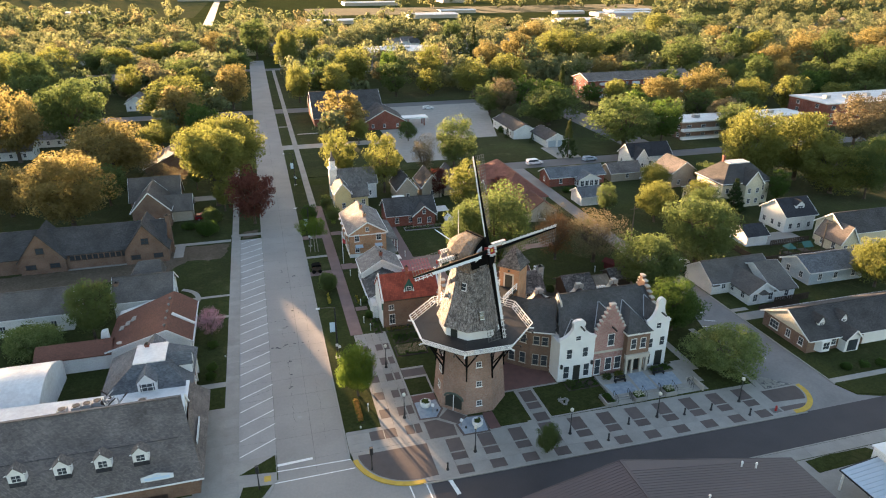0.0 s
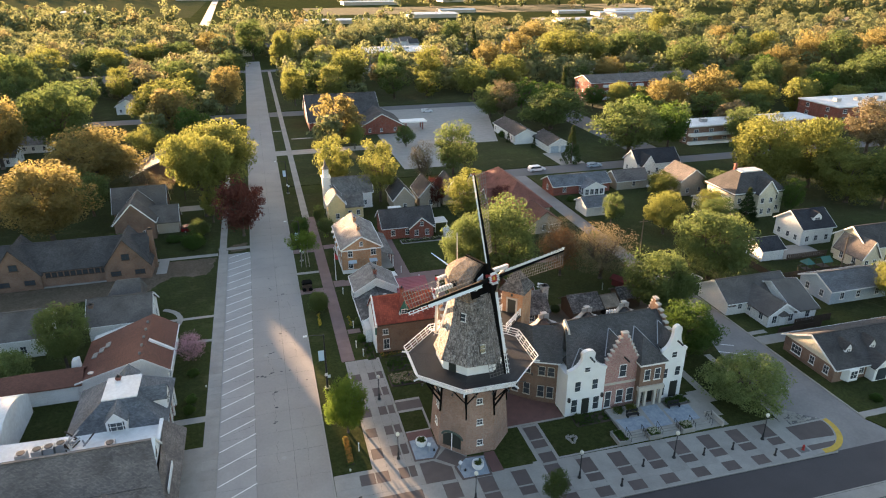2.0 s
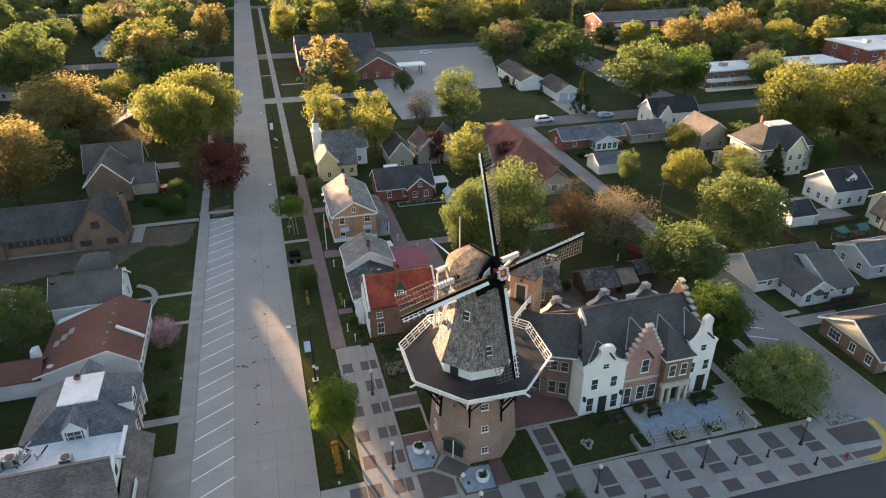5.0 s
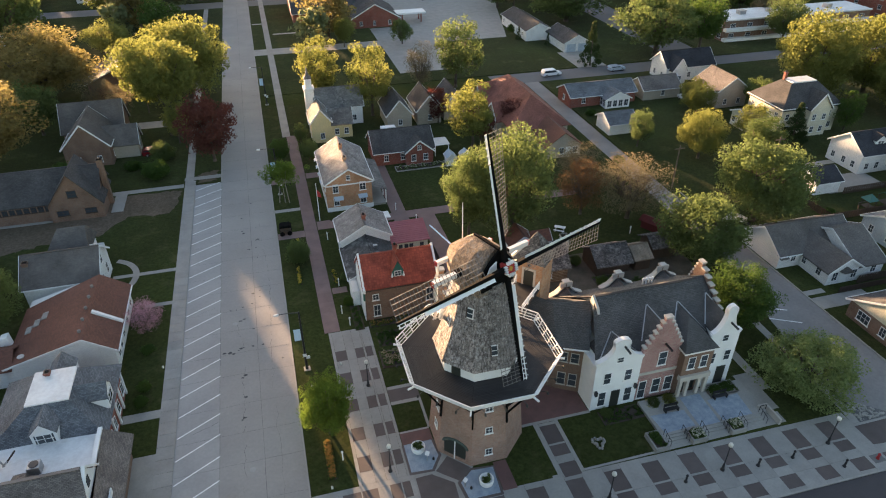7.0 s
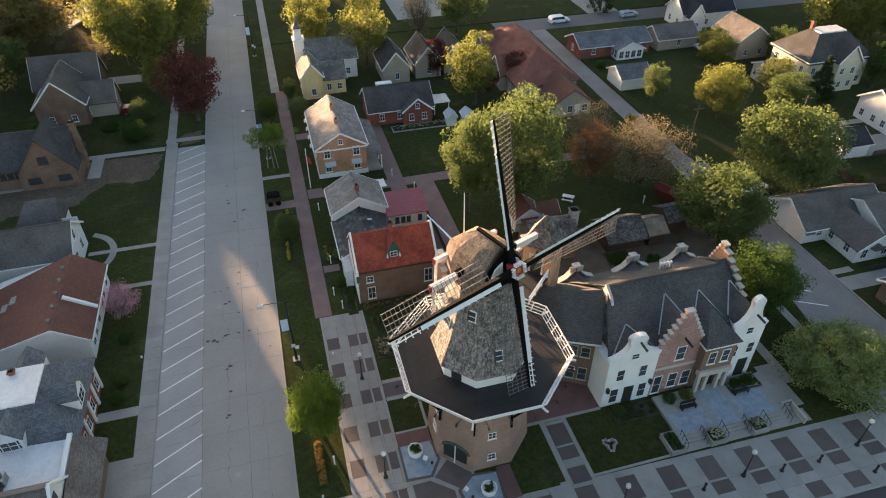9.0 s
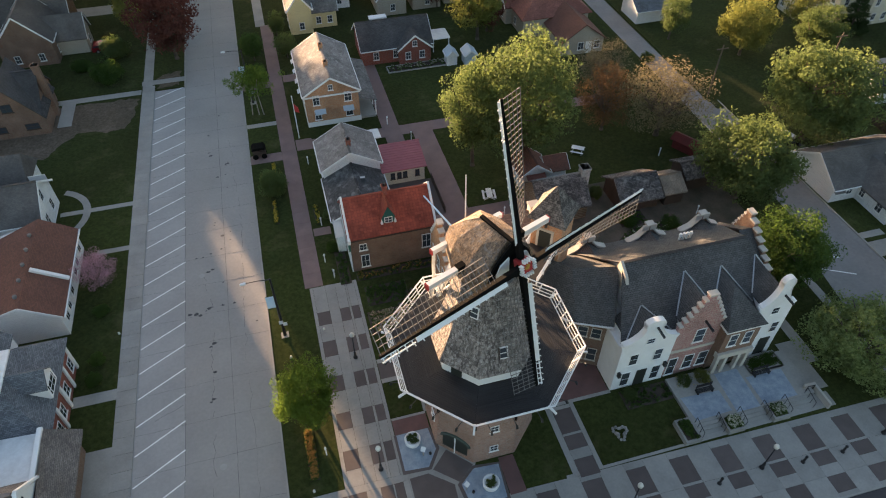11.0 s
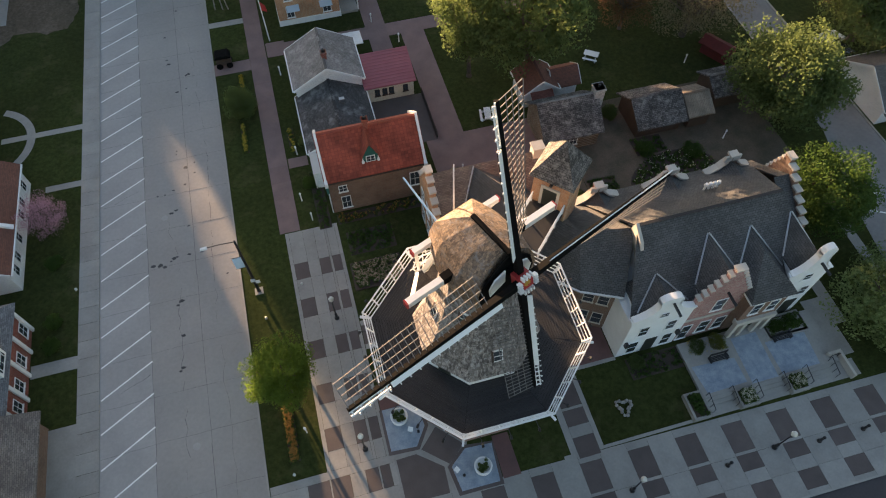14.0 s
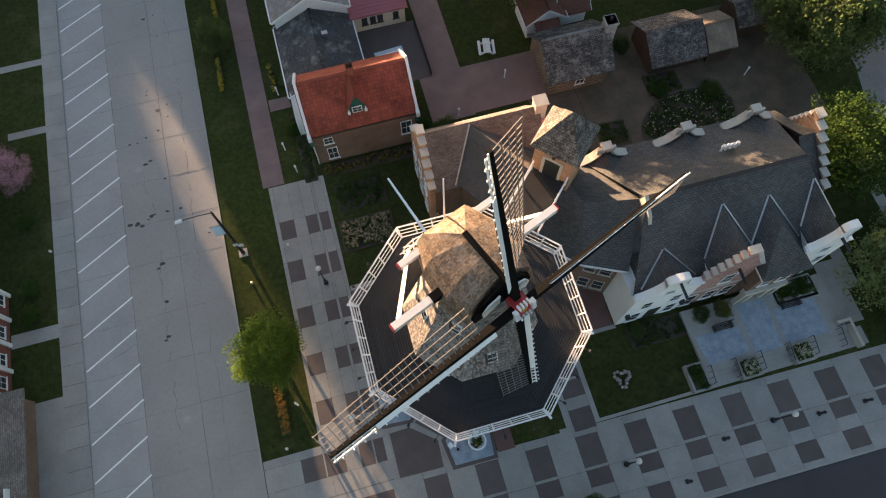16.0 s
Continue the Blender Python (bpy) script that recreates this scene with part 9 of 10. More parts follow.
# low pale sheds and works on the far edge of town
for k, (x, y, w, d, hh, c) in enumerate(((425, 792, 75, 26, 7, "roof_white"), (470, 836, 60, 30, 7, "roof_white"), (395, 850, 40, 18, 5, "roof_white"), (612, 606, 46, 14, 6, "metal_blue"), (250, 905, 50, 24, 6, "roof_white"), (60, 760, 70, 30, 6, "roof_white"), (190, 820, 60, 40, 7, "roof_white"), (330, 700, 90, 30, 6, "roof_white"), (430, 760, 50, 30, 7, "metal_brown"), (150, 1120, 90, 40, 8, "roof_white"), (330, 1180, 60, 50, 8, "roof_white"), (-120, 1350, 120, 40, 8, "roof_white"), (520, 1250, 80, 40, 8, "roof_white"), (-260, 980, 70, 30, 6, "roof_white"))):
    sh = thing("works_shed", "distant low shed with pale flat roof", "building")
    part("wall", Geo().box(x, x + w, y, y + d, 0, hh * 0.6), M["siding_tan"], sh)
    part("roof", roof_gable(x, x + w, y, y + d, hh * 0.6, hh * 0.6 + 1.0, "x", 0.3), M[c], sh)

# ---- small things round the plaza ----
def lamp_post(x, y, hgt=3.9):
    t = thing("street_lamp", "black lamp post with a pale globe", "lamp", at=pose(x, y, 0.15), group="plaza lamps")
    part("base", Geo().lathe([(0.24, 0), (0.24, 0.12), (0.15, 0.3), (0.12, 0.9), (0.08, 1.0)], 12), M["black_metal"], t)
    part("pole", Geo().lathe([(0.065, 0.95), (0.05, hgt - 0.45), (0.12, hgt - 0.4), (0.14, hgt - 0.3)], 10), M["black_metal"], t)
    part("globe", Geo().lathe([(0.1, hgt - 0.3), (0.22, hgt - 0.16), (0.25, hgt), (0.2, hgt + 0.16), (0.08, hgt + 0.26)], 14), M["lamp_glass"], t, "pale glass globe", smooth=True)
    return t


first = lamp_post(62.2, 64.1)
for x, y in ((48.85, 64.15), (35.65, 64.15), (22.3, 64.2), (15.0, 73.4), (14.95, 86.4)):
    copy_thing(first, pose(x, y, 0.15))


def bollard(x, y):
    t = thing("bollard", "short black iron bollard", "bollard", at=pose(x, y, 0.15), group="plaza bollards")
    part("shaft", Geo().lathe([(0.2, 0), (0.2, 0.1), (0.12, 0.2), (0.1, 0.85), (0.13, 0.9)], 12), M["black_metal"], t)
    part("knob", Geo().lathe([(0.1, 0.9), (0.15, 1.0), (0.1, 1.12), (0.02, 1.16)], 12), M["black_metal"], t)
    return t


first = bollard(17.95, 61.95)
for x, y in ((39.95, 61.55), (44.25, 63.85), (52.85, 63.6), (57.1, 63.5), (61.6, 61.05)):
    copy_thing(first, pose(x, y, 0.15))


def planter(x, y):
    t = thing("planter", "round white concrete planter with green plants", "planter", at=pose(x, y, 0.15), group="round planters")
    part("bowl", Geo().lathe([(0.55, 0), (0.72, 0.25), (0.78, 0.8), (0.72, 0.86), (0.62, 0.84), (0.6, 0.7)], 20), M["paint_white"], t, smooth=False)
    rp = random.Random(int(x * 10))
    cs = [(rp.uniform(-0.4, 0.4), rp.uniform(-0.4, 0.4), rp.uniform(0.72, 0.95)) for k in range(16)]
    part("planting", leaf_mesh("planting", cs, [0.16] * 16, 40, 0.12, M["leaf_green"], 3), None, t)
    return t


planter(18.45, 75.2)
planter(24.25, 69.2)

for x, y, f in ((19.1, 73.7, -30), (22.0, 69.4, -60)):
    t = thing("info_stand", "small white information stand on a post", "sign", at=pose(x, y, 0.15, 0, 0, f))
    part("post", Geo().box(-0.05, 0.05, -0.05, 0.05, 0, 1.0), M["steel"], t)
    part("board", Geo().hull8([(-0.22, -0.15, 0.95), (0.22, -0.15, 0.95), (0.22, 0.2, 1.2), (-0.22, 0.2, 1.2), (-0.22, -0.15, 1.0), (0.22, -0.15, 1.0), (0.22, 0.2, 1.25), (-0.22, 0.2, 1.25)]), M["sign_white"], t)
    # the black drum beside the stand is a floodlight standing on the pad
    part("ground_floodlight", Geo().lathe([(0.13, 0.0), (0.13, 0.22), (0.1, 0.3)], 10, (0.6, 0.3)), M["black_metal"], t)


def bed(name, label, x0, x1, y0, y1, hgt, wall_mat, flowers, n, seed, fl=0.2):
    t = thing(name, label, "flower bed")
    if hgt > 0.2:
        part("wall", Geo().box(x0, x1, y0, y0 + 0.2, 0.1, hgt).box(x0, x1, y1 - 0.2, y1, 0.1, hgt).box(x0, x0 + 0.2, y0 + 0.2, y1 - 0.2, 0.1, hgt).box(x1 - 0.2, x1, y0 + 0.2, y1 - 0.2, 0.1, hgt), M[wall_mat], t)
    part("soil", Geo().box(x0 + 0.15, x1 - 0.15, y0 + 0.15, y1 - 0.15, 0.05, hgt - 0.06 if hgt > 0.2 else 0.16), M["soil"], t)
    rp = random.Random(seed)
    zz = hgt + 0.05
    cs = [(rp.uniform(x0 + 0.3, x1 - 0.3), rp.uniform(y0 + 0.3, y1 - 0.3), zz + rp.uniform(0, 0.1)) for k in range(n)]
    part("greenery", leaf_mesh("greenery", cs, [0.2] * n, 14, 0.16, M["leaf_dark"], seed), None, t)
    cf = [(a + rp.uniform(-0.1, 0.1), b + rp.uniform(-0.1, 0.1), c + 0.2) for a, b, c in cs]
    if flowers:
        tagged(part("blossoming", leaf_mesh("blossoming", cf, [0.12] * n, 5, 0.1, M[flowers], seed + 1), None, t), "", "", "", "stuff")
    return t


bed("raised_bed", "raised stone bed of pale flowers beside the steps", 43.2, 44.9, 67.95, 70.4, 0.75, "sidewalk", None, 40, 1)
bed("raised_bed", "raised stone bed of pale flowers beside the steps", 47.75, 49.6, 67.9, 69.6, 0.75, "sidewalk", "flower_white", 60, 2)
bed("raised_bed", "raised stone bed of pale flowers beside the steps", 52.75, 54.6, 67.9, 69.65, 0.75, "sidewalk", "flower_white", 60, 3)
bed("flower_bed", "timber-edged bed of pale and orange flowers", 17.3, 22.4, 88.8, 92.0, 0.26, "dark_wood", "flower_mixed", 330, 4)
bed("flower_bed", "garden bed of low green plants", 17.5, 22.6, 92.8, 96.0, 0.15, "", None, 150, 5)
bed("flower_bed", "narrow bed of orange flowers in the lawn", 8.45, 9.65, 73.8, 79.4, 0.15, "", "flower_orange", 220, 6)
bed("flower_bed", "narrow bed of yellow tulips in the lawn", 8.5, 9.4, 109.4, 114.2, 0.15, "", "flower_yellow", 90, 7)
bed("flower_bed", "narrow bed of yellow tulips in the lawn", 9.2, 10.1, 118.6, 122.4, 0.15, "", "flower_yellow", 70, 17)
bed("flower_bed", "bed of low shrubs before the white gable", 39.6, 45.0, 72.8, 75.2, 0.15, "", None, 60, 8)
bed("flower_bed", "bed of yellow shrubs beside the porch", 45.1, 49.6, 73.2, 75.3, 0.15, "", "flower_yellow", 70, 9)
bed("flower_bed", "dark shrub bed beside the entrance", 53.6, 57.6, 73.2, 75.3, 0.5, "sidewalk", None, 60, 10)
bed("flower_bed", "garden bed along the red-roofed cottage", 15.0, 16.6, 96.8, 105.0, 0.15, "", None, 70, 11)
t = thing("flower_bed", "wide oval bed of white tulips behind the hall", "flower bed")
oval = lambda k, f=1.0: (53.9 + 5.2 * f * math.cos(k), 93.7 + 3.2 * f * math.sin(k) + 0.12 * (5.4 * f * math.cos(k)))
part("soil", Geo().prism([oval(2 * math.pi * k / 28) for k in range(28)], 0.0, 0.2), M["soil"], t)
rp = random.Random(12)
cs = []
for k in range(420):
    a, f = rp.uniform(0, 6.283), rp.random() ** 0.5
    cs.append(oval(a, f * 0.96) + (0.28 + rp.uniform(0, 0.1),))
part("greenery", leaf_mesh("greenery", cs, [0.2] * 420, 12, 0.16, M["leaf_dark"], 12), None, t)
tagged(part("blossoming", leaf_mesh("blossoming", [(a, b, c + 0.2) for a, b, c in cs[::2]], [0.08] * 210, 3, 0.1, M["flower_white"], 13), None, t), "", "", "", "stuff")
bed("flower_bed", "dark garden bed behind the cabin", 51.0, 55.0, 97.0, 99.8, 0.15, "", None, 60, 13)
bed("flower_bed", "dark garden bed behind the tower", 44.2, 47.6, 92.4, 95.6, 0.15, "", None, 70, 14)
bed("flower_bed", "strip of yellow tulips by the sidewalk", 13.6, 14.6, 108.0, 112.0, 0.15, "", "flower_yellow", 40, 15)
bed("flower_bed", "planted bed below the cottage wall", 17.0, 27.0, 96.9, 98.5, 0.15, "", "flower_orange", 90, 16)
bed("flower_bed", "curved stone-edged bed of pale shrubs", 30.5, 41.0, 142.0, 144.2, 0.3, "stone_rock", "flower_white", 90, 17)


def bench(x, y, face, mat="black_metal"):
    t = thing("bench", "dark metal garden bench", "bench", at=pose(x, y, 0.5, 0, 0, face), group="terrace benches")
    for k in range(4):
        part("seat_slat", Geo().box(-0.9, 0.9, -0.3 + 0.13 * k, -0.2 + 0.13 * k, 0.42, 0.46), M[mat], t)
    for k in range(3):
        part("back_slat", Geo().box(-0.9, 0.9, 0.24, 0.28, 0.55 + 0.15 * k, 0.65 + 0.15 * k), M[mat], t)
    for s in (-0.8, 0.8):
        part("leg", Geo().box(s - 0.04, s + 0.04, -0.3, 0.3, 0, 0.42).box(s - 0.04, s + 0.04, 0.22, 0.3, 0.42, 1.0), M[mat], t)
    return t


bench(47.9, 72.7, 0)
bench(54.6, 73.0, 0)


def handrail(x, y0, y1):
    t = thing("handrail", "thin black iron handrail beside the steps", "handrail")
    part("rail", Geo().beam((x, y0, 1.05), (x, y1, 1.4), 0.05, 0.05), M["black_metal"], t)
    for k in range(4):
        f = k / 3
        part("post", Geo().beam((x, y0 + (y1 - y0) * f, 0.15), (x, y0 + (y1 - y0) * f, 1.05 + 0.35 * f), 0.04, 0.04, up=(1, 0, 0)), M["black_metal"], t)


for x in (45.2, 47.5, 49.85, 52.55, 54.85, 57.5):
    handrail(x, 68.3, 69.8)
t = thing("stone_ramp_wall", "low pale stone wall with an iron gate rail", "wall")
part("wall", Geo().box(57.7, 59.0, 70.2, 70.45, 0.1, 0.95).box(58.75, 59.0, 67.8, 70.2, 0.1, 0.95), M["stone_trim"], t)
part("gate_rail", Geo().beam((57.8, 70.0, 1.2), (58.6, 70.0, 1.2), 0.06, 0.06).beam((57.8, 70.0, 0.2), (57.8, 70.0, 1.2), 0.06, 0.06).beam((58.6, 70.0, 0.2), (58.6, 70.0, 1.2), 0.06, 0.06), M["black_metal"], t)
# stone ring in the lawn
t = thing("stone_feature", "pale rocks laid in an irregular ring in the lawn", "rockery")
rp = random.Random(5)
for k in range(16):
    a = 2 * math.pi * k / 16
    r = 0.55 + 0.2 * math.sin(3 * a + 0.6)
    cx, cy = 37.9 + r * math.cos(a), 70.9 + r * math.sin(a) * 1.1
    part("stone", Geo().lathe([(0.1 + rp.random() * 0.06, 0.1), (0.15 + rp.random() * 0.06, 0.2), (0.1, 0.36 + rp.random() * 0.1)], 6, (cx, cy), rp.random()), M["stone_rock"], t)


# street light with banner and signals
def street_light(x, y, arm, at_face=0):
    t = thing("street_light", "tall street light with a long arm and pale banner", "lamp", at=pose(x, y, 0.13, 0, 0, at_face))
    part("footing", Geo().box(-0.4, 0.4, -0.4, 0.4, -0.1, 0.06), M["kerb"], t)
    part("pole", Geo().lathe([(0.2, 0.04), (0.17, 0.5), (0.1, 8.9), (0.07, 9.1)], 10), M["black_metal"], t)
    part("arm", Geo().tube((0, 0, 8.95), (-arm * 0.5, -0.12, 9.2), 0.05, 0.045, 6).tube((-arm * 0.5, -0.12, 9.2), (-arm, -0.22, 9.28), 0.045, 0.04, 6), M["black_metal"], t)
    part("lantern", Geo().hull8([(-arm - 0.6, -0.4, 9.22), (-arm, -0.36, 9.18), (-arm, -0.08, 9.18), (-arm - 0.6, -0.12, 9.22), (-arm - 0.55, -0.36, 9.36), (-arm, -0.33, 9.38), (-arm, -0.11, 9.38), (-arm - 0.55, -0.16, 9.36)]), M["sign_white"], t)
    ban = part("banner", Geo().box(-0.95, -0.14, -0.02, 0.02, 4.75, 6.45), M["banner_blue"], t, "pale blue hanging banner")
    part("banner_rod", Geo().tube((0, 0, 6.5), (-1.0, 0, 6.5), 0.025, 0.025, 6), M["black_metal"], ban)
    part("banner_rod", Geo().tube((0, 0, 4.7), (-1.0, 0, 4.7), 0.025, 0.025, 6), M["black_metal"], ban)
    for sx, sz in ((-0.05, 2.1), (0.32, 1.75)):
        part("parking_sign", Geo().box(sx - 0.22, sx + 0.22, -0.16, -0.13, sz, sz + 0.5), M["sign_white"], t)
    return t


sl = street_light(8.1, 91.4, 2.3)
copy_thing(sl, pose(8.0, 139.0, 0.13))
copy_thing(sl, pose(8.0, 186.0, 0.13))


def signal(x, y, f):
    t = thing("traffic_signal", "black signal post with lantern head", "traffic light", at=pose(x, y, 0.15, 0, 0, f))
    part("post", Geo().lathe([(0.14, 0), (0.08, 0.4), (0.07, 3.2)], 10), M["black_metal"], t)
    part("head", Geo().box(-0.2, 0.2, -0.2, 0.2, 2.4, 3.4), M["black_metal"], t)
    return t


signal(-4.7, 64.9, 0)
signal(8.9, 61.5 + 3.0, 0)
t = thing("fire_hydrant", "red fire hydrant on the dark brick pad", "hydrant", at=pose(65.85, 60.95, 0.155))
part("barrel", Geo().lathe([(0.2, 0), (0.2, 0.08), (0.13, 0.12), (0.13, 0.55), (0.17, 0.6), (0.1, 0.75), (0.03, 0.82)], 12), M["red_paint"], t)
part("nozzle", Geo().tube((-0.22, 0, 0.42), (0.22, 0, 0.42), 0.06, 0.06, 8), M["red_paint"], t)


def picnic(x, y, f):
    t = thing("picnic_table", "white wooden picnic table with benches", "table", at=pose(x, y, 0.13, 0, 0, f), group="picnic tables")
    for k in range(5):
        part("top_board", Geo().box(-0.9, 0.9, -0.38 + 0.155 * k, -0.24 + 0.155 * k, 0.72, 0.76), M["paint_white"], t)
    for s in (-0.75, 0.75):
        part("bench_board", Geo().box(-0.9, 0.9, s - 0.14, s + 0.14, 0.42, 0.46), M["paint_white"], t)
    for s in (-0.65, 0.65):
        part("frame", Geo().beam((s, -0.7, 0.02), (s, 0.3, 0.72), 0.06, 0.08).beam((s, 0.7, 0.02), (s, -0.3, 0.72), 0.06, 0.08).box(s - 0.03, s + 0.03, -0.8, 0.8, 0.34, 0.42), M["paint_white"], t)
    return t


for x, y, f in ((52.1, 113.4, -35), (36.7, 107.4, 80), (31.9, 97.4, 100)):
    picnic(x, y, f)


def car(x, y, f, paint, label, tall=1.75, length=4.7):
    t = thing("car", label, "car", at=pose(x, y, 0.03, 0, 0, f))
    w = 0.92
    prof = [(-length / 2, 0.35), (length / 2, 0.35), (length / 2, 0.75), (length / 2 - 0.15, 0.95), (length / 2 - 1.25, 1.05), (length / 2 - 1.9, tall), (-length / 2 + 0.45, tall), (-length / 2 + 0.05, 1.1)]
    part("body", Geo().slab(prof, (0, -w, 0), (1, 0, 0), (0, 0, 1), (0, -1, 0), 2 * w), M[paint], t)
    for s in (-1, 1):
        gw = [(length / 2 - 1.42, 1.08), (length / 2 - 1.95, tall - 0.12), (-length / 2 + 0.5, tall - 0.12), (-length / 2 + 0.2, 1.12)]
        if s > 0:
            part("side_window", Geo().slab(gw, (0, w + 0.012, 0), (1, 0, 0), (0, 0, 1), (0, 1, 0), 0.02), M["glass"], t)
        else:
            part("side_window", Geo().slab(list(reversed(gw)), (0, -w - 0.012, 0), (1, 0, 0), (0, 0, 1), (0, -1, 0), 0.02), M["glass"], t)
    part("windscreen", Geo().hull8([(length / 2 - 1.28, -0.8, 1.07), (length / 2 - 1.24, -0.8, 1.1), (length / 2 - 1.24, 0.8, 1.1), (length / 2 - 1.28, 0.8, 1.07), (length / 2 - 1.9, -0.75, tall - 0.02), (length / 2 - 1.84, -0.75, tall), (length / 2 - 1.84, 0.75, tall), (length / 2 - 1.9, 0.75, tall - 0.02)]), M["glass"], t)
    for sx in (-length * 0.31, length * 0.31):
        for s in (-1, 1):
            wh = part("wheel", Geo().tube((sx, s * (w - 0.2), 0.34), (sx, s * (w + 0.03), 0.34), 0.34, 0.34, 16), M["rubber"], t)
            part("rim", Geo().tube((sx, s * (w + 0.03), 0.34), (sx, s * (w + 0.045), 0.34), 0.2, 0.2, 10), M["steel"], wh)
    for s in (-0.6, 0.6):
        part("headlight", Geo().box(length / 2 - 0.03, length / 2 + 0.02, s - 0.2, s + 0.2, 0.68, 0.84), M["sign_white"], t)
        part("tail_light", Geo().box(-length / 2 - 0.02, -length / 2 + 0.05, s - 0.16, s + 0.16, 0.8, 0.98), M["red_paint"], t)
    return t


car(81.6, 107.6, 20, "car_white", "white sport utility vehicle parked by a bungalow")
car(81.2, 104.9, 20, "car_dark", "dark car parked by a bungalow", 1.45)
car(82.6, 187.6, 4, "car_white", "white pickup parked on the side street", 1.8, 5.4)
car(101.6, 187.0, 4, "siding_blue", "pale blue car parked on the side street", 1.45)
car(106.8, 161.5, 90, "car_white", "white car beside a garage", 1.6)
car(-15.6, 163.6, 5, "car_red", "red car standing in a driveway", 1.5)
car(72.0, 282.0, 0, "car_white", "white car in the church car park", 1.5)
car(-52, 246, 90, "car_dark", "dark car in a car park", 1.5)
t = thing("tulip_cart", "small dark wooden wagon planter on the lawn", "wagon", at=pose(8.0, 124.6, 0.15))
part("box", Geo().box(-0.9, 0.9, -0.6, 0.6, 0.5, 1.1), M["dark_wood"], t)
part("roof", Geo().slab([(-1.0, 1.5), (1.0, 1.5), (0.7, 1.9), (-0.7, 1.9)], (0, -0.7, 0), (1, 0, 0), (0, 0, 1), (0, -1, 0), 1.4), M["black_wood"], t)
for sx in (-0.6, 0.6):
    for s in (-0.7, 0.6):
        part("wheel", Geo().tube((sx, s, 0.4), (sx, s + 0.1, 0.4), 0.4, 0.4, 12), M["black_wood"], t)
for sx in (-0.8, 0.8):
    part("post", Geo().box(sx - 0.04, sx + 0.04, -0.04, 0.04, 1.1, 1.5), M["black_wood"], t)
t = thing("flagpole", "white flagpole with a furled striped flag", "flagpole", at=pose(13.9, 127.6, 0.13))
part("pole", Geo().lathe([(0.08, 0), (0.05, 7.0), (0.09, 7.02), (0.05, 7.15)], 8), M["paint_white"], t)
part("flag", Geo().hull8([(0.05, -0.03, 4.6), (0.7, -0.03, 4.3), (0.7, 0.03, 4.3), (0.05, 0.03, 4.6), (0.05, -0.03, 5.9), (0.6, -0.03, 5.2), (0.6, 0.03, 5.2), (0.05, 0.03, 5.9)]), M["red_paint"], t)
for x, y in ((14.4, 107.8), (13.9, 101.2), (29.8, 122.9), (31.6, 100.3), (37.5, 103.5), (52.5, 100.6), (61.6, 97.0), (14.4, 121.0), (27.2, 127.6), (14.6, 98.4), (63.0, 109.5), (10.4, 76.2)):
    t = thing("path_post", "short white post lamp beside the path", "post", at=pose(x, y, 0.13), group="path posts")
    part("post", Geo().lathe([(0.07, 0), (0.06, 1.1), (0.12, 1.15), (0.1, 1.35)], 8), M["paint_white"], t)
for x, y in ((8.8, 72.9), (8.4, 88.2), (12.3, 91.0), (-9.3, 96.4)):
    t = thing("lawn_light", "small pale lawn light", "lamp", at=pose(x, y, 0.13))
    part("head", Geo().lathe([(0.12, 0), (0.12, 0.25), (0.05, 0.3)], 8), M["lamp_glass"], t)
t = thing("climbing_set", "wooden play frame with a green roof", "playground", at=pose(110.5, 105.0, 0.13))
for sx in (-1, 1):
    for sy in (-1, 1):
        part("post", Geo().box(sx - 0.06, sx + 0.06, sy - 0.06, sy + 0.06, 0, 2.6), M["dark_wood"], t)
part("platform", Geo().box(-1, 1, -1, 1, 1.2, 1.3), M["dark_wood"], t)
part("roof", roof_gable(-1.1, 1.1, -1.1, 1.1, 2.5, 3.3, "x", 0.1, 0.1, 0.06), M["green_paint"], t)
for k, (x0, y0, x1, y1) in enumerate(((98, 104.2, 118, 104.2), (96, 88.2, 88, 88.0), (98, 104, 98, 112), (107.5, 111.5, 118, 111.5))):
    t = thing("fence", "brown board garden fence", "fence", group="garden fences")
    n = int(math.hypot(x1 - x0, y1 - y0) / 0.5)
    for j in range(n):
        a = Vector((x0, y0, 0)).lerp(Vector((x1, y1, 0)), j / n)
        part("board", Geo().box(a.x - 0.2, a.x + 0.2, a.y - 0.2, a.y - 0.17, 0.1, 1.5) if abs(x1 - x0) > abs(y1 - y0) else Geo().box(a.x - 0.02, a.x + 0.02, a.y - 0.2, a.y + 0.2, 0.1, 1.5), M["dark_wood"], t)
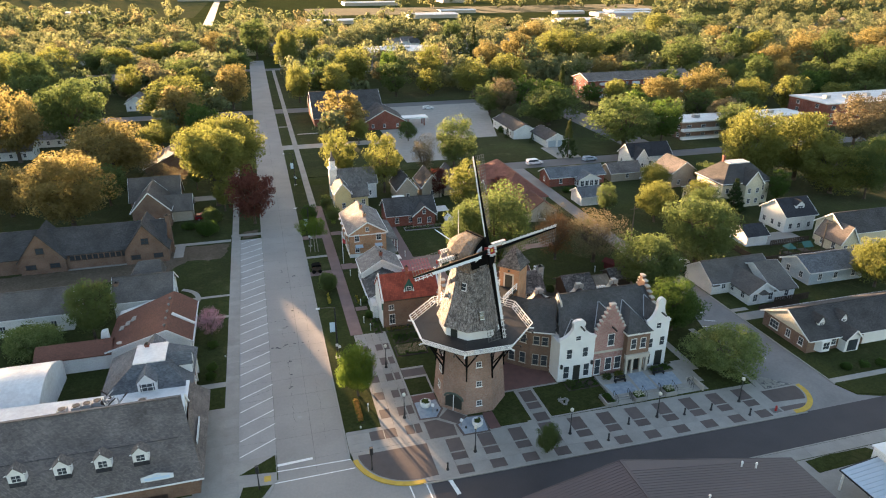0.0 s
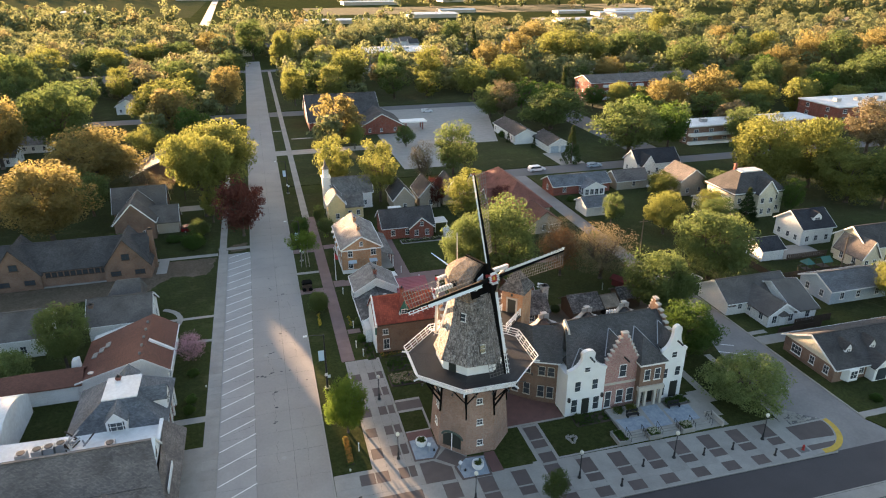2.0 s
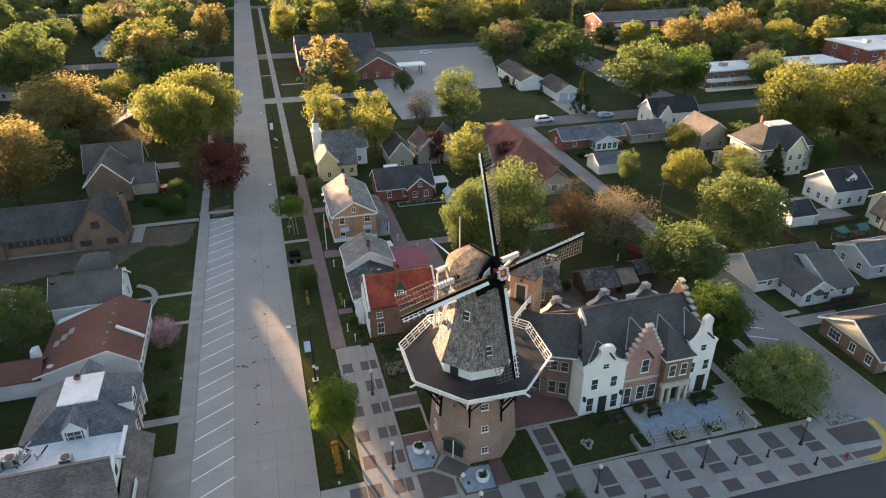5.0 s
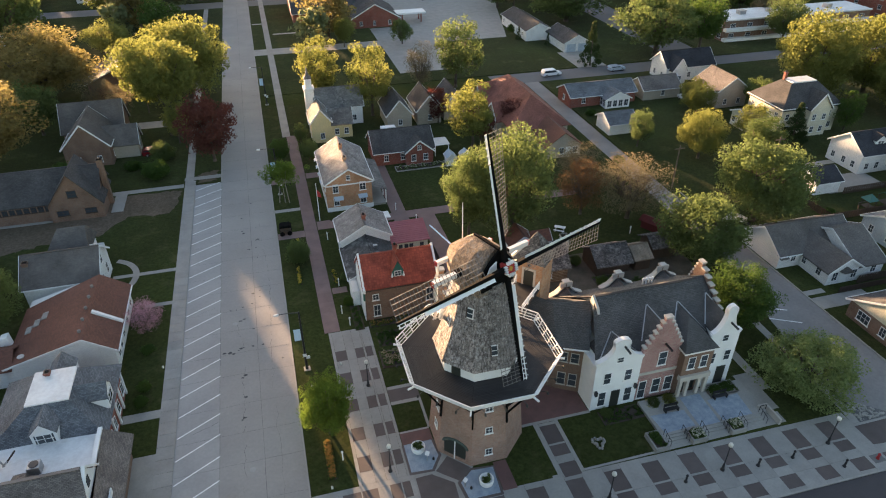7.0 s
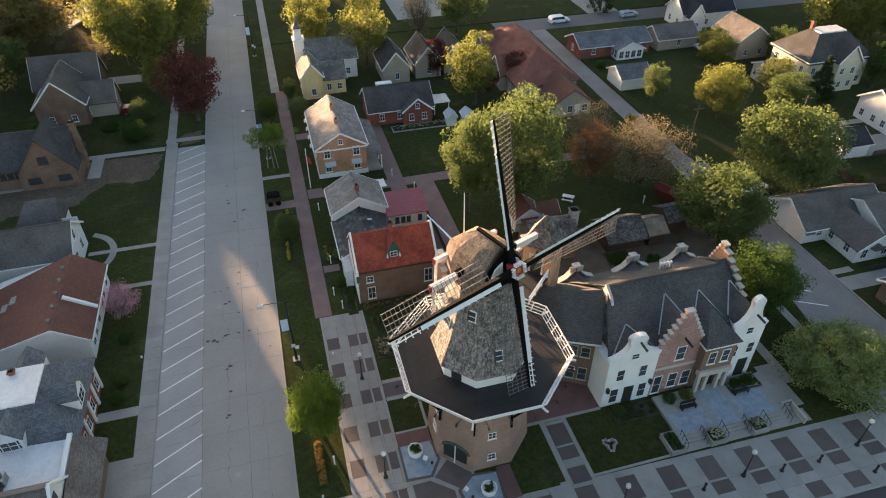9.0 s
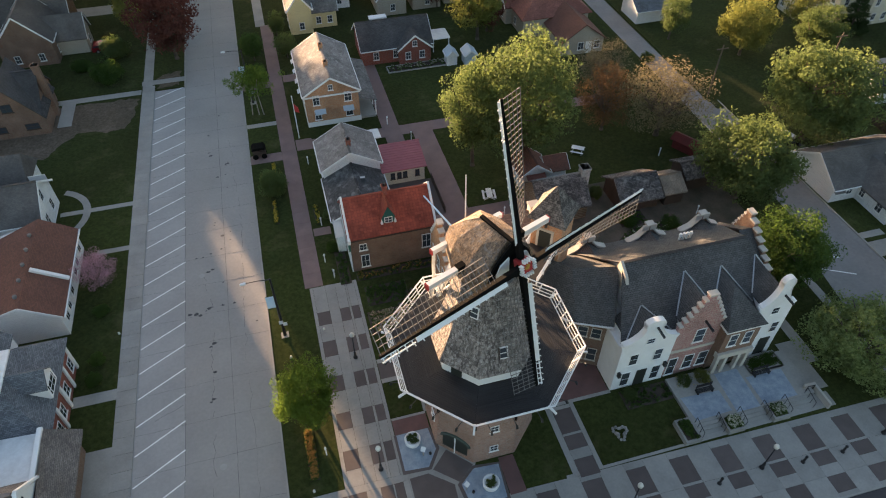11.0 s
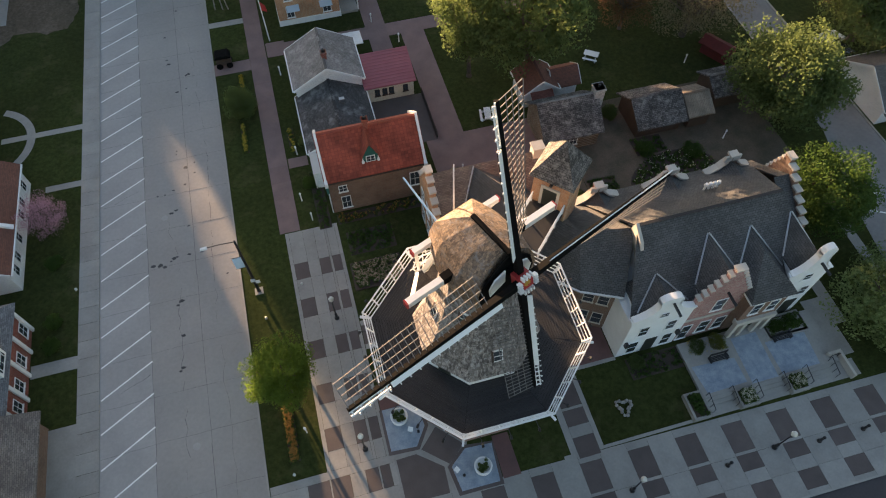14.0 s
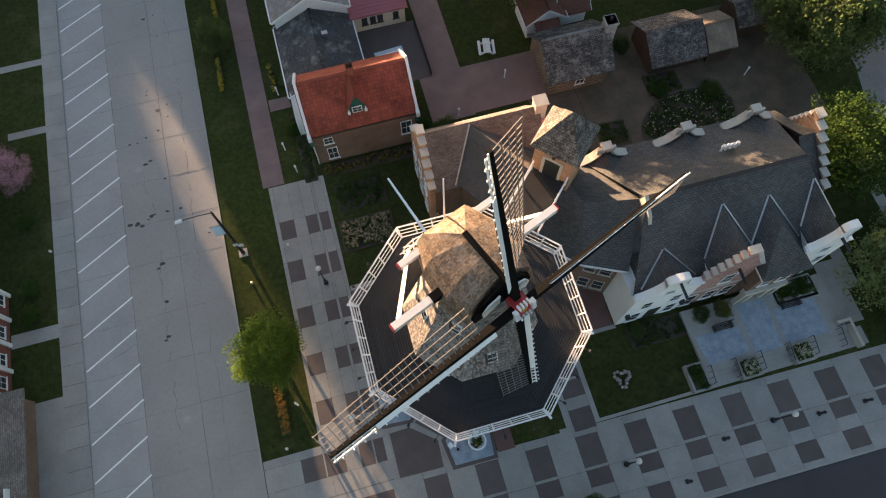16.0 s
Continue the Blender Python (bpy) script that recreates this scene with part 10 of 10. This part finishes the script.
# utility pole and wires along the alley
for x, y in ((113.0, 103.0), (78.6, 122.0), (98.8, 120.5)):
    t = thing("utility_pole", "wooden utility pole with a cross-arm", "pole", at=pose(x, y, 0.13))
    part("pole", Geo().lathe([(0.16, 0), (0.11, 8.5)], 8), M["bark"], t)
    part("cross_arm", Geo().box(-1.0, 1.0, -0.06, 0.06, 7.8, 7.95), M["bark"], t)
# shrubs; the one at (-13.6, 160) is set tall to cut off the street's sun streak
for x, y, r, h, lf in ((54.6, 74.2, 0.8, 0.9, "leaf_dark"), (56.2, 74.3, 0.9, 0.9, "leaf_dark"), (48.6, 74.2, 1.0, 1.0, "leaf_yellow"), (46.6, 74.2, 1.0, 0.9, "leaf_green"), (40.6, 74.3, 0.9, 0.8, "leaf_green"), (28.6, 97.4, 1.6, 1.7, "leaf_dark"), (27.9, 99.3, 1.2, 1.4, "leaf_dark"),
                       (42.0, 93.0, 1.4, 1.6, "leaf_green"), (15.6, 109, 0.9, 1.2, "leaf_green"), (15.2, 103, 0.9, 1.3, "leaf_dark"), (-11.0, 93.0, 1.0, 1.2, "leaf_dark"), (-11.2, 90.5, 1.0, 1.2, "leaf_dark"), (-11.3, 100, 1.0, 1.1, "leaf_dark"), (-16.4, 112, 1.8, 1.4, "leaf_dark"),
                       (84, 67, 1.0, 1.0, "leaf_dark"), (87, 66.6, 1.0, 1.0, "leaf_dark"), (90, 66.4, 1.0, 1.0, "leaf_dark"), (99.0, 105.6, 1.2, 1.4, "leaf_dark"), (52, 97.5, 1.3, 1.3, "leaf_dark"), (57, 96.0, 1.4, 1.2, "leaf_dark"), (50.4, 103.8, 1.2, 1.3, "leaf_green"), (80, 158.6, 1.3, 1.5, "leaf_dark"), (74, 134, 1.4, 1.6, "leaf_green"),
                       (9.5, 147.5, 1.6, 1.8, "leaf_dark"), (9.0, 157, 1.5, 1.6, "leaf_dark"), (-19, 157, 2.0, 1.6, "leaf_dark"), (-13.6, 160, 2.6, 3.7, "leaf_green"), (88, 231, 2.0, 2.4, "leaf_dark"), (86.5, 222, 1.1, 4.0, "leaf_conifer"), (92.4, 213, 1.1, 4.0, "leaf_conifer")):
    tree(x, y, h, r, "bush" if lf != "leaf_conifer" else "cone", lf, 2, name="shrub", z=0.12)
